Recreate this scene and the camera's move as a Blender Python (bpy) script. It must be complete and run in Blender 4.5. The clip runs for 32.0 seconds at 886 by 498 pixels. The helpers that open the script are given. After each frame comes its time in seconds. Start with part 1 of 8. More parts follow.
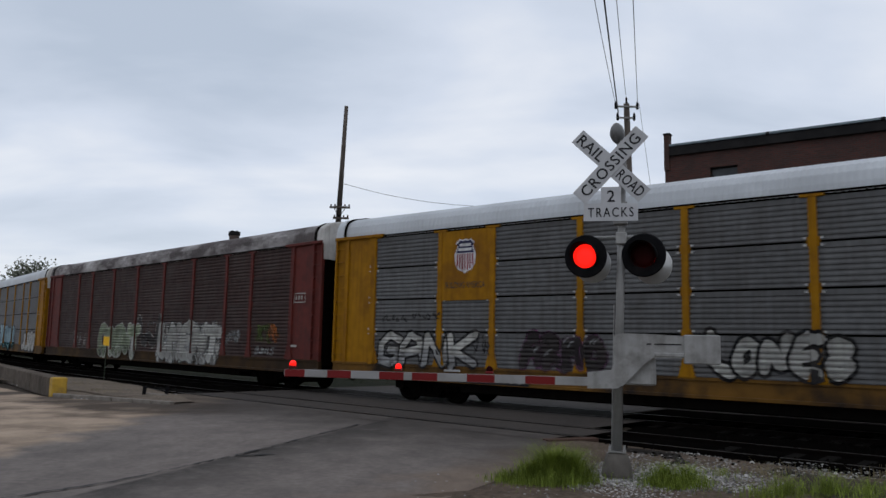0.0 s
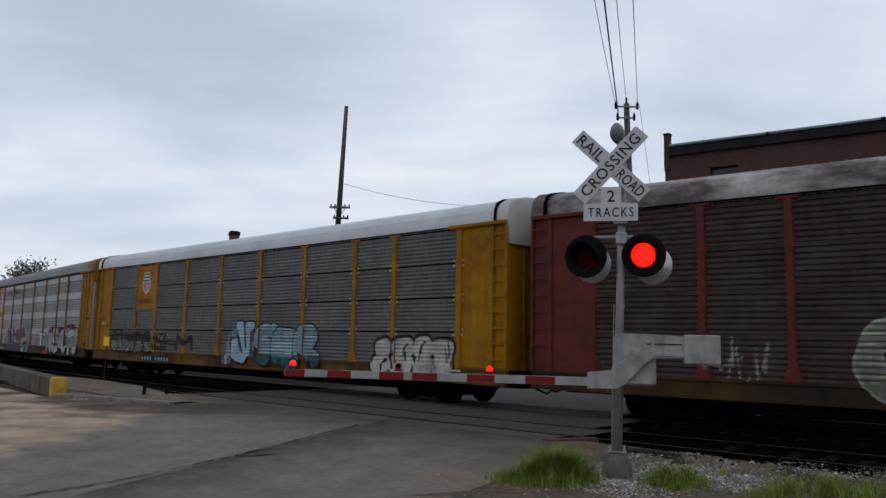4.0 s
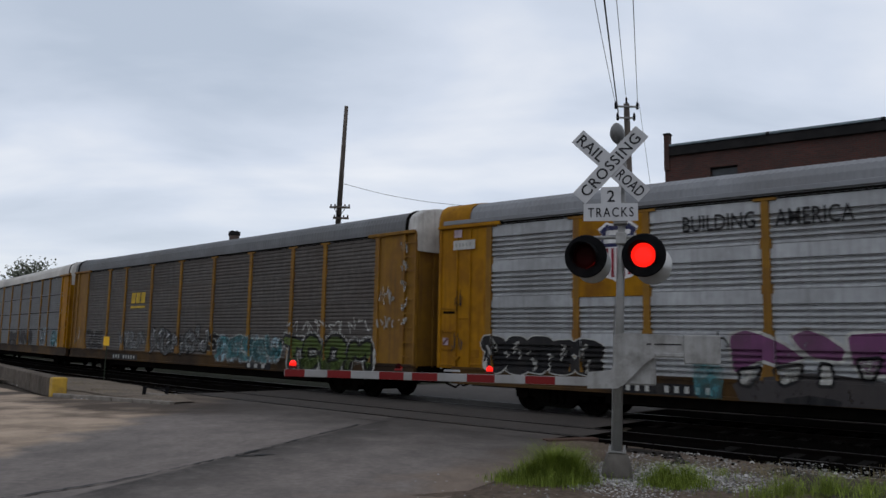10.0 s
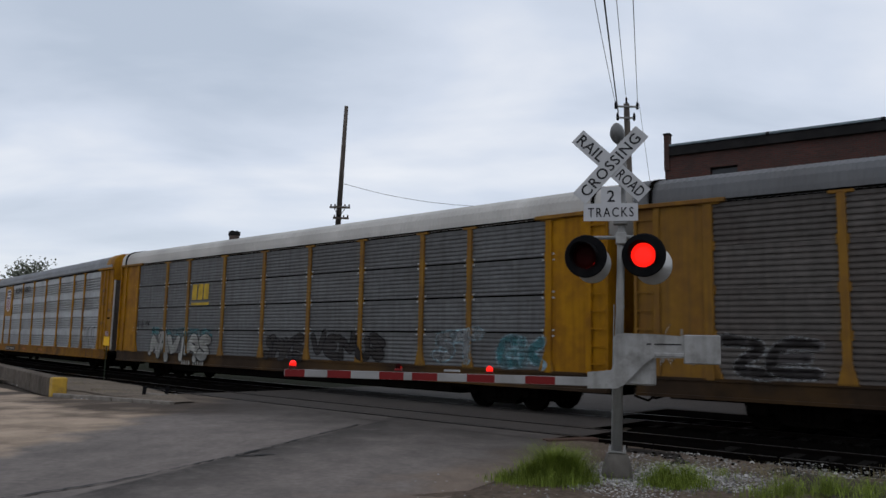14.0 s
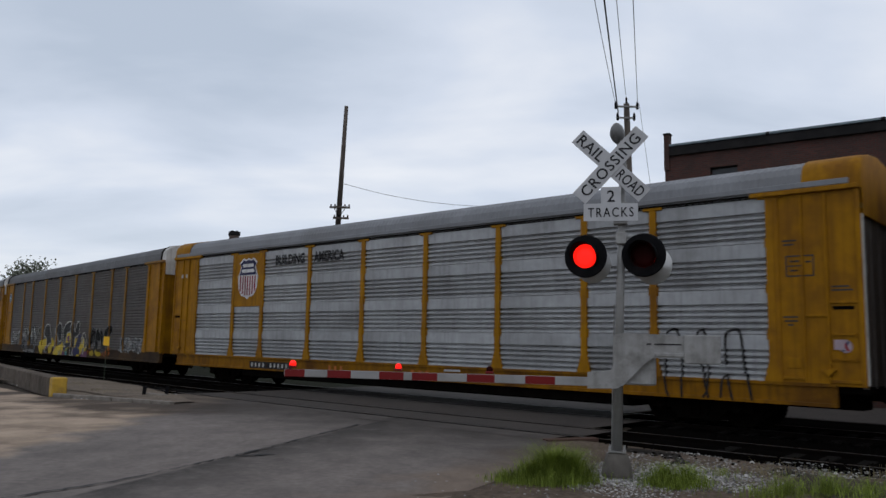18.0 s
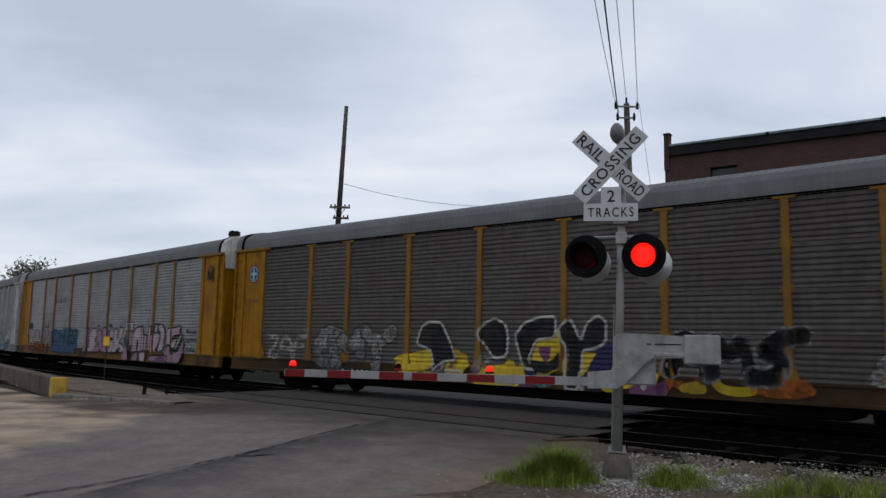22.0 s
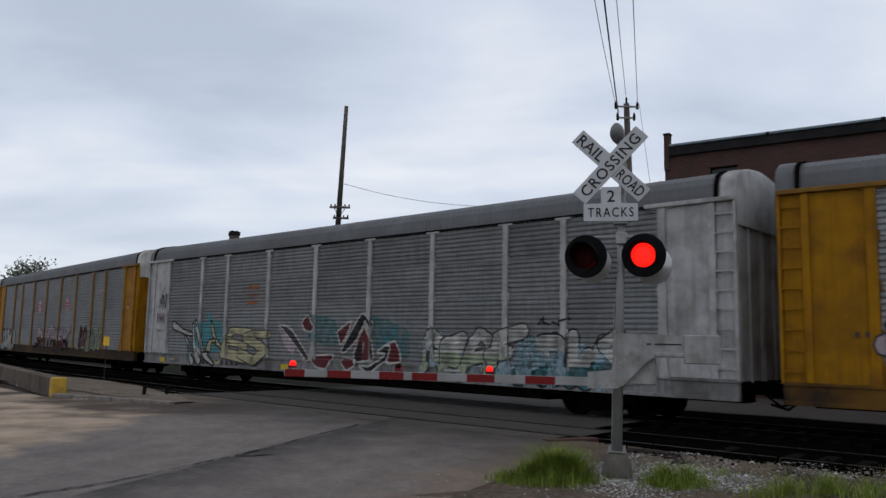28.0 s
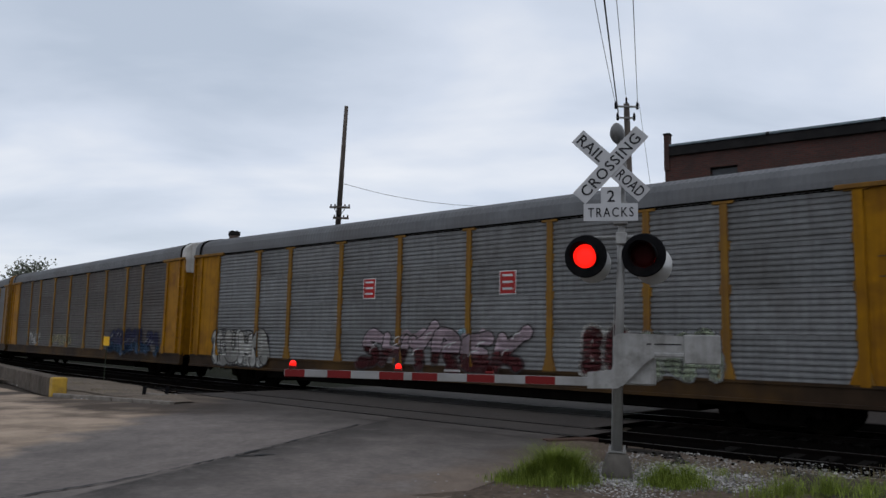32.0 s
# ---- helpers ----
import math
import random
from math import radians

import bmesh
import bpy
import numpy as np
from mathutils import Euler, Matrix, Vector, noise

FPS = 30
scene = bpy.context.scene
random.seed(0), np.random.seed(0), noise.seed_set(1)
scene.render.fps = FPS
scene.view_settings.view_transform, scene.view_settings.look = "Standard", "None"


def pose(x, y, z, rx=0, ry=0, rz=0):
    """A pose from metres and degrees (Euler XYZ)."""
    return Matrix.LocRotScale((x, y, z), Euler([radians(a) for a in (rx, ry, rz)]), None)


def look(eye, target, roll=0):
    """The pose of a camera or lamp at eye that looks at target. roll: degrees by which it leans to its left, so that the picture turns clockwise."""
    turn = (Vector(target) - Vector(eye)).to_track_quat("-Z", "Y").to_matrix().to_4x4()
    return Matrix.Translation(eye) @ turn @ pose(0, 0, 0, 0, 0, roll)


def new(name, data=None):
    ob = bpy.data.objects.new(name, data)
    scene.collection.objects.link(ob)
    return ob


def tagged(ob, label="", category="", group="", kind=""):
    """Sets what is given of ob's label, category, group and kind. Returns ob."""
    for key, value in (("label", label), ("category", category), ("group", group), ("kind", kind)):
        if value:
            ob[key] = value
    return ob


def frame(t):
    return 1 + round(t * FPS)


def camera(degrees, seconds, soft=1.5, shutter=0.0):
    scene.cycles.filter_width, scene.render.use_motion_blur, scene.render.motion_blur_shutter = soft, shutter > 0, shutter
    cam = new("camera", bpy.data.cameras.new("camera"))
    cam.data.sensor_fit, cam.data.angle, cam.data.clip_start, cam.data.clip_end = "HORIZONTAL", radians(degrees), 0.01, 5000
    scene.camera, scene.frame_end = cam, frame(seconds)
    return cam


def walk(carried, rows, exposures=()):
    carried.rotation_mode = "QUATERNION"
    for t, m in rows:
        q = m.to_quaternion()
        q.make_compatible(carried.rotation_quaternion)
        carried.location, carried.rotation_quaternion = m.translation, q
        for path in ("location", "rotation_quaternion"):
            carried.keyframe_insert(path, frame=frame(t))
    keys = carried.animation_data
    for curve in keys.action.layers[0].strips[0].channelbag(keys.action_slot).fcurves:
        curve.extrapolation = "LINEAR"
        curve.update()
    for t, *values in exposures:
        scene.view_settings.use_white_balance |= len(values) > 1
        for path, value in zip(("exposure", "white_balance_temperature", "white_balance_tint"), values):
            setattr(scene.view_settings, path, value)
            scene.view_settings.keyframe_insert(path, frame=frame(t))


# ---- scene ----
from mathutils import geometry
# ================= camera =================
EYE = 1.72
cam = camera(59.64, 32.0, soft=1.5, shutter=0.2)
PITCH, ROLL = 6.942, 1.2055
CAM = look((0, 0, EYE), (0, 100 * math.cos(radians(PITCH)), EYE + 100 * math.sin(radians(PITCH))), ROLL)
walk(cam, [(0.0, CAM), (32.0, CAM)], exposures=[(0.0, -0.10, 6500, 10), (32.0, -0.10, 6500, 10)])


# ================= the line of the tracks =================
# an arc between two straights; s runs with the train, side > 0 lies beyond the train
X0, Y0, HEAD, BEND = -0.2864, 22.3111, radians(-41.598), 1 / 269.9
S_MIN, S_MAX = -115.0, 60.0


def line(s, side=0.0):
    """Place and heading at s along the near flank of the train, set off sideways by side."""
    c = min(max(s, S_MIN), S_MAX)
    h = HEAD + BEND * c
    x = X0 + (math.sin(h) - math.sin(HEAD)) / BEND
    y = Y0 - (math.cos(h) - math.cos(HEAD)) / BEND
    x, y = x + (s - c) * math.cos(h), y + (s - c) * math.sin(h)
    return x - math.sin(h) * side, y + math.cos(h) * side, h


MAIN, NEAR = 1.5, -2.72      # sideways places of the two tracks
HALF_GAUGE = 0.755


# ================= light =================
def build_world():
    w = bpy.data.worlds.new("overcast_sky")
    scene.world = w
    w.use_nodes = True
    nt = w.node_tree
    nt.nodes.clear()
    N = nt.nodes.new
    link = nt.links.new
    out = N("ShaderNodeOutputWorld")
    sky = N("ShaderNodeTexSky")
    sky.sky_type, sky.sun_disc = "NISHITA", False
    sky.sun_elevation, sky.sun_rotation = radians(50), radians(200)
    bg1 = N("ShaderNodeBackground")
    bg1.inputs["Strength"].default_value = 0.10
    link(sky.outputs[0], bg1.inputs["Color"])
    tc = N("ShaderNodeTexCoord")
    sep = N("ShaderNodeSeparateXYZ")
    link(tc.outputs["Generated"], sep.inputs[0])
    up = N("ShaderNodeMath")
    up.operation = "MAXIMUM"
    up.inputs[1].default_value = 0.0
    link(sep.outputs["Z"], up.inputs[0])
    lift = N("ShaderNodeMath")
    lift.operation = "ADD"
    lift.inputs[1].default_value = 0.22
    link(up.outputs[0], lift.inputs[0])
    flat = N("ShaderNodeVectorMath")
    flat.operation = "DIVIDE"
    comb = N("ShaderNodeCombineXYZ")
    for k in (0, 1, 2):
        link(lift.outputs[0], comb.inputs[k])
    link(tc.outputs["Generated"], flat.inputs[0])
    link(comb.outputs[0], flat.inputs[1])
    mp = N("ShaderNodeMapping")
    mp.inputs["Location"].default_value = CLOUD_AT
    mp.inputs["Rotation"].default_value = (0, 0, radians(12))
    mp.inputs["Scale"].default_value = (0.75, 1.25, 0.0)
    link(flat.outputs[0], mp.inputs[0])
    n1 = N("ShaderNodeTexNoise")
    n1.inputs["Scale"].default_value, n1.inputs["Detail"].default_value = 1.25, 6.0
    n1.inputs["Roughness"].default_value, n1.inputs["Distortion"].default_value = 0.48, 0.25
    link(mp.outputs[0], n1.inputs["Vector"])
    ramp = N("ShaderNodeValToRGB")
    ramp.color_ramp.elements[0].position, ramp.color_ramp.elements[0].color = 0.33, (*CLOUD_DARK, 1)
    ramp.color_ramp.elements[1].position, ramp.color_ramp.elements[1].color = 0.68, (*CLOUD_LIGHT, 1)
    mid = ramp.color_ramp.elements.new(0.50)
    mid.color = (*CLOUD_MID, 1)
    link(n1.outputs["Fac"], ramp.inputs[0])
    # paler towards the horizon, as thick air makes it
    hz = N("ShaderNodeMapRange")
    hz.inputs["From Min"].default_value, hz.inputs["From Max"].default_value = 0.0, 0.20
    hz.inputs["To Min"].default_value, hz.inputs["To Max"].default_value = 0.65, 0.0
    link(up.outputs[0], hz.inputs["Value"])
    mix = N("ShaderNodeMixRGB")
    mix.inputs[2].default_value = (*CLOUD_LOW, 1)
    link(hz.outputs[0], mix.inputs[0])
    link(ramp.outputs[0], mix.inputs[1])
    bg2 = N("ShaderNodeBackground")
    bg2.inputs["Strength"].default_value = 1.0
    link(mix.outputs[0], bg2.inputs["Color"])
    ms = N("ShaderNodeMixShader")
    ms.inputs[0].default_value = 0.90
    link(bg1.outputs[0], ms.inputs[1])
    link(bg2.outputs[0], ms.inputs[2])
    link(ms.outputs[0], out.inputs[0])


CLOUD_AT = (2.1, 4.3, 0.0)
CLOUD_DARK, CLOUD_MID, CLOUD_LIGHT, CLOUD_LOW = (0.555, 0.635, 0.76), (0.74, 0.81, 0.935), (0.985, 1.01, 1.06), (0.80, 0.86, 0.95)
build_world()
sun = new("sun", bpy.data.lights.new("sun", "SUN"))
sun.data.energy, sun.data.angle, sun.data.color = 0.12, radians(25), (1.0, 0.96, 0.90)
sun.matrix_world = look((30, -60, 90), (0, 15, 0))


# ================= materials =================
MATS = {}


def node_mat(name, base, rough=0.6, metal=0.0, spread=0.25, scale=3.0, stain=None, stain_amount=0.4, stain_scale=0.8,
             bump=0.0, bump_scale=40.0, stretch=(1, 1, 1), vary=0.0, spec=0.2, emit=None, power=0.0, streaks=0.0, streak_col=(0.04, 0.03, 0.025)):
    """A weathered surface: fine grain, larger stains, vertical streaks, relief and piece-to-piece change."""
    if name in MATS:
        return MATS[name]
    m = bpy.data.materials.new(name)
    MATS[name] = m
    m.use_nodes = True
    nt = m.node_tree
    N, link = nt.nodes.new, nt.links.new
    b = nt.nodes["Principled BSDF"]
    b.inputs["Roughness"].default_value, b.inputs["Metallic"].default_value = rough, metal
    b.inputs["Specular IOR Level"].default_value = spec
    tc = N("ShaderNodeTexCoord")
    mp = N("ShaderNodeMapping")
    mp.inputs["Scale"].default_value = stretch
    link(tc.outputs["Object"], mp.inputs[0])
    vec = mp.outputs[0]
    if vary:
        oi = N("ShaderNodeObjectInfo")
        shift = N("ShaderNodeVectorMath")
        shift.operation = "MULTIPLY_ADD"
        shift.inputs[1].default_value = (37.0, 53.0, 29.0)
        cb = N("ShaderNodeCombineXYZ")
        for k in (0, 1, 2):
            link(oi.outputs["Random"], cb.inputs[k])
        link(cb.outputs[0], shift.inputs[0])
        link(vec, shift.inputs[2])
        vec = shift.outputs[0]
    grain = N("ShaderNodeTexNoise")
    grain.inputs["Scale"].default_value, grain.inputs["Detail"].default_value = scale, 5.0
    link(vec, grain.inputs["Vector"])
    lo = tuple(c * (1 - spread) for c in base)
    hi = tuple(min(1, c * (1 + spread)) for c in base)
    r1 = N("ShaderNodeValToRGB")
    r1.color_ramp.elements[0].position, r1.color_ramp.elements[0].color = 0.3, (*lo, 1)
    r1.color_ramp.elements[1].position, r1.color_ramp.elements[1].color = 0.7, (*hi, 1)
    link(grain.outputs["Fac"], r1.inputs[0])
    col = r1.outputs[0]
    if stain:
        st = N("ShaderNodeTexNoise")
        st.inputs["Scale"].default_value, st.inputs["Detail"].default_value = stain_scale, 8.0
        st.inputs["Roughness"].default_value = 0.65
        link(vec, st.inputs["Vector"])
        r2 = N("ShaderNodeMapRange")
        r2.inputs["From Min"].default_value, r2.inputs["From Max"].default_value = 0.45, 0.72
        r2.inputs["To Min"].default_value, r2.inputs["To Max"].default_value = 0.0, stain_amount
        link(st.outputs["Fac"], r2.inputs["Value"])
        mx = N("ShaderNodeMixRGB")
        mx.inputs[2].default_value = (*stain, 1)
        link(r2.outputs[0], mx.inputs[0])
        link(col, mx.inputs[1])
        col = mx.outputs[0]
    if streaks:
        mp2 = N("ShaderNodeMapping")
        mp2.inputs["Scale"].default_value = (9.0, 9.0, 0.35)
        link(vec, mp2.inputs[0])
        sk = N("ShaderNodeTexNoise")
        sk.inputs["Scale"].default_value, sk.inputs["Detail"].default_value = 1.0, 4.0
        link(mp2.outputs[0], sk.inputs["Vector"])
        r3 = N("ShaderNodeMapRange")
        r3.inputs["From Min"].default_value, r3.inputs["From Max"].default_value = 0.46, 0.75
        r3.inputs["To Min"].default_value, r3.inputs["To Max"].default_value = 0.0, streaks
        link(sk.outputs["Fac"], r3.inputs["Value"])
        mx3 = N("ShaderNodeMixRGB")
        mx3.inputs[2].default_value = (*streak_col, 1)
        link(r3.outputs[0], mx3.inputs[0])
        link(col, mx3.inputs[1])
        col = mx3.outputs[0]
    if vary:
        hv = N("ShaderNodeHueSaturation")
        mr = N("ShaderNodeMapRange")
        mr.inputs["To Min"].default_value, mr.inputs["To Max"].default_value = 1 - vary, 1 + vary
        link(oi.outputs["Random"], mr.inputs["Value"])
        link(mr.outputs[0], hv.inputs["Value"])
        link(col, hv.inputs["Color"])
        col = hv.outputs[0]
    link(col, b.inputs["Base Color"])
    if bump:
        bn = N("ShaderNodeTexNoise")
        bn.inputs["Scale"].default_value, bn.inputs["Detail"].default_value = bump_scale, 4.0
        link(vec, bn.inputs["Vector"])
        bp = N("ShaderNodeBump")
        bp.inputs["Strength"].default_value, bp.inputs["Distance"].default_value = bump, 0.02
        link(bn.outputs["Fac"], bp.inputs["Height"])
        link(bp.outputs[0], b.inputs["Normal"])
    if emit:
        b.inputs["Emission Color"].default_value = (*emit, 1)
        b.inputs["Emission Strength"].default_value = power
    return m


RUST = (0.09, 0.035, 0.018)
DIRT = (0.06, 0.05, 0.042)
steel_bright = node_mat("galvanised_steel", (0.345, 0.35, 0.355), 0.5, 0.25, 0.10, 5, DIRT, 0.4, 0.5, 0.05, 60, vary=0.10, streaks=0.4, streak_col=(0.13, 0.125, 0.12))
steel_mid = node_mat("aged_galvanised_steel", (0.158, 0.160, 0.160), 0.55, 0.2, 0.14, 5, DIRT, 0.5, 0.5, 0.05, 60, vary=0.12, streaks=0.4, streak_col=(0.07, 0.065, 0.06))
steel_clear = node_mat("washed_galvanised_steel", (0.225, 0.228, 0.226), 0.55, 0.2, 0.14, 5, DIRT, 0.5, 0.5, 0.05, 60, vary=0.12, streaks=0.4, streak_col=(0.10, 0.095, 0.09))
steel_dull = node_mat("dull_galvanised_steel", (0.098, 0.098, 0.098), 0.6, 0.15, 0.16, 5, (0.04, 0.036, 0.033), 0.5, 0.5, 0.05, 60, vary=0.10, streaks=0.4, spec=0.3)
steel_rusty = node_mat("grimy_galvanised_steel", (0.076, 0.067, 0.060), 0.7, 0.1, 0.2, 5, (0.05, 0.03, 0.022), 0.5, 0.4, 0.06, 60, vary=0.12, streaks=0.45, streak_col=(0.03, 0.025, 0.022), spec=0.3)
brown_side = node_mat("weathered_brown_steel", (0.036, 0.019, 0.016), 0.75, 0.0, 0.3, 4, (0.065, 0.052, 0.047), 0.6, 0.9, 0.06, 50, vary=0.08, streaks=0.3, streak_col=(0.07, 0.058, 0.055), spec=0.2)
yellow_paint = node_mat("weathered_yellow_paint", (0.285, 0.130, 0.003), 0.6, 0.0, 0.14, 3, (0.10, 0.034, 0.010), 0.7, 0.9, 0.04, 40, vary=0.06, streaks=0.55, streak_col=(0.13, 0.052, 0.006), spec=0.10)
yellow_dirty = node_mat("dirty_yellow_paint", (0.20, 0.098, 0.010), 0.65, 0.0, 0.15, 3, RUST, 0.6, 0.9, 0.05, 40, vary=0.08, streaks=0.5, streak_col=(0.07, 0.04, 0.018), spec=0.2)
sill_orange = node_mat("rust_stained_orange_sill", (0.205, 0.090, 0.004), 0.7, 0.0, 0.2, 2, (0.055, 0.022, 0.008), 1.0, 0.7, 0.05, 40, streaks=0.5, streak_col=(0.05, 0.022, 0.008), spec=0.08)
sill_black = node_mat("blackened_sill", (0.030, 0.018, 0.010), 0.75, 0.0, 0.3, 2, (0.13, 0.064, 0.011), 0.6, 0.35, 0.05, 40, vary=0.1, spec=0.12)
sill_grime = node_mat("grimy_yellow_sill", (0.120, 0.058, 0.010), 0.7, 0.0, 0.25, 2, (0.014, 0.010, 0.008), 1.6, 0.45, 0.05, 40, vary=0.1, spec=0.15)
white_paint = node_mat("chalky_white_paint", (0.37, 0.362, 0.355), 0.6, 0.0, 0.10, 3, (0.07, 0.05, 0.038), 0.7, 1.1, 0.03, 40, vary=0.05, streaks=0.4, streak_col=(0.14, 0.125, 0.11), spec=0.3)
# darker, more streaked version of the chalky white, for one wagon's sill
sill_white = node_mat("darker_white_sill", (0.20, 0.195, 0.19), 0.65, 0.0, 0.15, 3, (0.035, 0.028, 0.022), 0.9, 0.7, 0.03, 40, streaks=0.6, streak_col=(0.05, 0.042, 0.036), spec=0.2)
red_brown = node_mat("oxide_red_paint", (0.105, 0.017, 0.012), 0.65, 0.0, 0.2, 3, (0.03, 0.013, 0.012), 0.6, 0.9, 0.04, 40, streaks=0.4, streak_col=(0.025, 0.018, 0.016), spec=0.2)
roof_pale = node_mat("pale_zinc_roof", (0.50, 0.52, 0.54), 0.5, 0.15, 0.08, 2, DIRT, 0.25, 0.5)
roof_grey = node_mat("grey_zinc_roof", (0.20, 0.205, 0.215), 0.55, 0.15, 0.12, 2, DIRT, 0.4, 0.5, streaks=0.2, streak_col=(0.1, 0.1, 0.1))
roof_dark = node_mat("dark_zinc_roof", (0.125, 0.127, 0.132), 0.6, 0.15, 0.14, 2, DIRT, 0.45, 0.5, streaks=0.2, streak_col=(0.06, 0.06, 0.06))
roof_white = node_mat("off_white_roof", (0.46, 0.44, 0.41), 0.6, 0.0, 0.10, 2, DIRT, 0.45, 0.5)
hood_dirty = node_mat("dirty_off_white_hood", (0.47, 0.455, 0.43), 0.6, 0.0, 0.12, 3, (0.12, 0.10, 0.08), 0.6, 1.2, streaks=0.4, streak_col=(0.07, 0.055, 0.045))
roof_brown = node_mat("brown_roof_with_bare_patches", (0.085, 0.072, 0.07), 0.7, 0.0, 0.25, 3, (0.42, 0.40, 0.39), 1.1, 1.1, stretch=(0.5, 1, 1))
# grimy steel and wheels made near-black: underside shade is put into both colours
black_steel = node_mat("shaded_grimy_steel", (0.004, 0.0035, 0.003), 0.9, 0.0, 0.3, 5, (0.009, 0.007, 0.006), 0.5, 2, spec=0.0)
wheel_steel = node_mat("shaded_worn_wheel_steel", (0.004, 0.0035, 0.003), 0.8, 0.0, 0.2, 6, (0.006, 0.004, 0.003), 0.5, 3, spec=0.0)
# rail sides far darker than rust: shade about the train is in the colour
rail_side = node_mat("shaded_rusty_rail", (0.006, 0.005, 0.0045), 0.85, 0.0, 0.3, 6, (0.011, 0.007, 0.005), 0.5, 2, 0.1, 60, spec=0.0)
rail_top = node_mat("polished_rail_head", (0.085, 0.08, 0.078), 0.45, 0.8, 0.15, 8)
bare_alu = node_mat("bare_aluminium", (0.44, 0.44, 0.43), 0.4, 0.5, 0.06, 4, DIRT, 0.2, 2.5)
alu_cast = node_mat("stained_cast_aluminium", (0.29, 0.285, 0.275), 0.55, 0.2, 0.16, 5, (0.09, 0.08, 0.07), 0.7, 3.5, 0.05, 50, streaks=0.35, streak_col=(0.11, 0.10, 0.09))
alu = node_mat("dull_aluminium_paint", (0.25, 0.245, 0.235), 0.5, 0.3, 0.08, 4, DIRT, 0.3, 2.5, 0.03, 60)


# ================= building helpers =================
def mesh_of(name, verts, faces):
    me = bpy.data.meshes.new(name)
    me.from_pydata([tuple(v) for v in verts], [], [tuple(f) for f in faces])
    me.update()
    return me


def mesh_bm(name, bm, smooth=False):
    me = bpy.data.meshes.new(name)
    bm.normal_update()
    if smooth:
        for f in bm.faces:
            f.smooth = True
    bm.to_mesh(me)
    bm.free()
    return me


def put(name, me, material, parent=None, at=None, label=""):
    """One mesh object with its material; a part where it has a parent."""
    if not me.materials:
        me.materials.append(None)
    ob = new(name, me)
    ob.material_slots[0].link = "OBJECT"
    ob.material_slots[0].material = material
    ob.parent = parent
    if at is not None:
        ob.matrix_basis = at
    if label:
        tagged(ob, label)
    return ob


def part(name, bm, material, parent, label="", at=None, smooth=False):
    return put(name, mesh_bm(name, bm, smooth), material, parent, at, label)


def box(bm, x0, x1, y0, y1, z0, z1, bevel=0.0, m=None):
    """A box with its corners cut by bevel."""
    r = bmesh.ops.create_cube(bm, size=1.0)
    vs = r["verts"]
    for v in vs:
        v.co = Vector(((x0 + x1) / 2 + v.co.x * (x1 - x0), (y0 + y1) / 2 + v.co.y * (y1 - y0), (z0 + z1) / 2 + v.co.z * (z1 - z0)))
    if bevel:
        es = list({e for v in vs for e in v.link_edges})
        r = bmesh.ops.bevel(bm, geom=es, offset=bevel, segments=1, affect="EDGES")
        vs = list({v for f in r["faces"] for v in f.verts} | {v for v in vs if v.is_valid})
    if m is not None:
        for v in vs:
            v.co = m @ v.co
    return vs


def boxes(*args, bevel=0.0):
    bm = bmesh.new()
    for a in args:
        box(bm, *a, bevel=bevel)
    return bm


def tube(bm, a, b, r0, r1=None, seg=12, caps=True):
    """A round bar from a to b."""
    a, b = Vector(a), Vector(b)
    d = b - a
    m = Matrix.Translation((a + b) / 2) @ d.to_track_quat("Z", "Y").to_matrix().to_4x4()
    return bmesh.ops.create_cone(bm, cap_ends=caps, segments=seg, radius1=r0, radius2=r0 if r1 is None else r1, depth=d.length, matrix=m)["verts"]


def prism(bm, pts, y0, y1):
    """An outline in x and z, given thickness along y."""
    lo = [bm.verts.new((x, y0, z)) for x, z in pts]
    hi = [bm.verts.new((x, y1, z)) for x, z in pts]
    n = len(pts)
    bm.faces.new(lo)
    bm.faces.new(hi[::-1])
    for i in range(n):
        bm.faces.new((lo[i], hi[i], hi[(i + 1) % n], lo[(i + 1) % n]))
    bmesh.ops.recalc_face_normals(bm, faces=bm.faces[:])


def lathe(bm, prof, seg=24, m=None):
    """A turned shape about z from (radius, height) pairs."""
    rings = []
    for r, z in prof:
        ring = []
        for k in range(seg):
            a = 2 * math.pi * k / seg
            co = Vector((r * math.cos(a), r * math.sin(a), z))
            ring.append(bm.verts.new(m @ co if m is not None else co))
        rings.append(ring)
    for i in range(len(rings) - 1):
        for k in range(seg):
            bm.faces.new((rings[i][k], rings[i][(k + 1) % seg], rings[i + 1][(k + 1) % seg], rings[i + 1][k]))
    for ring, flip in ((rings[0], True), (rings[-1], False)):
        if prof[0 if flip else -1][0] > 1e-4:
            bm.faces.new(ring[::-1] if flip else ring)


def thing(name, label, category, m=None, group="", kind=""):
    ob = new(name)
    ob.empty_display_size = 0.3
    if m is not None:
        ob.matrix_basis = m
    return tagged(ob, label, category, group, kind)


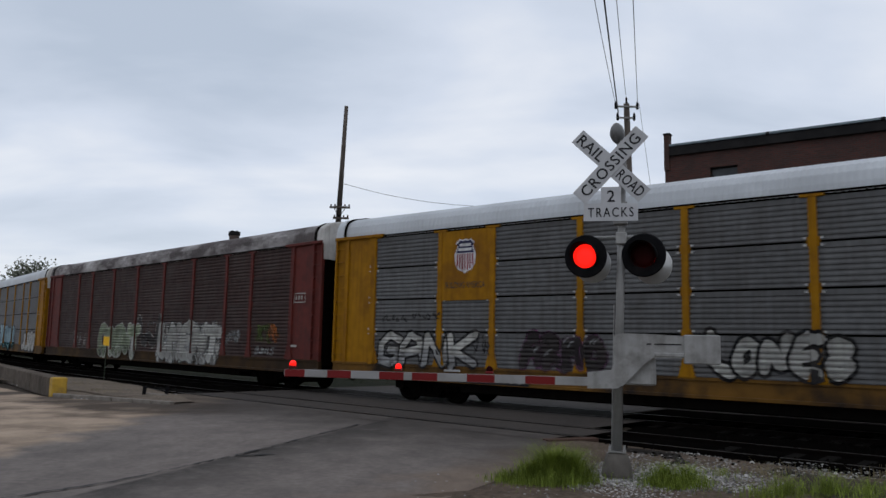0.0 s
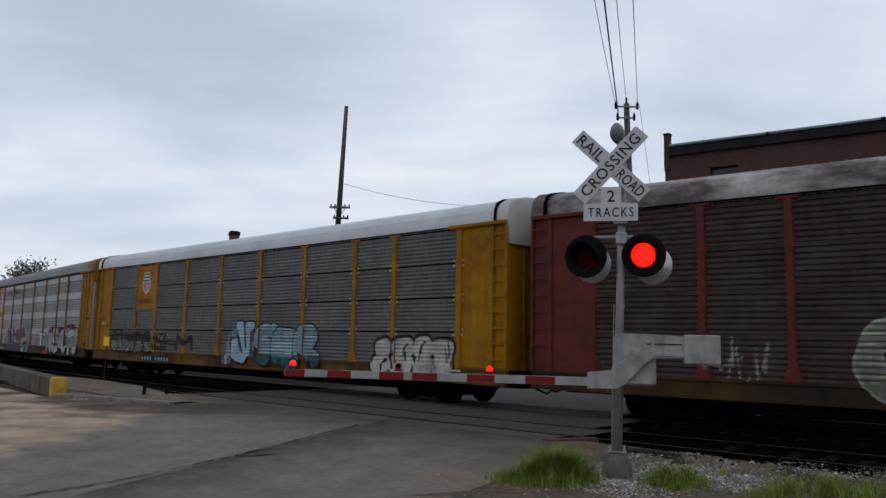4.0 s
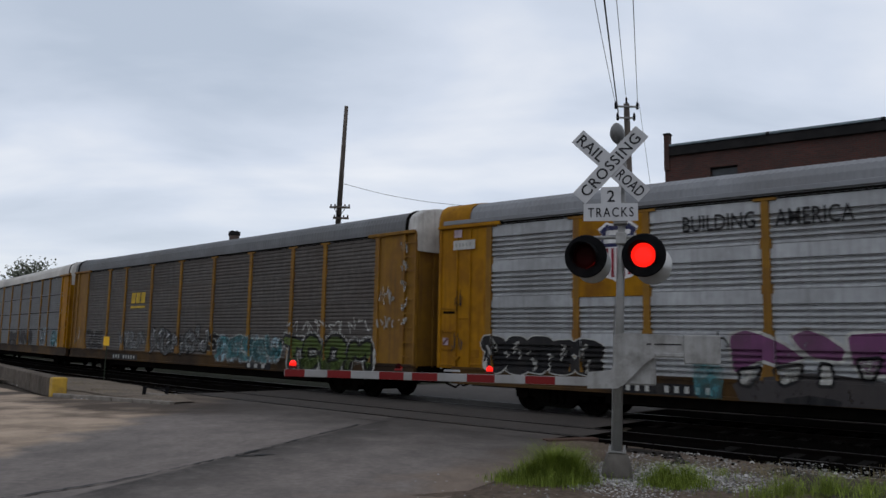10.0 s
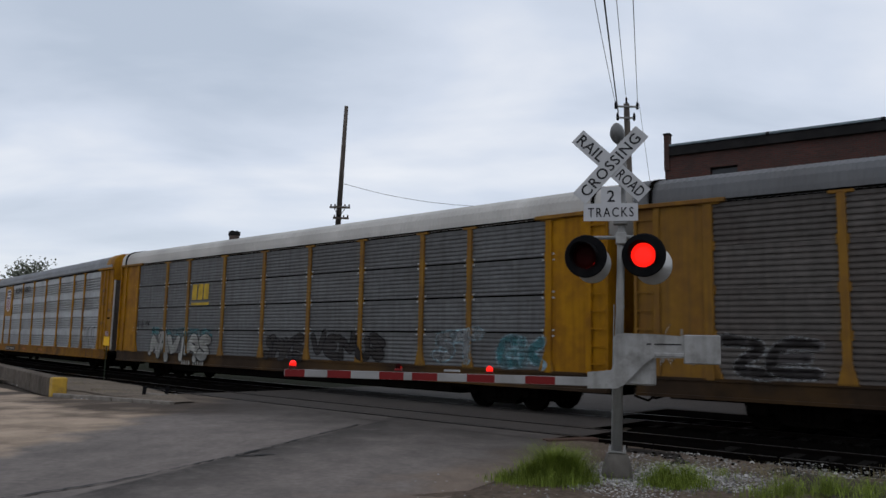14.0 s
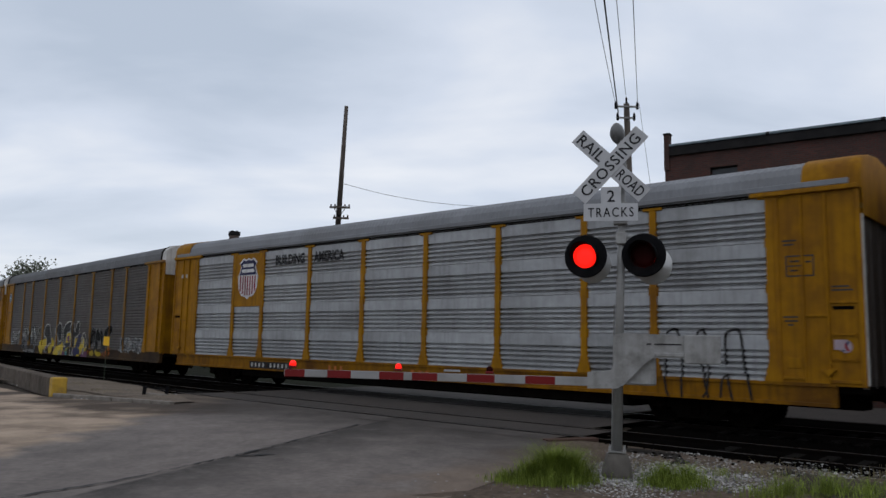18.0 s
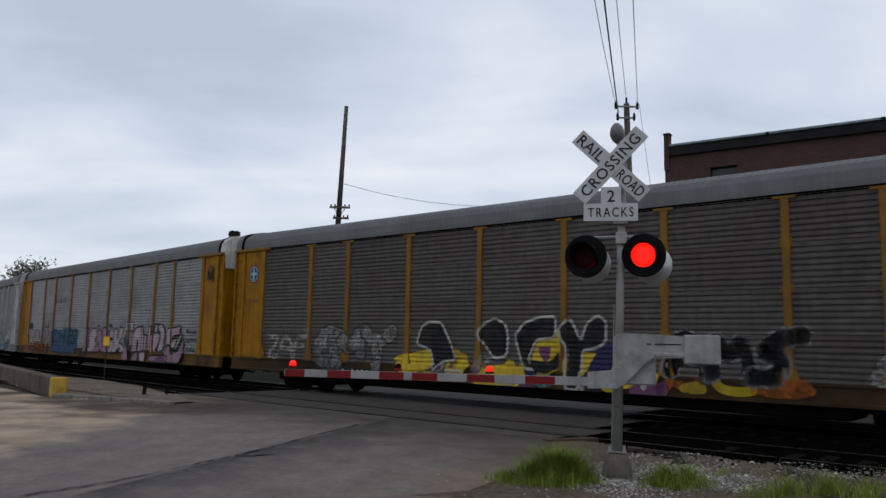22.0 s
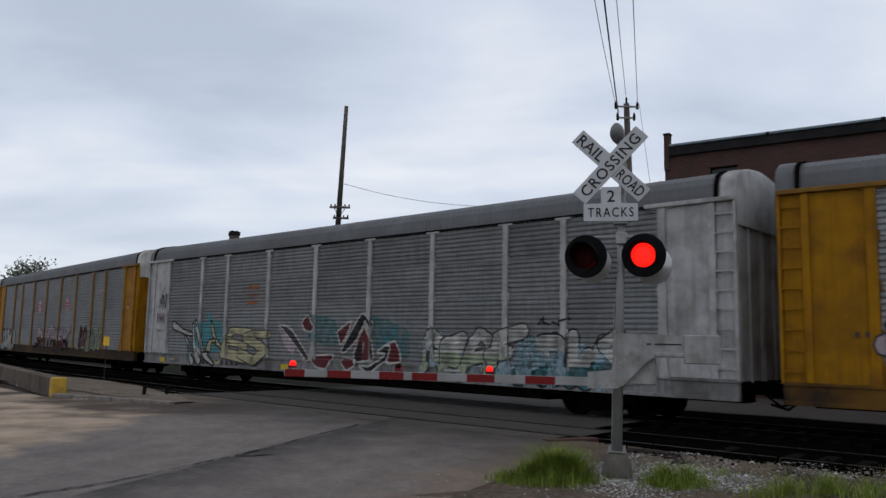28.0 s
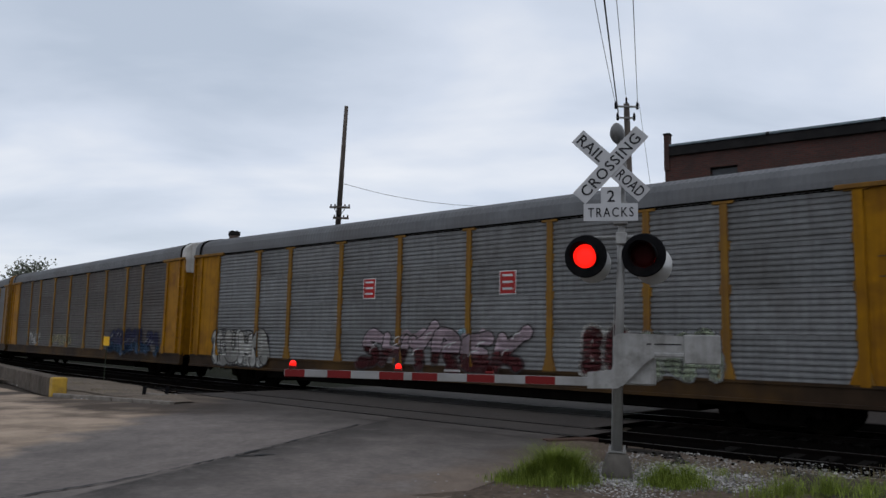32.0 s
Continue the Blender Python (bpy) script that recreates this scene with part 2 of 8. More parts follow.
def letters(body, height, bold=0.0, spread=1.0, round_steps=3):
    """Flat lettering in x and z about its middle, as a mesh with the wanted capital height."""
    cu = bpy.data.curves.new("lettering", "FONT")
    cu.body, cu.size, cu.align_x, cu.align_y = body, 1.0, "CENTER", "CENTER"
    cu.offset, cu.space_character, cu.resolution_u = bold, spread, round_steps
    ob = bpy.data.objects.new("lettering", cu)
    me = bpy.data.meshes.new_from_object(ob)
    bpy.data.objects.remove(ob)
    bpy.data.curves.remove(cu)
    zs = [v.co.y for v in me.vertices]
    k = height / (max(zs) - min(zs))
    zc = (max(zs) + min(zs)) / 2
    for v in me.vertices:
        v.co = Vector((v.co.x * k, 0.0, (v.co.y - zc) * k))
    me.materials.clear()
    return me


# ================= ground =================
asphalt = node_mat("worn_asphalt", (0.060, 0.051, 0.045), 0.9, 0.0, 0.22, 11, (0.045, 0.04, 0.037), 0.8, 0.8, 0.35, 90, spec=0.15)
soil = node_mat("dry_soil_and_grit", (0.044, 0.035, 0.027), 0.95, 0.0, 0.3, 12, (0.11, 0.09, 0.07), 0.6, 1.2, 0.6, 70, spec=0.1)
verge_grit = node_mat("brown_verge_grit", (0.112, 0.084, 0.064), 0.95, 0.0, 0.35, 12, (0.05, 0.040, 0.032), 0.8, 1.4, 0.6, 70, spec=0.05)
tan_gravel = node_mat("tan_gravel_and_dust", (0.165, 0.132, 0.102), 0.95, 0.0, 0.35, 14, (0.06, 0.05, 0.04), 0.7, 0.9, 0.6, 60, spec=0.1)
shoulder_grit = node_mat("dark_shoulder_grit", (0.016, 0.013, 0.011), 0.95, 0.0, 0.45, 16, (0.07, 0.06, 0.05), 0.7, 1.6, 0.7, 60, spec=0.08)
grass_far = node_mat("rough_grass_field", (0.014, 0.016, 0.008), 0.95, 0.0, 0.35, 3, (0.022, 0.018, 0.011), 0.6, 0.25, 0.6, 30, spec=0.03)
# darker than any real stone: shade by and under the train is painted in
ballast_mat = node_mat("shaded_track_ballast", (0.0038, 0.0033, 0.003), 0.95, 0.0, 0.5, 28, (0.002, 0.0018, 0.0016), 0.7, 1.0, 0.9, 45, spec=0.0)
kerb_mat = node_mat("worn_kerb_concrete", (0.20, 0.175, 0.15), 0.9, 0.0, 0.18, 6, (0.07, 0.058, 0.048), 0.8, 1.0, 0.3, 60, spec=0.15)


def road_mat():
    """Asphalt with a dark, blotchy band of older patching along the seam."""
    m = node_mat("road_asphalt", (0.162, 0.138, 0.124), 0.9, 0.0, 0.16, 11, (0.112, 0.097, 0.087), 0.7, 0.30, 0.35, 90, spec=0.15)
    nt = m.node_tree
    N, link = nt.nodes.new, nt.links.new
    b = nt.nodes["Principled BSDF"]
    old = b.inputs["Base Color"].links[0].from_socket
    tc = N("ShaderNodeTexCoord")
    off = N("ShaderNodeVectorMath")
    off.operation = "SUBTRACT"
    off.inputs[1].default_value = (-3.04, 11.79, 0.0)
    link(tc.outputs["Object"], off.inputs[0])
    dot = N("ShaderNodeVectorMath")
    dot.operation = "DOT_PRODUCT"
    dot.inputs[1].default_value = (0.955, -0.295, 0.0)
    link(off.outputs[0], dot.inputs[0])
    ns = N("ShaderNodeTexNoise")
    ns.inputs["Scale"].default_value, ns.inputs["Detail"].default_value, ns.inputs["Roughness"].default_value = 0.9, 8.0, 0.65
    link(tc.outputs["Object"], ns.inputs["Vector"])
    ramp = N("ShaderNodeValToRGB")
    e = ramp.color_ramp.elements
    e[0].position, e[0].color = 0.0, (0, 0, 0, 1)
    e[1].position, e[1].color = 1.0, (0, 0, 0, 1)
    for pos_, val in ((0.245, 0.0), (0.26, 1.0), (0.36, 0.75), (0.62, 0.15)):
        k = e.new(pos_)
        k.color = (val, val, val, 1)
    sc = N("ShaderNodeMapRange")
    sc.inputs["From Min"].default_value, sc.inputs["From Max"].default_value = -1.0, 3.0
    link(dot.outputs["Value"], sc.inputs["Value"])
    link(sc.outputs[0], ramp.inputs[0])
    mr = N("ShaderNodeMapRange")
    mr.inputs["From Min"].default_value, mr.inputs["From Max"].default_value, mr.inputs["To Max"].default_value = 0.30, 0.52, 0.95
    link(ns.outputs["Fac"], mr.inputs["Value"])
    mul = N("ShaderNodeMath")
    mul.operation = "MULTIPLY"
    link(ramp.outputs[0], mul.inputs[0])
    link(mr.outputs[0], mul.inputs[1])
    mx = N("ShaderNodeMixRGB")
    mx.inputs[2].default_value = (0.047, 0.041, 0.037, 1)
    link(mul.outputs[0], mx.inputs[0])
    link(old, mx.inputs[1])
    # tan dust over the yard side
    off2 = N("ShaderNodeVectorMath")
    off2.operation = "SUBTRACT"
    off2.inputs[1].default_value = (-6.15, 15.0, 0.0)
    link(tc.outputs["Object"], off2.inputs[0])
    dot2 = N("ShaderNodeVectorMath")
    dot2.operation = "DOT_PRODUCT"
    dot2.inputs[1].default_value = (-1.0, 0.04, 0.0)
    link(off2.outputs[0], dot2.inputs[0])
    n2 = N("ShaderNodeTexNoise")
    n2.inputs["Scale"].default_value, n2.inputs["Detail"].default_value, n2.inputs["Roughness"].default_value = 0.55, 9.0, 0.6
    link(tc.outputs["Object"], n2.inputs["Vector"])
    ad = N("ShaderNodeMath")
    ad.operation = "MULTIPLY_ADD"
    ad.inputs[1].default_value = 2.6
    link(n2.outputs["Fac"], ad.inputs[0])
    link(dot2.outputs["Value"], ad.inputs[2])
    mr2 = N("ShaderNodeMapRange")
    mr2.inputs["From Min"].default_value, mr2.inputs["From Max"].default_value, mr2.inputs["To Max"].default_value = 1.15, 1.7, 0.95
    link(ad.outputs[0], mr2.inputs["Value"])
    n3 = N("ShaderNodeTexNoise")
    n3.inputs["Scale"].default_value, n3.inputs["Detail"].default_value = 0.9, 8.0
    link(tc.outputs["Object"], n3.inputs["Vector"])
    r3 = N("ShaderNodeValToRGB")
    r3.color_ramp.elements[0].position, r3.color_ramp.elements[0].color = 0.36, (0.215, 0.160, 0.116, 1)
    r3.color_ramp.elements[1].position, r3.color_ramp.elements[1].color = 0.60, (0.36, 0.272, 0.198, 1)
    link(n3.outputs["Fac"], r3.inputs[0])
    mx2 = N("ShaderNodeMixRGB")
    link(mr2.outputs[0], mx2.inputs[0])
    link(mx.outputs[0], mx2.inputs[1])
    link(r3.outputs[0], mx2.inputs[2])
    # brown grit washed in from the verge
    off3 = N("ShaderNodeVectorMath")
    off3.operation = "SUBTRACT"
    off3.inputs[1].default_value = (0.45, 10.3, 0.0)
    link(tc.outputs["Object"], off3.inputs[0])
    dot3 = N("ShaderNodeVectorMath")
    dot3.operation = "DOT_PRODUCT"
    dot3.inputs[1].default_value = (0.88, -0.47, 0.0)
    link(off3.outputs[0], dot3.inputs[0])
    ad3 = N("ShaderNodeMath")
    ad3.operation = "MULTIPLY_ADD"
    ad3.inputs[1].default_value = 2.4
    link(n3.outputs["Fac"], ad3.inputs[0])
    link(dot3.outputs["Value"], ad3.inputs[2])
    mr3 = N("ShaderNodeMapRange")
    mr3.inputs["From Min"].default_value, mr3.inputs["From Max"].default_value, mr3.inputs["To Max"].default_value = 0.25, 0.95, 0.9
    link(ad3.outputs[0], mr3.inputs["Value"])
    mx4 = N("ShaderNodeMixRGB")
    mx4.inputs[2].default_value = (0.165, 0.125, 0.096, 1)
    link(mr3.outputs[0], mx4.inputs[0])
    link(mx2.outputs[0], mx4.inputs[1])
    # dark earth trodden round the kerb's end and the foot of the wall
    dist = None
    for spot, reach in (((-7.5, 20.0, 0.0), 2.7), ((-9.2, 20.9, 0.0), 1.7), ((-10.7, 21.9, 0.0), 1.0), ((-6.2, 19.7, 0.0), 2.0), ((-12.6, 23.2, 0.0), 0.9)):
        dd = N("ShaderNodeVectorMath")
        dd.operation = "DISTANCE"
        dd.inputs[1].default_value = spot
        link(tc.outputs["Object"], dd.inputs[0])
        sub_ = N("ShaderNodeMath")
        sub_.operation = "MULTIPLY_ADD"
        sub_.inputs[1].default_value, sub_.inputs[2].default_value = 1 / reach, 0.0
        link(dd.outputs["Value"], sub_.inputs[0])
        if dist is None:
            dist = sub_.outputs[0]
        else:
            mn = N("ShaderNodeMath")
            mn.operation = "MINIMUM"
            link(dist, mn.inputs[0])
            link(sub_.outputs[0], mn.inputs[1])
            dist = mn.outputs[0]
    adk = N("ShaderNodeMath")
    adk.operation = "MULTIPLY_ADD"
    adk.inputs[1].default_value = 1.8
    link(n3.outputs["Fac"], adk.inputs[0])
    link(dist, adk.inputs[2])
    mrk = N("ShaderNodeMapRange")
    mrk.inputs["From Min"].default_value, mrk.inputs["From Max"].default_value = 1.3, 2.05
    mrk.inputs["To Min"].default_value, mrk.inputs["To Max"].default_value = 0.9, 0.0
    link(adk.outputs[0], mrk.inputs["Value"])
    mxk = N("ShaderNodeMixRGB")
    mxk.inputs[2].default_value = (0.050, 0.036, 0.027, 1)
    link(mrk.outputs[0], mxk.inputs[0])
    link(mx4.outputs[0], mxk.inputs[1])
    mx4 = mxk
    # grime tracked out from the rails, and mottling at two scales
    off5 = N("ShaderNodeVectorMath")
    off5.operation = "SUBTRACT"
    off5.inputs[1].default_value = (*line(-6.0, -4.4)[:2], 0.0)
    link(tc.outputs["Object"], off5.inputs[0])
    dot5 = N("ShaderNodeVectorMath")
    dot5.operation = "DOT_PRODUCT"
    dot5.inputs[1].default_value = (-0.71, -0.70, 0.0)
    link(off5.outputs[0], dot5.inputs[0])
    ad5 = N("ShaderNodeMath")
    ad5.operation = "MULTIPLY_ADD"
    ad5.inputs[1].default_value = -5.0
    link(ns.outputs["Fac"], ad5.inputs[0])
    link(dot5.outputs["Value"], ad5.inputs[2])
    mr5 = N("ShaderNodeMapRange")
    mr5.inputs["From Min"].default_value, mr5.inputs["From Max"].default_value = -3.0, 0.6
    mr5.inputs["To Min"].default_value, mr5.inputs["To Max"].default_value = 0.75, 0.0
    link(ad5.outputs[0], mr5.inputs["Value"])
    mx5 = N("ShaderNodeMixRGB")
    mx5.inputs[2].default_value = (0.042, 0.036, 0.032, 1)
    link(mr5.outputs[0], mx5.inputs[0])
    link(mx4.outputs[0], mx5.inputs[1])
    mot = N("ShaderNodeTexNoise")
    mot.inputs["Scale"].default_value, mot.inputs["Detail"].default_value, mot.inputs["Roughness"].default_value = 1.1, 12.0, 0.74
    mpm = N("ShaderNodeMapping")
    mpm.inputs["Rotation"].default_value, mpm.inputs["Scale"].default_value = (0, 0, radians(17)), (1.5, 1.0, 1.0)
    link(tc.outputs["Object"], mpm.inputs[0])
    link(mpm.outputs[0], mot.inputs["Vector"])
    mr6 = N("ShaderNodeMapRange")
    mr6.inputs["From Min"].default_value, mr6.inputs["From Max"].default_value = 0.32, 0.68
    mr6.inputs["To Min"].default_value, mr6.inputs["To Max"].default_value = 0.76, 1.26
    link(mot.outputs["Fac"], mr6.inputs["Value"])
    hs = N("ShaderNodeHueSaturation")
    link(mr6.outputs[0], hs.inputs["Value"])
    link(mx5.outputs[0], hs.inputs["Color"])
    link(hs.outputs[0], b.inputs["Base Color"])
    return m


road_asphalt = road_mat()


def sheet(name, outline, z, material, cell=None, rough=0.0, label="", parent=None):
    """A flat piece of ground with an uneven surface; the outline is convex or a simple polygon."""
    bm = bmesh.new()
    f = bm.faces.new([bm.verts.new((x, y, z)) for x, y in outline])
    if cell:
        xs, ys = [p[0] for p in outline], [p[1] for p in outline]
        for k in range(int(min(xs) / cell), int(max(xs) / cell) + 1):
            bmesh.ops.bisect_plane(bm, geom=bm.verts[:] + bm.edges[:] + bm.faces[:], plane_co=(k * cell, 0, 0), plane_no=(1, 0, 0))
        for k in range(int(min(ys) / cell), int(max(ys) / cell) + 1):
            bmesh.ops.bisect_plane(bm, geom=bm.verts[:] + bm.edges[:] + bm.faces[:], plane_co=(0, k * cell, 0), plane_no=(0, 1, 0))
        for v in bm.verts:
            v.co.z += rough * (noise.noise(v.co * 0.6) + 0.5 * noise.noise(v.co * 1.9))
    bmesh.ops.recalc_face_normals(bm, faces=bm.faces[:])
    for f in bm.faces:
        if f.normal.z < 0:
            f.normal_flip()
    ob = put(name, mesh_bm(name, bm, True), material, parent)
    return tagged(ob, label, "", "", "structure") if parent is None else ob


def band(name, s0, s1, side0, side1, z0, z1, material, step=1.0, label="", wobble=0.0):
    """A strip that follows the tracks between two sideways places."""
    n = max(2, int((s1 - s0) / step) + 1)
    verts, faces = [], []
    for i in range(n):
        s = s0 + (s1 - s0) * i / (n - 1)
        for side, z in ((side0, z0), ((side0 + side1) / 2, (z0 + z1) / 2), (side1, z1)):
            x, y, h = line(s, side)
            verts.append((x, y, z + wobble * noise.noise(Vector((x, y, 0.0)))))
    for i in range(n - 1):
        for k in (0, 1):
            a = i * 3 + k
            faces.append((a, a + 1, a + 4, a + 3) if side1 < side0 else (a, a + 3, a + 4, a + 1))
    me = mesh_of(name, verts, faces)
    ob = put(name, me, material)
    return tagged(ob, label, "", "", "structure")


def build_ground():
    R = 3000.0
    sheet("ground", [(-R, -R), (R, -R), (R, R), (-R, R)], -0.16, grass_far, None, 0.0, "rough grass and bare earth reaching to the horizon")
    sheet("hardstanding", [line(-60, -9)[:2], (-14, 12), (-6, 2), (14, 2), line(45, -6)[:2], line(45, 16)[:2], line(8, 30)[:2], line(-8, 30)[:2], line(-9, 2.6)[:2], line(-60, 2.6)[:2]], -0.115, soil, None, 0.0, "dark trodden grit round the crossing")
    sheet("verge", [(-0.9, -25), (30, -25), (30, -6), (9.5, 7.5), (2.7, 14.6), (2.0, 14.9), (0.7, 12.0), (-0.4, 10.4), (-1.7, 8.2)], -0.018, verge_grit, 0.35, 0.012,
          "gritty bare soil between road and railway")
    sheet("verge_soil", [(5.0, 8.2), (30, -16), (30, -7.5), (8.6, 7.9), (5.2, 11.2), (4.4, 10.2)], 0.002, soil, 0.35, 0.008, "dark bare soil along the ballast")
    edge = [line(v, -4.35)[:2] for v in (6.7, 5.5, 3.5, 1.5, -0.5, -2.5, -4.5, -6.6)]
    sheet("road", [(-60, -25), (-0.4, -25), (-0.1, 8.6), (0.6, 9.9), (1.3, 11.3), (1.8, 13.0)] + edge + [(-7.0, 20.3), (-11.3, 22.3), (-17.5, 29.0), (-60, 80)], -0.012, road_asphalt, 0.8, 0.006,
          "worn grey asphalt with tan dust and cracks before the crossing")
    sheet("gravel_patch", [(-10.95, 22.42), (-9.55, 21.78), (-8.15, 21.08), (-7.1, 20.56), (-6.6, 21.2), (-7.9, 23.6), (-9.2, 25.4), (-10.5, 27.4), (-14.0, 31.4), (-17.2, 33.4), (-16.6, 30.0), (-11.15, 22.75)], 0.02, tan_gravel, 0.5, 0.02,
          "tan gravel patch behind the kerb")
    band("gravel_strip", -70, -6.2, -3.9, -6.1, -0.02, 0.05, tan_gravel, 1.0, "gravel and grit beside the rails", 0.02)
    band("trackbed", -160, -7.0, 2.75, -4.3, -0.10, -0.10, ballast_mat, 1.0, "stone ballast under the rails, train shade in its colour", 0.03)
    band("trackbed_far", 4.4, 120, 2.6, -4.3, -0.10, -0.10, ballast_mat, 1.0, "stone ballast under the rails, train shade in its colour", 0.03).name = "trackbed"
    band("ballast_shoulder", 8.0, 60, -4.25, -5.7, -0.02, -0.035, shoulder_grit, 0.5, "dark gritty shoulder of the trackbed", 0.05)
    # the crossing itself, between and beside the rails
    for a, b, end in ((-4.4, NEAR - HALF_GAUGE - 0.10, 6.7), (NEAR - HALF_GAUGE + 0.11, NEAR + HALF_GAUGE - 0.11, 6.9), (NEAR + HALF_GAUGE + 0.10, MAIN - HALF_GAUGE - 0.10, 6.3),
                      (MAIN - HALF_GAUGE + 0.11, MAIN + HALF_GAUGE - 0.11, 5.3), (MAIN + HALF_GAUGE + 0.10, 2.618, 4.9)):
        band("crossing_surface", -7.0, end, b, a, -0.005, -0.005, road_asphalt if a < -4 else asphalt, 0.5, "asphalt laid between the rails of the crossing")
    # this strip carries the train's shade beyond the far rail as near-black colour
    band("far_ballast", 4.9, 45, 4.9, 2.60, -0.05, -0.06, ballast_mat, 1.0, "dark grit along the far rail, train shade in its colour", 0.03)
    band("far_apron", -7.5, 4.88, 4.9, 2.62, -0.03, -0.03, asphalt, 1.0, "grey paving beyond the crossing", 0.02)
    band("far_apron", -7.5, 45, 11.0, 4.9, -0.03, -0.03, asphalt, 1.0, "grey paving along the far side of the railway", 0.02)
    sheet("road_beyond", [line(-7.0, 10.9)[:2], line(6.7, 10.9)[:2], (14.5, 60), (5.0, 62)], -0.02, asphalt, None, 0.0, "grey asphalt road beyond the railway")


build_ground()


# ================= tracks =================
def rail_mesh(s0, s1, side, head):
    prof = [(-0.035, 0.0), (0.035, 0.0)] if head else [(-0.075, -0.16), (-0.075, -0.145), (-0.012, -0.12), (-0.012, -0.045), (-0.036, -0.035), (-0.036, -0.003),
                                                      (0.036, -0.003), (0.036, -0.035), (0.012, -0.045), (0.012, -0.12), (0.075, -0.145), (0.075, -0.16)]
    n = int((s1 - s0) / 2.0) + 1
    verts, faces, k = [], [], len(prof)
    for i in range(n):
        s = s0 + (s1 - s0) * i / (n - 1)
        for u, z in prof:
            x, y, h = line(s, side + u)
            verts.append((x, y, z))
    for i in range(n - 1):
        for j in range(k - 1):
            a = i * k + j
            faces.append((a, a + 1, a + k + 1, a + k) if False else (a, a + k, a + k + 1, a + 1))
    return mesh_of("rail", verts, faces)


# creosote brown taken down to near-black, shade included in the colour
wood_tie = node_mat("shaded_creosoted_tie", (0.005, 0.0042, 0.0035), 0.9, 0.0, 0.35, 8, (0.009, 0.0075, 0.0065), 0.5, 2.0, 0.4, 50, vary=0.25, spec=0.08)


def build_track(centre, label):
    t = thing("railway_track", label, "railway track", kind="structure")
    for u in (-HALF_GAUGE, HALF_GAUGE):
        r = put("rail", rail_mesh(-170, 130, centre + u, False), rail_side, t)
        put("rail_head", rail_mesh(-170, 130, centre + u, True), rail_top, r, None, "polished running surface")
    tie = mesh_bm("tie", boxes((-0.115, 0.115, -1.3, 1.3, -0.24, -0.085), bevel=0.012))
    for k in range(-90, 60):
        s = k * 0.55
        if -7.2 < s < (8.4 if centre < 0 else 6.2):
            continue
        x, y, h = line(s + random.uniform(-0.03, 0.03), centre)
        put("tie", tie, wood_tie, t, pose(x, y, random.uniform(-0.015, 0.01), 0, 0, math.degrees(h) + random.uniform(-1, 1)))


build_track(MAIN, "main line track with rusty rails on dark ties")
build_track(NEAR, "second track with rusty rails nearer the road")


# ================= the train: enclosed car carriers =================
LONG = 0.94                  # the wagons' lengths are laid out on a 28.5 m pitch and shortened by this
POSTS = tuple(LONG * x for x in (-12.0, -9.17, -7.2, -4.33, -1.45, 1.45, 4.33, 7.2, 9.17, 12.0))
HALF_LEN, HALF_W = 13.88 * LONG, 1.5
Z_SILL, Z_DECK, Z_EAVE, Z_TOP = 0.63, 1.07, 4.925, 5.80
ARCH = [(-1.53, 4.95), (-1.53, 5.14), (-1.50, 5.35), (-1.40, 5.51), (-1.18, 5.635), (-0.65, 5.745), (0, Z_TOP)]
ARCH += [(-_y, _z) for _y, _z in ARCH[-2::-1]]
TIERS = 4
TIER_H = (Z_EAVE - Z_DECK) / TIERS


def profile(kind):
    """Depth of the corrugated side over one tier: pairs of height and depth inwards."""
    if kind == "split":      # fine ribs, tiers parted by an open slot
        pts, z = [(0.024, 0.07), (0.026, 0.0)], 0.05
        for k in range(7):
            pts += [(z, 0.0), (z + 0.040, 0.019), (z + 0.066, 0.019), (z + 0.080, 0.0)]
            z += 0.116
        return pts + [(TIER_H - 0.026, 0.0), (TIER_H - 0.024, 0.07)]
    if kind == "banded":     # five deep ribs under a plain band
        pts, z = [(0.0, 0.02), (0.01, 0.0)], 0.05
        for k in range(5):
            pts += [(z, 0.0), (z + 0.060, 0.085), (z + 0.086, 0.085), (z + 0.092, 0.0)]
            z += 0.128
        return pts + [(TIER_H - 0.01, 0.0), (TIER_H, 0.02)]
    pts, z = [(0.0, 0.02), (0.01, 0.0)], 0.03       # even ribs
    for k in range(7):
        pts += [(z, 0.0), (z + 0.045, 0.030), (z + 0.072, 0.030), (z + 0.085, 0.0)]
        z += 0.126
    return pts + [(TIER_H - 0.01, 0.0), (TIER_H, 0.02)]


PROFILES = {k: profile(k) for k in ("split", "banded", "even")}


def panel_mesh(width, kind):
    verts, faces = [], []
    PROFILE = PROFILES[kind]
    for z, d in PROFILE:
        verts += [(-width / 2, d, z), (width / 2, d, z)]
    for i in range(len(PROFILE) - 1):
        faces.append((2 * i, 2 * i + 1, 2 * i + 3, 2 * i + 2))
    n = len(verts)
    # closed at the back
    verts += [(-width / 2, 0.10, 0.024), (width / 2, 0.10, 0.024), (width / 2, 0.10, TIER_H - 0.024), (-width / 2, 0.10, TIER_H - 0.024)]
    faces.append((n + 1, n, n + 3, n + 2))
    return mesh_of("side_panel", verts, faces)


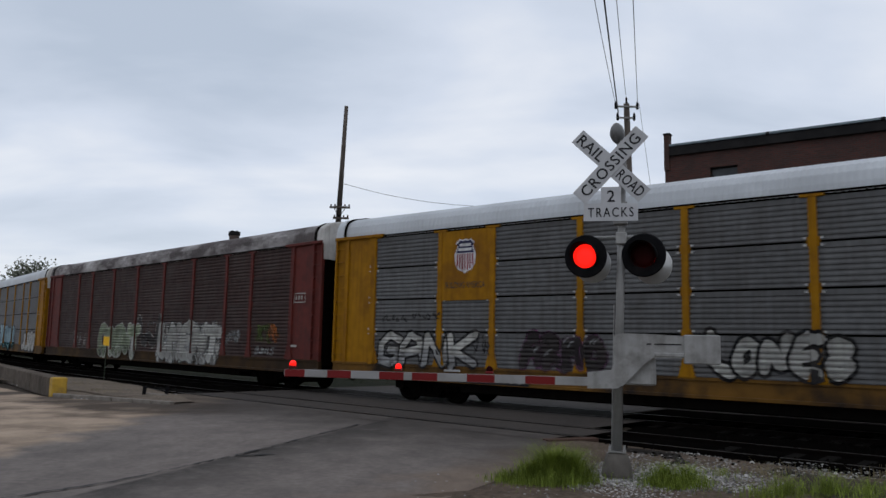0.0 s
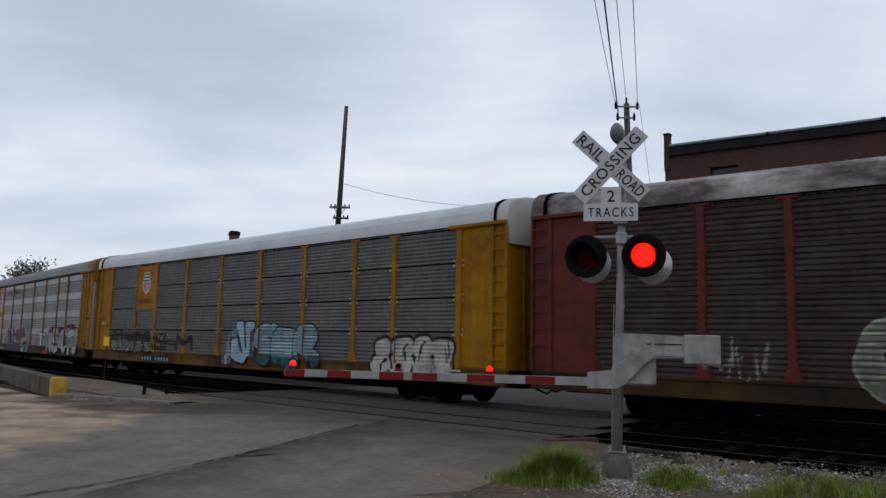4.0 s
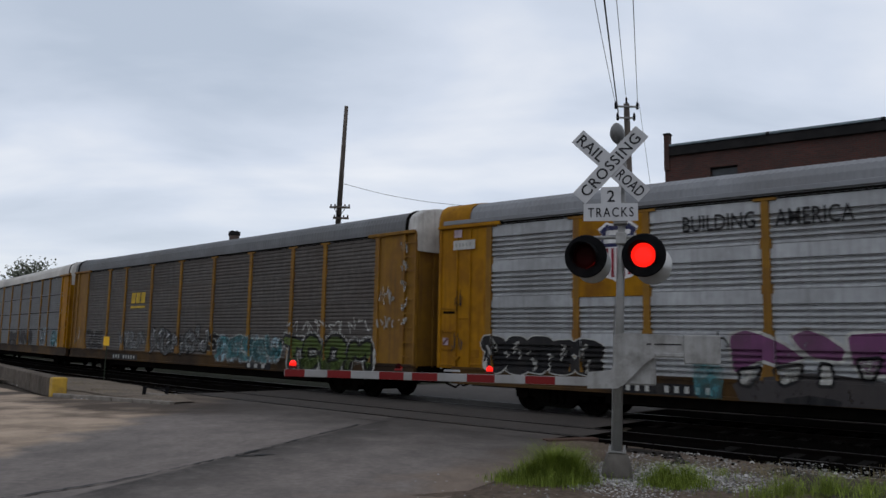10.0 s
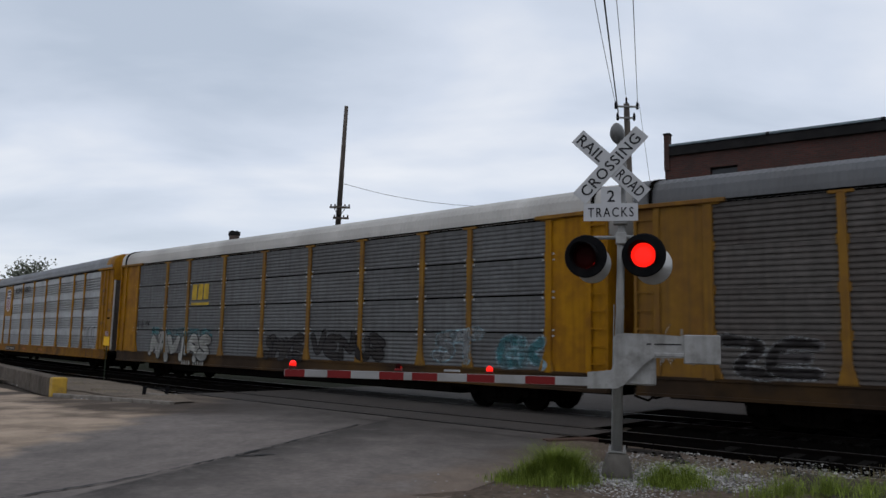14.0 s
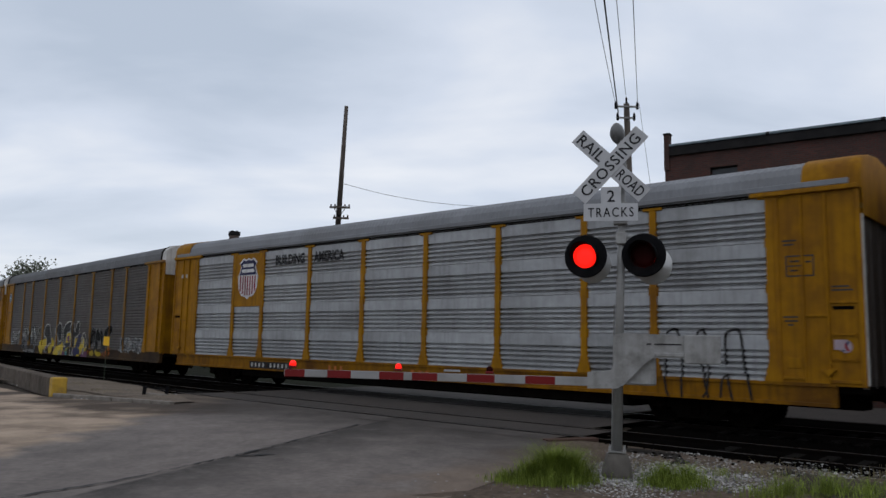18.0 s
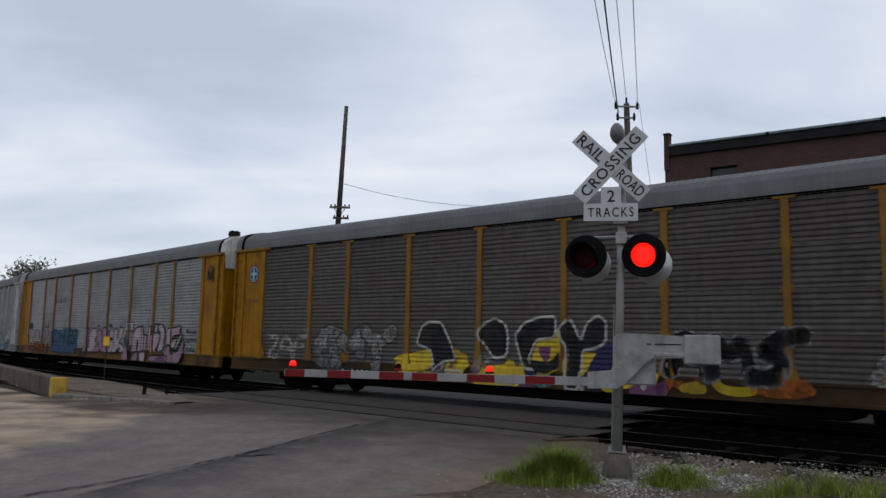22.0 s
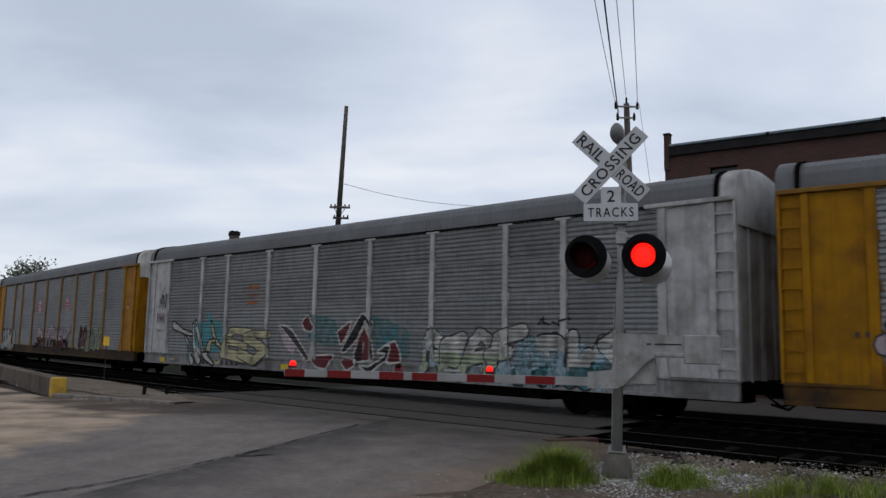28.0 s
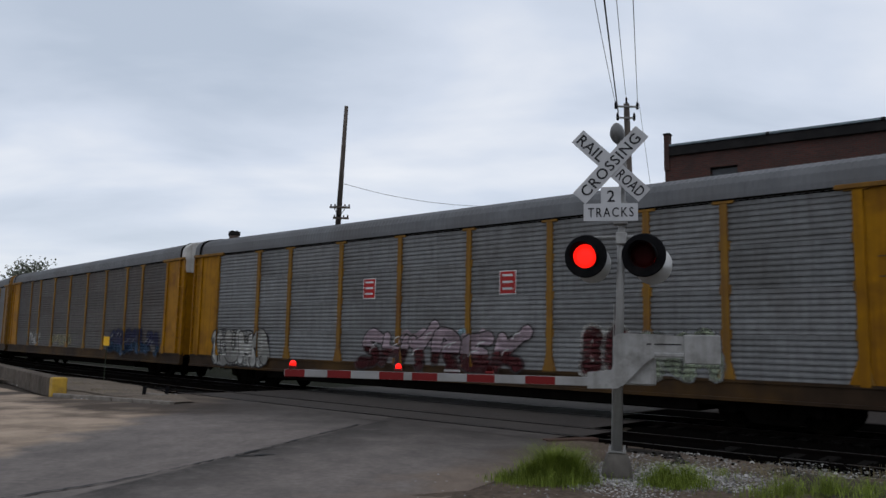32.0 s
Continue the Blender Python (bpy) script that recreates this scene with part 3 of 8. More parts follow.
def roof_mesh(length):
    """An arched roof with cross ribs."""
    arch = ARCH
    n = int(length / 0.075)
    verts, faces, k = [], [], len(arch)
    for i in range(n + 1):
        x = -length / 2 + length * i / n
        d = 0.0 if i % 2 else 0.018
        for y, z in arch:
            verts.append((x, y * (1 - d * 0.5), z - d))
    for i in range(n):
        for j in range(k - 1):
            a = i * k + j
            faces.append((a, a + k, a + k + 1, a + 1))
    return mesh_of("roof", verts, faces)


def hood_mesh(sign, start):
    """The smooth end of the roof, curving down over the doors."""
    bm = bmesh.new()
    arch = ARCH
    rows = []
    for x, drop, squeeze in ((start, 0.0, 1.0), (start + 0.06, -0.022, 1.008), (HALF_LEN - 0.12, -0.022, 1.008), (HALF_LEN - 0.04, -0.015, 1.004), (HALF_LEN - 0.012, 0.01, 0.997), (HALF_LEN, 0.035, 0.99)):
        rows.append([bm.verts.new((sign * x, y * squeeze, 4.45 if j in (-1, len(arch)) else max(4.45, z - drop))) for j, (y, z) in enumerate(arch)])
    for a, b in zip(rows, rows[1:]):
        for j in range(len(arch) - 1):
            bm.faces.new((a[j], b[j], b[j + 1], a[j + 1]))
    last = rows[-1]
    foot = [bm.verts.new((sign * HALF_LEN, y * 0.975, 4.40)) for y, z in arch]
    for j in range(len(arch) - 1):
        bm.faces.new((last[j], foot[j], foot[j + 1], last[j + 1]))
    bmesh.ops.recalc_face_normals(bm, faces=bm.faces[:])
    return mesh_bm("roof_hood", bm, True)


def seam_mesh(sign):
    """The dark bent strap where the roof sheets meet the end hood."""
    verts, faces, n = [], [], len(ARCH)
    for x, up in ((13.36, 0.0), (13.36, 0.03), (13.46, 0.03), (13.46, 0.0)):
        for y, z in ARCH:
            verts.append((sign * x * LONG, y * (1 + up * 0.6), z + up))
    for k in range(3):
        for j in range(n - 1):
            a = k * n + j
            faces.append((a, a + 1, a + n + 1, a + n))
    return mesh_of("roof_strap", verts, faces)


def post_mesh():
    bm = boxes((-0.085, 0.085, -0.045, 0.03, Z_DECK - 0.02, Z_EAVE), (-0.24, 0.24, -0.05, 0.02, Z_EAVE - 0.035, Z_EAVE + 0.05), bevel=0.008)
    for k in range(1, 4):
        for x in (-0.125, 0.085):
            box(bm, x, x + 0.04, -0.018, 0.02, Z_DECK + k * TIER_H - 0.10, Z_DECK + k * TIER_H + 0.10, 0.006)
    prism(bm, [(-0.20, Z_DECK - 0.02), (0.20, Z_DECK - 0.02), (0.085, Z_DECK + 0.42), (-0.085, Z_DECK + 0.42)], -0.05, 0.02)
    return mesh_bm("post", bm)


def bar_x(pts, x0, x1, name):
    """A section in y and z drawn out along x."""
    bm = bmesh.new()
    a = [bm.verts.new((x0, y, z)) for y, z in pts]
    b = [bm.verts.new((x1, y, z)) for y, z in pts]
    bm.faces.new(a)
    bm.faces.new(b[::-1])
    for i in range(len(pts)):
        bm.faces.new((a[i], b[i], b[(i + 1) % len(pts)], a[(i + 1) % len(pts)]))
    bmesh.ops.recalc_face_normals(bm, faces=bm.faces[:])
    return mesh_bm(name, bm)


def bar_z(pts, z0, z1, name):
    """A plan outline in x and y drawn up from z0 to z1."""
    bm = bmesh.new()
    a = [bm.verts.new((x, y, z0)) for x, y in pts]
    b = [bm.verts.new((x, y, z1)) for x, y in pts]
    bm.faces.new(a)
    bm.faces.new(b[::-1])
    for i in range(len(pts)):
        bm.faces.new((a[i], b[i], b[(i + 1) % len(pts)], a[(i + 1) % len(pts)]))
    bmesh.ops.recalc_face_normals(bm, faces=bm.faces[:])
    return mesh_bm(name, bm)


def ribbed(x0, x1, ribs, width, proud, back):
    """Plan outline of a plate with upright ribs on its outer face."""
    pts = [(x0, 0.0)]
    for r in ribs:
        pts += [(r - width / 2, 0.0), (r - width / 2 + 0.008, -proud), (r + width / 2 - 0.008, -proud), (r + width / 2, 0.0)]
    return pts + [(x1, 0.0), (x1, back), (x0, back)]


def wheel_mesh():
    bm = bmesh.new()
    for sgn in (-1, 1):
        m = Matrix.Rotation(radians(90), 4, "X") @ Matrix.Diagonal((1, 1, sgn, 1))
        lathe(bm, [(0.09, 0.64), (0.10, 0.66), (0.33, 0.69), (0.36, 0.655), (0.46, 0.665), (0.485, 0.69), (0.455, 0.705), (0.45, 0.80), (0.37, 0.805), (0.34, 0.75), (0.16, 0.74), (0.14, 0.84), (0.08, 0.84)], 24, m)
    tube(bm, (0, -1.05, 0), (0, 1.05, 0), 0.08)
    # spokes of grime that show the turning
    for sgn in (-1, 1):
        for a in (0, 120, 240):
            box(bm, 0.16, 0.33, sgn * 0.755 - 0.012, sgn * 0.755 + 0.012, -0.03, 0.03, 0.0, Matrix.Rotation(radians(a), 4, "Y"))
    bmesh.ops.recalc_face_normals(bm, faces=bm.faces[:])
    return mesh_bm("wheelset", bm)


def side_frame_mesh():
    bm = bmesh.new()
    pts = [(-1.2, 0.36), (-1.2, 0.60), (-0.85, 0.66), (-0.45, 0.74), (0.45, 0.74), (0.85, 0.66), (1.2, 0.60), (1.2, 0.36), (0.98, 0.36), (0.90, 0.44), (0.66, 0.38), (0.46, 0.16), (-0.46, 0.16), (-0.66, 0.38), (-0.90, 0.44), (-0.98, 0.36)]
    prism(bm, pts, -0.06, 0.06)
    for x in (-0.2, 0.0, 0.2):
        tube(bm, (x, -0.09, 0.27), (x, -0.09, 0.58), 0.075, seg=10)
    for x in (-0.89, 0.89):
        tube(bm, (x, -0.16, 0.46), (x, 0.05, 0.46), 0.12, seg=12)
    return mesh_bm("side_frame", bm)


def upright(sign, x0, x1, y0, y1, z0, z1, bevel=0.006):
    """One standing member of a wagon's corner, mirrored for the other end."""
    a, b = sorted((sign * x0 * LONG, sign * x1 * LONG))
    return mesh_bm("upright", boxes((a, b, y0, y1, z0, z1), bevel=bevel))


def corner_meshes(sign):
    """The smooth sheet beside the last bay: a broad jamb on a gusset, a set-back plate, a ladder post, the recess and the corner post."""
    lo, hi = Z_DECK - 0.03, Z_EAVE + 0.02
    foot = bmesh.new()
    prism(foot, [(sign * x * LONG, z) for x, z in ((11.93, Z_DECK), (11.72, Z_DECK), (11.93, Z_DECK + 0.55))], -0.05, 0.02)
    return [("end_plate", upright(sign, 12.13, 13.20, -0.004, 0.05, lo, hi)), ("jamb", upright(sign, 11.93, 12.128, -0.055, 0.05, lo, hi)), ("gusset", mesh_bm("gusset", foot)),
            ("ladder_post", upright(sign, 13.203, 13.36, -0.05, 0.05, lo, hi)), ("recess_plate", upright(sign, 13.363, 13.787, 0.03, 0.06, lo, hi)), ("corner_post", upright(sign, 13.79, 13.86, -0.05, 0.06, lo, hi))]


def framed_meshes(sign):
    """A broad sheet stiffened by folded ribs and cross bars."""
    lo, hi = Z_DECK - 0.03, Z_EAVE + 0.02
    out = [("end_plate", upright(sign, 11.93, 13.84, 0.0, 0.05, lo, hi, 0.004))]
    for x0, x1, d in ((11.93, 12.18, 0.03), (12.64, 12.68, 0.045), (13.12, 13.17, 0.045), (13.74, 13.84, 0.035)):
        out.append(("rib", upright(sign, x0, x1, -d, 0.001, lo, Z_EAVE, 0.008)))
    for z, h, x0, x1 in ((2.40, 0.05, 12.683, 13.117), (1.14, 0.05, 12.183, 12.637), (2.66, 0.05, 13.173, 13.737), (1.10, 0.06, 13.173, 13.737)):
        out.append(("cross_bar", upright(sign, x0, x1, -0.03, 0.001, z, z + h, 0.006)))
    hatch = mesh_bm("hatch", boxes((-0.125, 0.125, -0.012, 0.001, 1.36, 1.57), bevel=0.006))
    hatch.transform(Matrix.Translation((sign * 12.44 * LONG, 0, 0)))
    step = bmesh.new()
    prism(step, [(sign * x * LONG, z) for x, z in ((12.98, 1.36), (13.12, 1.22), (13.28, 1.36))], -0.09, 0.0)
    return out + [("hatch", hatch), ("step_bracket", mesh_bm("step_bracket", step))]


CORNERS = {(framed, sign): (framed_meshes if framed else corner_meshes)(sign) for framed in (True, False) for sign in (-1, 1)}
SHARED = {
    "post": post_mesh(), "roof": roof_mesh(27.0 * LONG), "roof_short": roof_mesh(25.4 * LONG), "hood_a": hood_mesh(-1, 13.5 * LONG), "hood_b": hood_mesh(1, 13.5 * LONG), "hood_wide_a": hood_mesh(-1, 12.7 * LONG), "hood_wide_b": hood_mesh(1, 12.7 * LONG), "wheelset": wheel_mesh(), "side_frame": side_frame_mesh(),
    "bolster": mesh_bm("bolster", boxes((-0.2, 0.2, -1.0, 1.0, 0.42, 0.72), bevel=0.03)),
    "lintel": mesh_bm("lintel", boxes((-1.06, 1.06, -0.10, 0.03, Z_EAVE + 0.0, Z_EAVE + 0.10), bevel=0.012)),
    "sill": bar_x([(-0.06, Z_SILL), (0.12, Z_SILL), (0.12, Z_DECK + 0.015), (-0.05, Z_DECK + 0.015), (-0.05, Z_DECK - 0.05), (-0.015, Z_DECK - 0.055), (-0.015, Z_SILL + 0.075), (-0.06, Z_SILL + 0.07)], -HALF_LEN + 0.05, HALF_LEN - 0.05, "side_sill"),
    "sill_short": bar_x([(-0.06, Z_SILL), (0.12, Z_SILL), (0.12, Z_DECK + 0.015), (-0.05, Z_DECK + 0.015), (-0.05, Z_DECK - 0.05), (-0.015, Z_DECK - 0.055), (-0.015, Z_SILL + 0.075), (-0.06, Z_SILL + 0.07)], -13.26 * LONG, 13.26 * LONG, "side_sill"),
    "clips": mesh_bm("clip_row", boxes(*[(x, x + 0.05, -0.026, 0.0, Z_DECK + k * TIER_H + d, Z_DECK + k * TIER_H + d + 0.045) for k in range(1, 4) for d in (-0.10, 0.05) for x in (-0.19, 0.14)])),
    "slot": mesh_bm("step_slot", boxes((-0.2, 0.2, -0.012, 0.001, -0.035, 0.035), bevel=0.006)),
    "edge": mesh_bm("door_edge", boxes((-0.045, 0.045, 0.022, 0.10, Z_DECK, 4.42), bevel=0.008)),
    "eave": mesh_bm("eave_strip", boxes((-13.65 * LONG, 13.65 * LONG, -0.085, 0.02, Z_EAVE + 0.105, Z_EAVE + 0.225), bevel=0.01)),
    "rung": mesh_bm("ladder_rung", boxes((-0.21, 0.21, -0.045, -0.02, -0.014, 0.014), (-0.20, -0.165, -0.045, 0.04, -0.03, 0.03), (0.165, 0.20, -0.045, 0.04, -0.03, 0.03))),
}


def build_panels():
    for a, b in zip(POSTS, POSTS[1:]):
        w = round(b - a - 0.10, 3)
        for kind in PROFILES:
            SHARED.setdefault((kind, w), panel_mesh(w, kind))


build_panels()
gut = boxes((-12.6 * LONG, 12.6 * LONG, -0.055, 0.10, Z_EAVE + 0.03, Z_EAVE + 0.07))
SHARED["gutter"] = mesh_bm("gutter", gut)
SHARED["deck"] = mesh_bm("deck", boxes((-HALF_LEN + 0.06, HALF_LEN - 0.06, -1.38, 1.38, 0.90, 1.04)))
SHARED["spine"] = mesh_bm("centre_sill", boxes((-HALF_LEN + 0.4, HALF_LEN - 0.4, -0.35, 0.35, 0.52, 0.898)))
SHARED["belly"] = mesh_bm("belly_frame", boxes((-7.7, 7.7, -0.75, 0.75, 0.30, 0.897), bevel=0.05))
SHARED["skirt"] = mesh_bm("side_skirt", boxes((-7.9, 7.9, -0.03, 0.03, 0.38, 0.70), (-8.6, -7.9, -0.03, 0.03, 0.52, 0.70), (7.9, 8.6, -0.03, 0.03, 0.52, 0.70), bevel=0.01))
SHARED["seam_a"], SHARED["seam_b"] = seam_mesh(-1), seam_mesh(1)
SHARED["lining"] = mesh_bm("inner_lining", boxes((-12.9 * LONG, 12.9 * LONG, -0.015, 0.015, 1.045, 4.98)))
SHARED["pipe"] = mesh_bm("brake_pipe", boxes((-7.5, 7.5, -0.04, 0.04, 0.50, 0.60), bevel=0.015))
SHARED["leaf"] = bar_z(ribbed(-0.70, 0.70, (-0.64, 0.0, 0.64), 0.06, 0.025, 0.06), 1.0, 4.42, "door_leaf")
cpl = boxes((0.0, 0.75, -0.11, 0.11, 0.72, 0.98), (0.55, 0.85, -0.19, 0.14, 0.66, 1.04), bevel=0.03)
tube(cpl, (0.1, 0.42, 0.80), (0.55, 0.44, 0.45), 0.028, seg=8)
tube(cpl, (0.55, 0.44, 0.45), (0.9, 0.44, 0.55), 0.028, seg=8)
SHARED["rigging"] = mesh_bm("brake_rigging", boxes((-1.35, 1.35, -0.9, 0.9, 0.50, 0.62), (-1.25, -0.45, -0.5, 0.5, 0.24, 0.48), (0.45, 1.25, -0.5, 0.5, 0.24, 0.48), (-0.3, 0.3, -0.85, 0.85, 0.18, 0.42), bevel=0.02))
SHARED["coupler"] = mesh_bm("coupler", cpl)
clip_zinc = node_mat("pale_zinc_clip", (0.36, 0.36, 0.35), 0.5, 0.3, 0.2, 9)

BOGIE = 10.05 * LONG
WHEELS, CARS = [], []


def build_car(label, side, post, end, roof, hood_left, hood_right, sill, kind="even", door=None, plates=()):
    """One wagon. plates: bays whose upper half carries a flat painted sheet."""
    c = thing("car_carrier_wagon", label, "railway wagon", group="train of car carrier wagons")
    c["kind_of_side"] = kind
    near, far = pose(0, -HALF_W, 0), pose(0, HALF_W, 0, 0, 0, 180)
    for flank in (near, far):
        for i, (a, b) in enumerate(zip(POSTS, POSTS[1:])):
            w = round(b - a - 0.10, 3)
            for k in range(TIERS):
                put("side_panel", SHARED[(kind, w)], side, c, flank @ pose((a + b) / 2, 0, Z_DECK + k * TIER_H))
            if i in plates:
                part("emblem_plate", boxes((a + 0.07, b - 0.07, -0.03, 0.012, Z_DECK + 2 * TIER_H - 0.08, Z_EAVE - 0.03), bevel=0.008), yellow_paint, c, "flat yellow painted sheet", flank)
        for x in POSTS:
            put("post", SHARED["post"], post, c, flank @ pose(x, 0, 0))
            if kind == "split":
                put("clip_row", SHARED["clips"], clip_zinc, c, flank @ pose(x, 0, 0), "pale zinc clips beside the post")["kind"] = "stuff"
        for sgn in (-1, 1):
            plate = None
            for name, me in CORNERS[kind == "banded", sgn]:
                piece = put(name, me, end, plate or c, None if plate else flank)
                plate = plate or piece
            put("lintel", SHARED["lintel"], end if kind == "banded" else post, c, flank @ pose(sgn * 12.72 * LONG, 0, 0))
            for z in (1.56, 2.05) if kind == "banded" else [1.30 + 0.42 * k for k in range(9)]:
                put("ladder_rung", SHARED["rung"], end, c, flank @ pose(sgn * (13.455 if kind == "banded" else 13.575) * LONG, 0, z))
            if kind == "banded":
                put("step_slot", SHARED["slot"], black_steel, c, flank @ pose(sgn * 13.44 * LONG, 0, 2.575), "dark slot over the steps")
                put("door_edge", SHARED["edge"], hood_dirty, c, flank @ pose(sgn * (HALF_LEN - 0.05), 0, 0), "dirty white edge of the end door")
        put("side_sill", SHARED["sill_short" if kind == "banded" else "sill"], sill, c, flank)
        put("gutter", SHARED["gutter"], black_steel, c, flank)
        if kind == "banded":
            put("eave_strip", SHARED["eave"], roof, c, flank)
    wide = "_wide" if kind == "banded" else ""
    put("roof", SHARED["roof_short" if wide else "roof"], roof, c)
    if not wide:
        for key in ("seam_a", "seam_b"):
            put("roof_strap", SHARED[key], black_steel, c, None, "dark strap across the roof end")
    put("roof_hood", SHARED["hood" + wide + "_a"], hood_left, c)
    put("roof_hood", SHARED["hood" + wide + "_b"], hood_right, c)
    # near-black parts whose colour holds the shade below and inside the wagon
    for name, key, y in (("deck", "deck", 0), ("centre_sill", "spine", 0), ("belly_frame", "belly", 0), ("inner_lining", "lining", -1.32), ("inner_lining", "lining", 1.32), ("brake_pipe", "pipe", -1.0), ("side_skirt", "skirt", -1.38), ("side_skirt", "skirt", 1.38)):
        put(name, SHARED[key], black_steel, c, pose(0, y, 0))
    for sgn in (-1, 1):
        for y in (-0.73, 0.73):
            put("door_leaf", SHARED["leaf"], door or end, c, pose(sgn * (HALF_LEN - 0.07), y, 0, 0, 0, 90 * sgn))
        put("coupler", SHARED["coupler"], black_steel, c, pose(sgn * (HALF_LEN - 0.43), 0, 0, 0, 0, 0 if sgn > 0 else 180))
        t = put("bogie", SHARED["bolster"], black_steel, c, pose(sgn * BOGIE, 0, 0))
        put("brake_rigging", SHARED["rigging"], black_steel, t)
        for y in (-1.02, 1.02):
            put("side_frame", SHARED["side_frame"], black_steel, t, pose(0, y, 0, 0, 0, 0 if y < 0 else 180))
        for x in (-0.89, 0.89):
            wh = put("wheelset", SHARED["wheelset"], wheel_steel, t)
            wh.matrix_parent_inverse = Matrix.Translation((x, 0, 0.455))
            WHEELS.append(wh)
    CARS.append(c)
    return c


# ================= paint on the wagons: emblems, lettering, graffiti =================
PAINTS = {"white": (0.62, 0.61, 0.60), "bone": (0.42, 0.41, 0.38), "grey": (0.26, 0.26, 0.26), "black": (0.012, 0.012, 0.014), "char": (0.045, 0.04, 0.04), "blue": (0.018, 0.065, 0.14),
          "sky": (0.32, 0.45, 0.50), "teal": (0.07, 0.22, 0.24), "green": (0.085, 0.12, 0.03), "moss": (0.30, 0.34, 0.24), "yellow": (0.55, 0.40, 0.03), "tan": (0.40, 0.36, 0.22), "pink": (0.27, 0.165, 0.21),
          "purple": (0.14, 0.05, 0.115), "maroon": (0.10, 0.016, 0.020), "red": (0.38, 0.02, 0.02), "orange": (0.42, 0.12, 0.02), "navy": (0.02, 0.022, 0.07), "crimson": (0.22, 0.015, 0.03), "gold": (0.50, 0.33, 0.03), "rose": (0.40, 0.31, 0.34)}


def paint(col):
    """Sprayed paint, worn through in spots and streaks; a trailing ~ means thin, faded paint."""
    name = "spray_paint_" + col.replace("~", "_faded")
    if name in MATS:
        return MATS[name]
    thin = col.endswith("~")
    m = node_mat(name, PAINTS[col.rstrip("~")], 0.6, 0.0, 0.14, 2.5, DIRT, 0.5, 1.3, streaks=0.3, streak_col=(0.06, 0.055, 0.05), spec=0.1)
    nt = m.node_tree
    N, link = nt.nodes.new, nt.links.new
    tc, mp, ns, mr = N("ShaderNodeTexCoord"), N("ShaderNodeMapping"), N("ShaderNodeTexNoise"), N("ShaderNodeMapRange")
    mp.inputs["Scale"].default_value = (3.0, 3.0, 1.6)
    ns.inputs["Scale"].default_value, ns.inputs["Detail"].default_value, ns.inputs["Roughness"].default_value = 1.6, 7.0, 0.72
    mr.inputs["From Min"].default_value, mr.inputs["From Max"].default_value = (0.38, 0.62) if thin else (0.30, 0.40)
    mr.inputs["To Min"].default_value, mr.inputs["To Max"].default_value = (0.05, 0.80) if thin else (0.25, 0.97)
    link(tc.outputs["Object"], mp.inputs[0])
    link(mp.outputs[0], ns.inputs["Vector"])
    link(ns.outputs["Fac"], mr.inputs["Value"])
    link(mr.outputs[0], nt.nodes["Principled BSDF"].inputs["Alpha"])
    return m


def clip(poly, axis, lim, keep_above):
    out = []
    for i, p in enumerate(poly):
        q = poly[(i + 1) % len(poly)]
        a, b = (p[axis] - lim, q[axis] - lim) if keep_above else (lim - p[axis], lim - q[axis])
        if a >= 0:
            out.append(p)
        if (a > 0 > b) or (a < 0 < b):
            u = a / (a - b)
            out.append((p[0] + (q[0] - p[0]) * u, p[1] + (q[1] - p[1]) * u))
    return out


BREAKS = {}
for _k, _p in PROFILES.items():
    BREAKS[_k] = [(Z_DECK + 0.02, 0.0)] + [(Z_DECK + i * TIER_H + z, d) for i in range(TIERS) for z, d in _p]
EDGES = sorted([x + d for x in POSTS for d in (-0.13, 0.13)] + [-13.2, 13.2])


def drape(name, polys, car, material, lift, label="", sink=1.0):
    """Paint that follows the ribs, posts and sill of a wagon's near flank. polys: convex outlines in x and z. sink: how far it goes into the grooves."""
    steps = [(0.4, -0.066), (Z_DECK + 0.0199, -0.066)] + BREAKS[car["kind_of_side"]]
    polys = [clip([(x * LONG, z) for x, z in q], 1, Z_SILL + 0.01, True) for q in polys]
    polys = [q for q in polys if len(q) > 2]
    verts, faces = [], []

    seen = {}

    def add(piece, fn):
        ring = []
        for x, z in piece:
            v = (round(x, 4), round(-HALF_W + fn(z) - lift, 4), round(z, 4))
            if v not in seen:
                seen[v] = len(verts)
                verts.append(v)
            if seen[v] not in ring:
                ring.append(seen[v])
        if len(ring) > 2:
            faces.append(tuple(ring))

    for poly in polys:
        xs, zs = [p[0] for p in poly], [p[1] for p in poly]
        for xa, xb in zip(EDGES, EDGES[1:]):
            if xb <= min(xs) or xa >= max(xs):
                continue
            col = clip(clip(poly, 0, xa, True), 0, xb, False)
            if len(col) < 3:
                continue
            mid = (xa + xb) / 2
            if min(abs(mid - p) for p in POSTS) < 0.05 or abs(mid) > 12.0 * LONG:
                add(col, lambda z: -0.052 if z > Z_DECK + 0.02 else -0.066)
                continue
            for (za, da), (zb, db) in zip(steps, steps[1:]):
                if zb <= min(zs) or za >= max(zs) or zb - za < 1e-5:
                    continue
                piece = clip(clip(col, 1, za, True), 1, zb, False)
                if len(piece) >= 3:
                    add(piece, lambda z: sink * (da + (db - da) * (z - za) / (zb - za)))
    if not faces:
        return None
    return put(name, mesh_of(name, verts, faces), material, car, None, label)


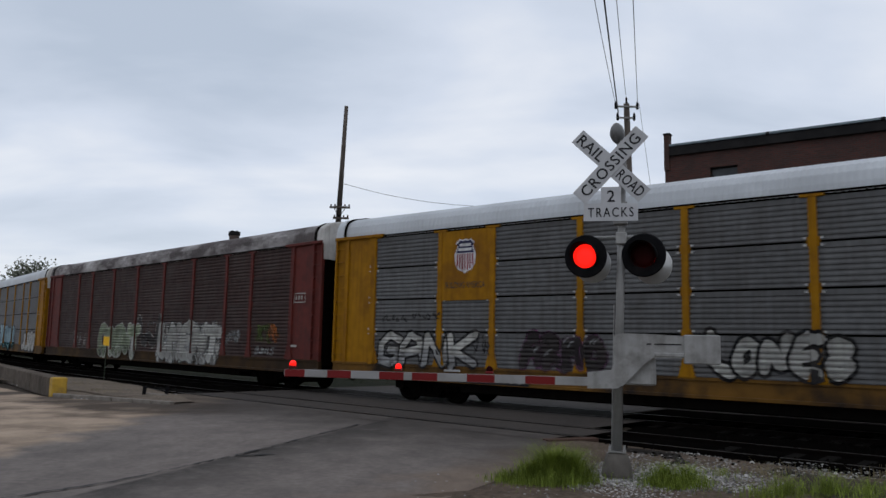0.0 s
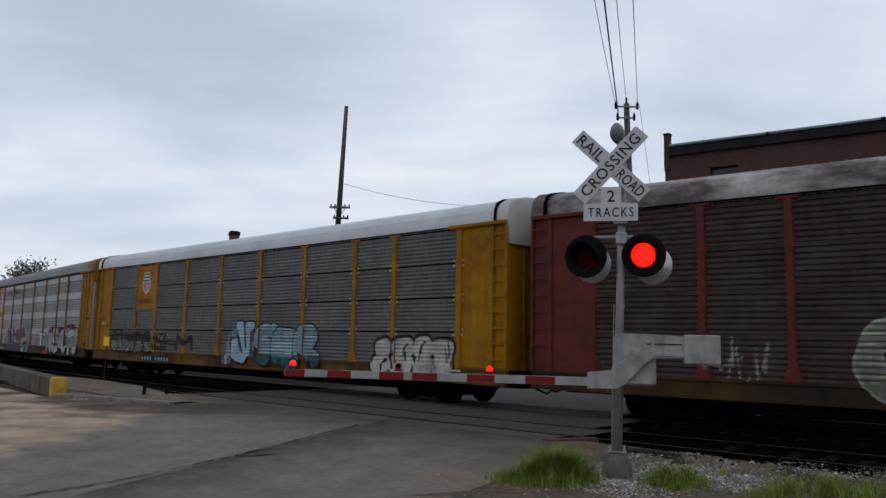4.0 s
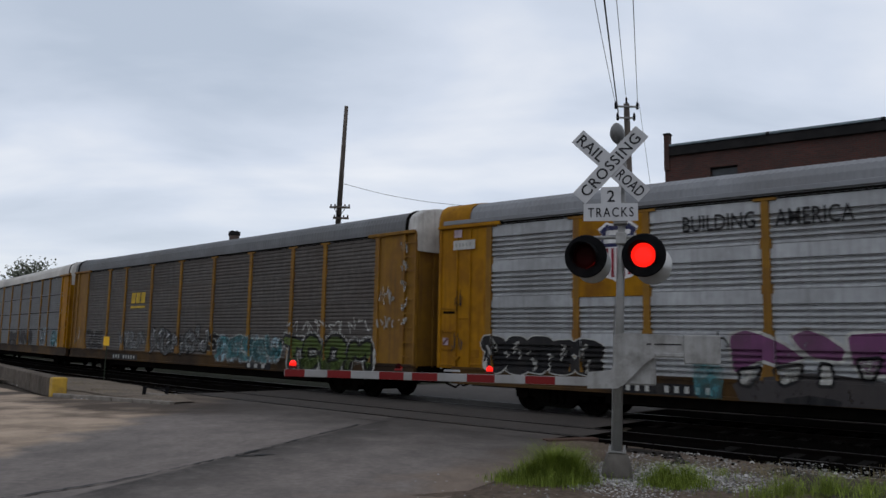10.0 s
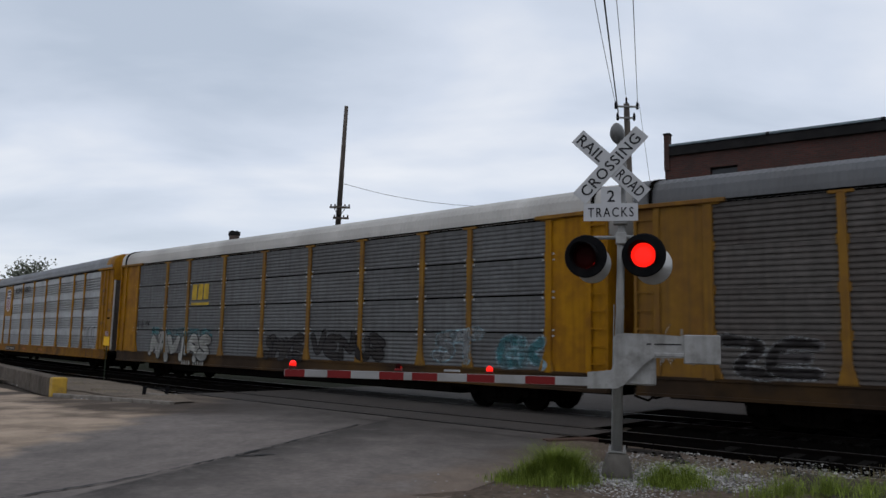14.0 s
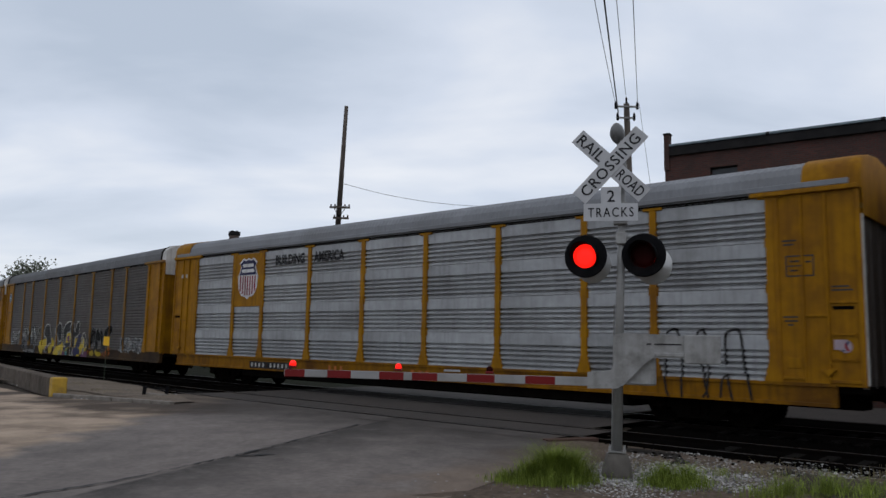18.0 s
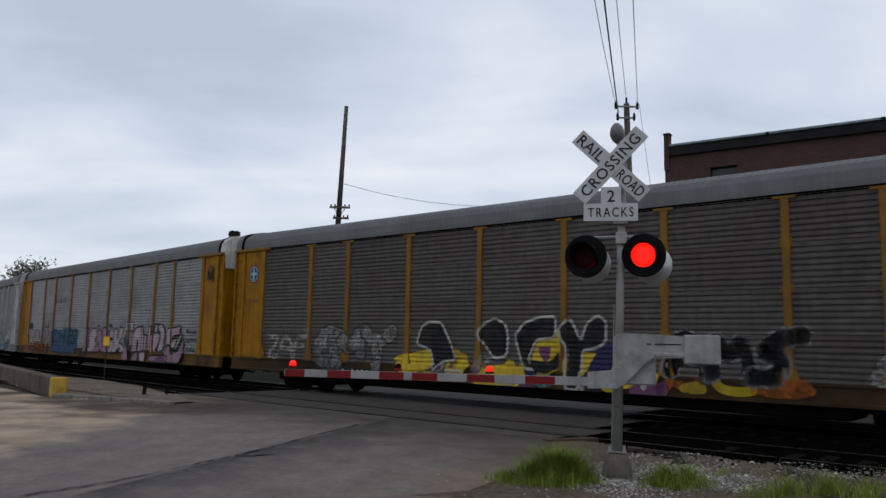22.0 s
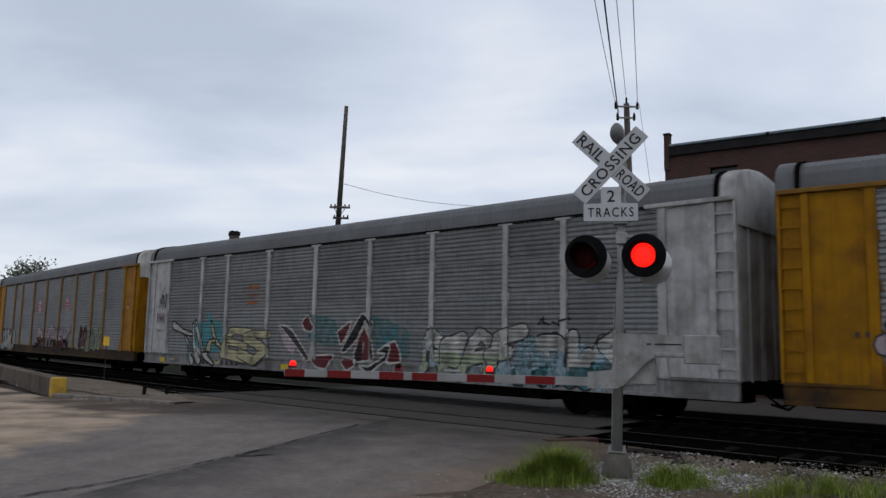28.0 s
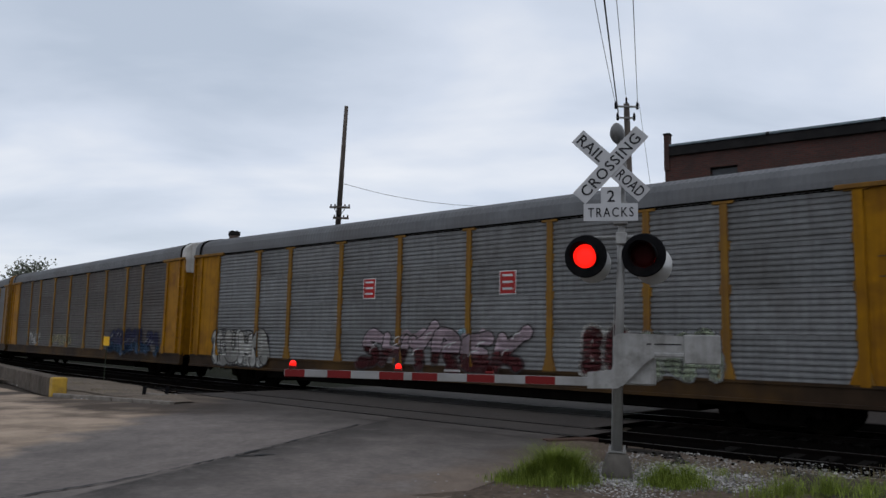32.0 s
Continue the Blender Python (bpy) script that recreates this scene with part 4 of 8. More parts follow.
def ribbon(pts, width, round_ends=True):
    """A painted stroke as convex pieces."""
    out = []
    for (x0, z0), (x1, z1) in zip(pts, pts[1:]):
        d = math.hypot(x1 - x0, z1 - z0) or 1e-6
        nx, nz = -(z1 - z0) / d * width / 2, (x1 - x0) / d * width / 2
        out.append([(x0 - nx, z0 - nz), (x1 - nx, z1 - nz), (x1 + nx, z1 + nz), (x0 + nx, z0 + nz)])
    for x, z in (pts if round_ends else pts[1:-1]):
        out.append([(x + width / 2 * math.cos(a * math.pi / 4), z + width / 2 * math.sin(a * math.pi / 4)) for a in range(8)])
    return out


FORMS = (([(.1, 0), (0, .6), (.3, 1), (.9, .9)], [(.1, .5), (.8, .42)]), ([(0, 1), (.15, .15), (.55, 0), (.9, .3)], [(.95, 1), (.85, .1)]), ([(0, 0), (.28, 1), (.6, .2), (1, 1)],),
         ([(.9, .9), (.3, 1), (0, .5), (.3, 0), (1, .15)],), ([(.05, 0), (.1, 1)], [(.1, .95), (.9, .75), (.2, .5), (1, 0)]), ([(0, .9), (1, 1)], [(.5, 1), (.4, .05), (.9, 0)]),
         ([(.05, 0), (.45, 1), (.95, 0)], [(.2, .35), (.8, .4)]), ([(0, .1), (.1, 1), (.9, .05), (1, .95)],))


def soften(pts):
    """Rounds a stroke's corners."""
    if len(pts) < 3:
        return pts
    out = [pts[0]]
    for (x0, z0), (x1, z1) in zip(pts, pts[1:]):
        out += [(x0 * .75 + x1 * .25, z0 * .75 + z1 * .25), (x0 * .25 + x1 * .75, z0 * .25 + z1 * .75)]
    return out + [pts[-1]]


def graffiti(car, x0, x1, z0, z1, n, fills, edge, seed, cloud=None, weight=0.30, rounded=True, rim=0.05, label="", glint=None):
    """A spray-painted row of tangled strokes: an optional cloud, an outline and coloured strokes."""
    rng = random.Random(seed)
    w, h = (x1 - x0) / n, z1 - z0
    wide, strokes = min(weight * min(w, h), 0.42), []
    for i in range(n):
        ax, az = x0 + w * i + rng.uniform(-.06, .06) * w, z0 + rng.uniform(-.02, .10) * h
        bw, bh = w * rng.uniform(.86, 1.12), h * rng.uniform(.80, 1.0)
        lean = rng.uniform(-.10, .16) * h
        for f in FORMS[rng.randrange(len(FORMS))]:
            q = [(ax + wide / 2 + (u + rng.uniform(-.1, .1)) * (bw - wide) + lean * v, az + wide / 2 + (v + rng.uniform(-.12, .08)) * (bh - wide)) for u, v in f]
            strokes.append((soften(soften(q)) if rounded else q, rng.choice(fills)))
        if rng.random() < .6:
            u0, v0 = rng.uniform(.1, .7), rng.uniform(.1, .7)
            q = [(ax + bw * (u0 + rng.uniform(-.2, .5)), az + bh * (v0 + rng.uniform(-.2, .45))) for _ in range(4)]
            strokes.append((soften(soften(q)), rng.choice(fills)))
        if not rounded:
            q = [(ax + rng.uniform(0, .6) * bw, az + rng.uniform(.1, .9) * bh), (ax + rng.uniform(.3, 1.2) * bw, az + rng.uniform(-.05, 1.1) * bh), (ax + rng.uniform(.6, 1.3) * bw, az + rng.uniform(.1, .9) * bh)]
            strokes.append((q, rng.choice(fills)))
    if cloud:
        puffs = []
        for i in range(n * 4 + 4):
            cx, cz, r = rng.uniform(x0, x1), rng.uniform(z0 + .15 * h, z1 - .3 * h), rng.uniform(.10, .28) * h
            puffs.append([(cx + r * 1.3 * math.cos(a * math.pi / 6), cz + r * math.sin(a * math.pi / 6)) for a in range(12)])
        ob = drape("graffiti_cloud", puffs, car, paint(cloud), 0.003, "sprayed backing of the graffiti")
        ob["kind"] = "stuff"
    for i, (pts, col) in enumerate(strokes):
        if edge:
            drape("graffiti_outline", ribbon(pts, wide + 2 * rim, rounded), car, paint(edge), 0.006 + 0.0011 * i, label or "sprayed outline of a stroke")
        drape("graffiti_stroke", ribbon(pts, wide, rounded), car, paint(col), 0.0068 + 0.0011 * i, col.rstrip("~") + " spray-painted stroke")
    if glint:
        drape("graffiti_highlight", [p for s, c in strokes[::2] for p in ribbon([(x - wide * .22, z + wide * .2) for x, z in s[:max(2, len(s) // 2)]], wide * .14, rounded)], car, paint(glint), 0.03, "thin sprayed highlights")


def blob(cx, cz, rx, rz, rng, power=2.6, turn=0.0):
    """A rounded, slightly uneven patch."""
    out, c, s = [], math.cos(turn), math.sin(turn)
    for k in range(18):
        a = 2 * math.pi * k / 18
        u = math.copysign(abs(math.cos(a)) ** (2 / power), math.cos(a)) * rx * (1 + rng.uniform(-.05, .05))
        v = math.copysign(abs(math.sin(a)) ** (2 / power), math.sin(a)) * rz * (1 + rng.uniform(-.05, .05))
        out.append((cx + u * c - v * s, cz + u * s + v * c))
    return out


def bubbles(car, x0, x1, z0, z1, n, fill, edge, seed, rim=0.06, inner=None, low=None, halo=None, slits=2):
    """Fat rounded bubble letters that overlap, with outlines, slits and an optional second colour below."""
    rng = random.Random(seed)
    w, h = (x1 - x0) / n, z1 - z0
    out, body, base, marks = [], [], [], []
    for i in range(n):
        cx, tilt = x0 + w * (i + .5), rng.uniform(-.12, .12)
        top, bot = z1 - rng.uniform(0, .10) * h, z0 + rng.uniform(0, .08) * h
        a, b = rng.uniform(.44, .60) * w, rng.uniform(.44, .60) * w
        cut = rng.uniform(.45, .60)
        lobes = [(cx + rng.uniform(-.08, .08) * w, top - (top - bot) * (1 - cut) * .5 - .02, a, (top - bot) * (1 - cut) * .58), (cx + rng.uniform(-.08, .08) * w, bot + (top - bot) * cut * .5, b, (top - bot) * cut * .58)]
        for k, (x, z, rx, rz) in enumerate(lobes):
            sd = rng.randrange(10 ** 6)
            out.append(blob(x, z, rx + rim, rz + rim, random.Random(sd), 2.8, tilt))
            (base if low and k else body).append(blob(x, z, rx, rz, random.Random(sd), 2.8, tilt))
        for _ in range(slits):
            u, v = cx + rng.uniform(-.25, .25) * w, rng.choice((bot + .05 * h, top - .42 * h, (top + bot) / 2 - .1 * h))
            marks += ribbon(soften([(u, v), (u + rng.uniform(-.05, .05) * w, v + .18 * h), (u + rng.uniform(-.18, .22) * w, v + rng.uniform(.25, .4) * h)]), rng.uniform(.05, .11) * min(w, h))
    if halo:
        drape("graffiti_backing", [blob(sum(p[0] for p in q) / len(q), sum(p[1] for p in q) / len(q), (max(p[0] for p in q) - min(p[0] for p in q)) / 2 + rim, (max(p[1] for p in q) - min(p[1] for p in q)) / 2 + rim, rng) for q in out], car, paint(halo), 0.003, halo + " sprayed halo round the letters")
    each = 1 if low else 2
    for i in range(n):
        drape("graffiti_outline", out[2 * i:2 * i + 2], car, paint(edge), 0.006 + .0002 * i, edge.rstrip("~") + " outline of a fat bubble letter")
        drape("graffiti_letter", body[each * i:each * i + each], car, paint(fill), 0.009 + .0001 * i, fill.rstrip("~") + " fill of a fat bubble letter")
        if low:
            drape("graffiti_letter", base[i:i + 1], car, paint(low), 0.0105 + .0001 * i, low.rstrip("~") + " lower fill of a fat bubble letter")
    per = len(marks) // n
    for i in range(n):
        drape("graffiti_line", marks[per * i:per * i + per], car, paint(inner or edge), 0.0125, "thin inner lines of a letter")


# hand-drawn letter forms: strokes in a unit box
STROKES = {
    "A": (((0, 0), (.12, .7), (.45, 1.05), (.85, .75), (1, 0)), ((.12, .38), (.9, .42))), "B": (((.05, 0), (.05, 1), (.7, 1), (.85, .75), (.5, .52), (.95, .3), (.7, 0), (.1, 0)),),
    "C": (((1, .85), (.6, 1.02), (.1, .75), (0, .3), (.4, -.02), (1, .12)),), "D": (((.05, 0), (.05, 1), (.65, .95), (1, .5), (.65, .02), (.05, 0)),),
    "E": (((1, .95), (.25, 1), (0, .55), (.05, .05), (1, 0)), ((.1, .5), (.8, .52))), "F": (((1, 1), (.2, .95), (.05, 0)), ((.1, .5), (.75, .52))),
    "G": (((1, .85), (.5, 1.02), (.05, .7), (.1, .1), (.6, -.02), (.95, .2), (.9, .45), (.5, .45)),), "H": (((.05, 1), (.1, 0)), ((.95, 1), (.9, 0)), ((.1, .5), (.9, .5))),
    "I": (((.5, 1), (.5, 0)),), "J": (((.4, 1), (.95, 1), (.9, .25), (.5, -.02), (.05, .2)),), "K": (((.05, 1), (.1, 0)), ((1, 1), (.2, .5), (1, 0))),
    "L": (((.1, 1), (.02, .1), (1, 0)),), "M": (((0, 0), (.12, 1), (.5, .4), (.88, 1), (1, 0)),), "N": (((.02, 0), (.1, 1), (.85, .02), (.98, 1)),),
    "O": (((.5, 1), (.05, .75), (.05, .25), (.5, 0), (.95, .25), (.95, .75), (.5, 1)),), "P": (((.08, 0), (.05, 1), (.8, .95), (.9, .6), (.15, .45)),),
    "R": (((.05, 0), (.05, 1), (.8, .98), (.85, .6), (.25, .48), (1, 0)),), "S": (((1, .88), (.45, 1.02), (.05, .75), (.9, .35), (.6, -.02), (0, .1)),),
    "T": (((-.05, .95), (1.05, 1)), ((.5, .95), (.48, 0))), "U": (((.02, 1), (.05, .25), (.5, -.02), (.92, .25), (.98, 1)),), "V": (((0, 1), (.45, 0), (1, 1)),),
    "W": (((0, 1), (.22, 0), (.5, .6), (.75, 0), (1, 1)),), "X": (((0, 1), (1, 0)), ((1, 1), (0, 0))), "Y": (((0, 1), (.5, .5), (1, 1)), ((.5, .5), (.45, -.05))), "Z": (((0, 1), (1, .95), (.05, .05), (1, 0)),),
    "8": (((.5, .52), (.1, .78), (.5, 1.02), (.88, .78), (.5, .52), (.02, .25), (.5, -.02), (.98, .25), (.5, .52)),),
}


def tag(car, body, x0, x1, z0, z1, fill, edge=None, seed=1, rim=0.07, bold=0.06, low=None, halo=None, glint=None, swing=0.10, lap=0.14, split=0.45, lift=0.006, sharp=False):
    """Hand-sprayed letters, each its own shape: swaying, overlapping, with outline, halo, lower colour and highlights."""
    rng = random.Random(seed)
    n, h = len(body), z1 - z0
    w = (x1 - x0) / n
    for i, ch in enumerate(body):
        bx, bw = x0 + w * i - lap * w / 2 * (i > 0), w * (1 + lap)
        bz, bh = z0 + rng.uniform(0, .07) * h, h * rng.uniform(.88, 1.0)
        lean, tilt, ph, amp = rng.uniform(-.6, 1.0) * swing * h, rng.uniform(-1, 1) * swing * h, rng.uniform(0, 6), swing * .35 * w
        up = lift + 0.0042 * i

        wide = min((.20 + 1.1 * bold) * h, .36 * bw)
        grow = rng.uniform(-.05, .05)

        def spot(u, v):
            x = bx + wide / 2 + u * (bw - wide) + lean * (v - .5) + amp * math.sin(5 * v + ph)
            z = bz + wide / 2 + v * (bh - wide) + tilt * (u - .5) + amp * math.sin(4 * u + ph * 1.7)
            return x, z

        lines = [[spot(u + rng.uniform(-.03, .03), v + rng.uniform(-.03, .03)) for u, v in stroke] for stroke in STROKES[ch]]
        if not sharp:
            lines = [soften(soften(q)) for q in lines]
        # a stroke swells and thins along its way, and ends square where it is drawn with a flat cap
        def body_of(more):
            out = []
            for q in lines:
                for j in range(len(q) - 1):
                    k = 1 + (.16 + grow) * math.sin(1.1 * j + ph)
                    out += ribbon(q[j:j + 2], wide * k + 2 * more)
            return out

        layers = ([(halo, 2 * rim, 0.0)] if halo else []) + ([(edge, rim, 0.0025)] if edge else [])
        for col, more, up_by in layers:
            drape("graffiti_outline", body_of(more), car, paint(col), up - 0.003 + up_by, col.rstrip("~") + " outline of a spray-painted letter")
        tris = body_of(0.0)
        if low:
            cut = z0 + split * h + rng.uniform(-.08, .08) * h
            parts = [(fill, [q for q in (clip(t, 1, cut, True) for t in tris) if len(q) > 2]), (low, [q for q in (clip(t, 1, cut, False) for t in tris) if len(q) > 2])]
        else:
            parts = [(fill, tris)]
        for col, polys in parts:
            drape("graffiti_letter", polys, car, paint(col), up + 0.0035, col.rstrip("~") + " fill of a spray-painted letter")
        if glint:
            g = []
            for _ in range(2):
                u, v = bx + bw * rng.uniform(.15, .7), bz + bh * rng.uniform(.35, .8)
                g += ribbon(soften([(u, v), (u + .05 * bw, v + .1 * bh), (u + .2 * bw, v + .14 * bh)]), .035)
            drape("graffiti_highlight", g, car, paint(glint), up + 0.0055, "thin sprayed highlights")


LAYER = {}


def shape(car, outline, fill, edge=None, rim=0.035):
    """A sprayed free-form field with softly cut corners, filled and outlined; each one lies over those before it."""
    n = LAYER[car.name] = LAYER.get(car.name, 0) + 1
    ring = []
    for (x0, z0), (x1, z1) in zip(outline, outline[1:] + outline[:1]):
        ring += [(x0 * .86 + x1 * .14, z0 * .86 + z1 * .14), (x0 * .14 + x1 * .86, z0 * .14 + z1 * .86)]
    tris = geometry.tessellate_polygon([[Vector((x, z, 0)) for x, z in ring]])
    up = 0.006 + 0.0012 * n
    drape("graffiti_field", [[ring[i] for i in t] for t in tris], car, paint(fill), up, fill.rstrip("~") + " sprayed field")
    if edge:
        drape("graffiti_outline", ribbon(ring + ring[:1], 2 * rim), car, paint(edge), up + 0.0006, edge.rstrip("~") + " sprayed outline")


def scrawl(car, x0, x1, z0, z1, n, col, seed, width=0.04):
    """Thin handwriting-like loops that cannot be read."""
    rng = random.Random(seed)
    out = []
    for i in range(n):
        u = x0 + (x1 - x0) * i / n
        w = (x1 - x0) / n
        q = [(u + rng.uniform(0, 1.2) * w, rng.uniform(z0, z1)) for _ in range(4)]
        out += ribbon(soften(soften(q)), width)
    drape("scrawl", out, car, paint(col), 0.012, "thin scrawled spray-paint lines")


def stroke_line(car, pts, col, width):
    """One hand-drawn spray line."""
    drape("spray_line", ribbon(soften(pts), width), car, paint(col), 0.012, "thin hand-drawn spray-paint line")


def words(car, body, x0, x1, z0, z1, col, edge=None, bold=0.0, rim=0.05, lift=0.010, name="lettering", label=""):
    """Readable lettering on a wagon's flank, fitted to a width and height."""
    made = []
    for c, b, up in (((edge, bold + rim, lift - 0.003),) if edge else ()) + ((col, bold, lift),):
        me = letters(body, 1.0, b)
        me.calc_loop_triangles()
        if not made:
            xs = [v.co.x for v in me.vertices]
            made = [(x1 - x0) / (max(xs) - min(xs)), (max(xs) + min(xs)) / 2]
        k, xc = made
        tri = []
        for t in me.loop_triangles:
            tri.append([((x0 + x1) / 2 + (me.vertices[i].co.x - xc) * k, (z0 + z1) / 2 + me.vertices[i].co.z * (z1 - z0)) for i in t.vertices])
        bpy.data.meshes.remove(me)
        drape(name if c == col else name + "_outline", tri, car, paint(c), up, label, 0.3)


def flat_poly(name, pts, car, col, lift, label=""):
    """A painted patch lying flat on a sheet proud of the flank."""
    me = mesh_of(name, [(x * LONG, -HALF_W - lift, z) for x, z in pts], [tuple(range(len(pts)))])
    return put(name, me, paint(col), car, None, label)


def shield(car, xc, zc, h, w):
    """A shield emblem: white rim, dark blue head with two pale bars, red and white stripes."""
    half = [(0.0, 1.0), (0.28, 0.93), (0.52, 1.0), (0.88, 0.78), (0.74, 0.60), (0.84, 0.36), (1.0, 0.12), (0.92, -0.45), (0.62, -0.80), (0.22, -0.88), (0.0, -1.0)]
    ring = half + [(-x, z) for x, z in half[-2:0:-1]]

    def scaled(k, lo=-2.0, hi=2.0):
        p = [(x * k, z * k) for x, z in ring]
        p = clip(clip(p, 1, lo, True), 1, hi, False)
        return [(xc + x * w / 2, zc + z * h / 2) for x, z in p]

    flat_poly("emblem_rim", scaled(1.0), car, "white", 0.036, "white rim of the shield emblem")
    flat_poly("emblem_head", scaled(0.92, 0.18), car, "navy", 0.039, "dark blue head of the shield")
    for i in range(7):
        x = -0.72 + i * 0.24
        top, bot = 0.14, -0.80 + 0.55 * max(0, abs(x) - 0.35)
        flat_poly("emblem_stripe", [(xc + (x - .065) * w / 2, zc + bot * h / 2), (xc + (x + .065) * w / 2, zc + bot * h / 2), (xc + (x + .065) * w / 2, zc + top * h / 2), (xc + (x - .065) * w / 2, zc + top * h / 2)], car, "crimson", 0.040, "red stripe of the shield")
    for z0, z1, xw in ((0.56, 0.72, .52), (0.30, 0.46, .62)):
        flat_poly("emblem_bar", [(xc - xw * w / 2, zc + z0 * h / 2), (xc + xw * w / 2, zc + z0 * h / 2), (xc + xw * w / 2, zc + z1 * h / 2), (xc - xw * w / 2, zc + z1 * h / 2)], car, "white", 0.042, "pale bar on the shield")


def bars(car, x0, x1, z0, z1, n, col, lift=0.068, back=None):
    """Unreadable stencilled marks as plain bars."""
    if back:
        flat_poly("stencil_panel", [(x0 - .12, z0 - .05), (x1 + .12, z0 - .05), (x1 + .12, z1 + .05), (x0 - .12, z1 + .05)], car, back, lift - 0.003, "dark painted panel")
    w = (x1 - x0) / n
    for i in range(n):
        if n > 6 and i == n // 2 - 1:
            continue
        a = x0 + i * w
        flat_poly("stencil_mark", [(a, z0), (a + w * .42, z0), (a + w * .42, z1), (a, z1)], car, col, lift)


def round_emblem(car, xc, zc, r=0.13):
    """A small round company mark: a pale disc with a red slash and a blue one."""
    flat_poly("emblem_disc", [(xc + r * math.cos(k * math.pi / 8), zc + r * math.sin(k * math.pi / 8)) for k in range(16)], car, "rose", 0.006, "pale round emblem")
    for col, d, up in (("blue", 1, 0.009), ("red", -1, 0.012)):
        flat_poly("emblem_slash", [(xc - r * .6, zc - d * r * .7), (xc - r * .25, zc - d * r * .75), (xc + r * .6, zc + d * r * .7), (xc + r * .25, zc + d * r * .75)], car, col, up)


def block_emblem(car, x0, x1, z0, z1, col):
    """A company mark as three plain blocks over a bar."""
    w = (x1 - x0) / 3
    for i in range(3):
        a = x0 + i * w
        flat_poly("emblem_block", [(a + .03, z0 + .22), (a + w - .06, z0 + .22), (a + w - .02, z1), (a + .08, z1)], car, col, 0.012, "yellow block of a company mark")
    flat_poly("emblem_bar", [(x0, z0), (x1, z0), (x1, z0 + .10), (x0, z0 + .10)], car, col, 0.012, "yellow bar of a company mark")


A = build_car("grey-sided car carrier wagon with yellow posts and white graffiti", steel_dull, yellow_paint, yellow_paint, roof_pale, roof_pale, roof_white, sill_grime, "split", plates=(1,))
B = build_car("weathered brown car carrier wagon with pale faded graffiti", brown_side, red_brown, red_brown, roof_brown, roof_brown, hood_dirty, sill_black, "even", door=black_steel)
C = build_car("dark grey car carrier wagon with yellow posts and pale blue graffiti", steel_dull, yellow_paint, yellow_paint, roof_pale, roof_pale, roof_white, sill_grime, "split", plates=(1,))
D = build_car("silver car carrier wagon with yellow ends and bold white graffiti", steel_bright, yellow_dirty, yellow_paint, roof_grey, yellow_paint, yellow_dirty, sill_black, "banded", door=hood_dirty, plates=(1,))
E = build_car("grimy brown-grey car carrier wagon with green and blue graffiti", steel_rusty, yellow_dirty, yellow_dirty, roof_dark, roof_dark, hood_dirty, sill_black, "even")
F = build_car("dark grey car carrier wagon with an off-white roof", steel_dull, yellow_dirty, yellow_paint, roof_white, roof_white, roof_white, sill_black, "split")
G = build_car("clean silver car carrier wagon with yellow posts and ends", steel_bright, yellow_paint, yellow_paint, roof_grey, yellow_paint, yellow_paint, sill_orange, "banded", door=steel_rusty, plates=(1,))
H = build_car("grimy grey car carrier wagon with black and yellow graffiti", steel_rusty, yellow_dirty, yellow_paint, roof_dark, roof_dark, hood_dirty, sill_black, "even")
I = build_car("silver-grey car carrier wagon with pink and blue graffiti", steel_clear, yellow_dirty, yellow_paint, roof_dark, roof_dark, hood_dirty, sill_grime, "even")
J = build_car("grey car carrier wagon with white posts and white ends", steel_mid, white_paint, white_paint, roof_dark, roof_dark, white_paint, sill_white, "even")
K = build_car("silver-grey car carrier wagon with two small red emblems", steel_mid, yellow_dirty, yellow_paint, roof_dark, roof_dark, hood_dirty, sill_black, "even")
L = build_car("grimy grey car carrier wagon with dark blue graffiti", steel_rusty, yellow_dirty, yellow_paint, roof_dark, roof_dark, hood_dirty, sill_black, "even")
M = build_car("plain grey car carrier wagon with dirty yellow ends", steel_dull, yellow_dirty, yellow_dirty, roof_dark, roof_dark, yellow_dirty, sill_black, "even")

# the grey wagon with the shield
shield(A, -8.2, 4.16, 0.98, 0.80)
words(A, "BUILDING AMERICA", -8.93, -7.45, 3.26, 3.44, "char", lift=0.040)
tag(A, "GANK", -11.8, -7.8, 0.98, 2.05, "bone", "black", 3, rim=.07, bold=.01, swing=.12, lap=.15, low="grey", sharp=True)
scrawl(A, -11.6, -10.5, 2.32, 2.55, 6, "black", 4, .035)
scrawl(A, -10.3, -9.1, 2.32, 2.62, 6, "black", 6, .035)
scrawl(A, -7.9, -7.2, 1.4, 2.0, 5, "black", 7, .03)
tag(A, "ARMO", -6.2, -3.6, 1.05, 2.1, "char", "purple~", 5, rim=.05, bold=.05, glint="grey")
tag(A, "LONE8", -1.0, 2.2, 1.08, 2.06, "bone", "black", 2, rim=.08, bold=.03, swing=.12, lap=.1)
bars(A, -8.6, -6.0, 0.70, 0.85, 10, "bone", back="black")
# the brown wagon
bubbles(B, 1.2, 6.9, 0.72, 2.35, 6, "bone~", "grey~", 9, inner="char", slits=1)
tag(B, "UMENT", 1.2, 6.9, 0.70, 2.45, "bone", "grey~", 11, rim=.05, bold=.06, swing=.12, lap=.3, lift=.014)
tag(B, "CMENT", -6.0, -0.9, 0.66, 2.4, "moss", "bone", 12, rim=.045, bold=.06, lap=.3, swing=.1, low="moss~", split=.35)
tag(B, "W", -1.1, 1.1, 1.1, 2.7, "char", "bone~", 13, rim=.05, bold=.02)
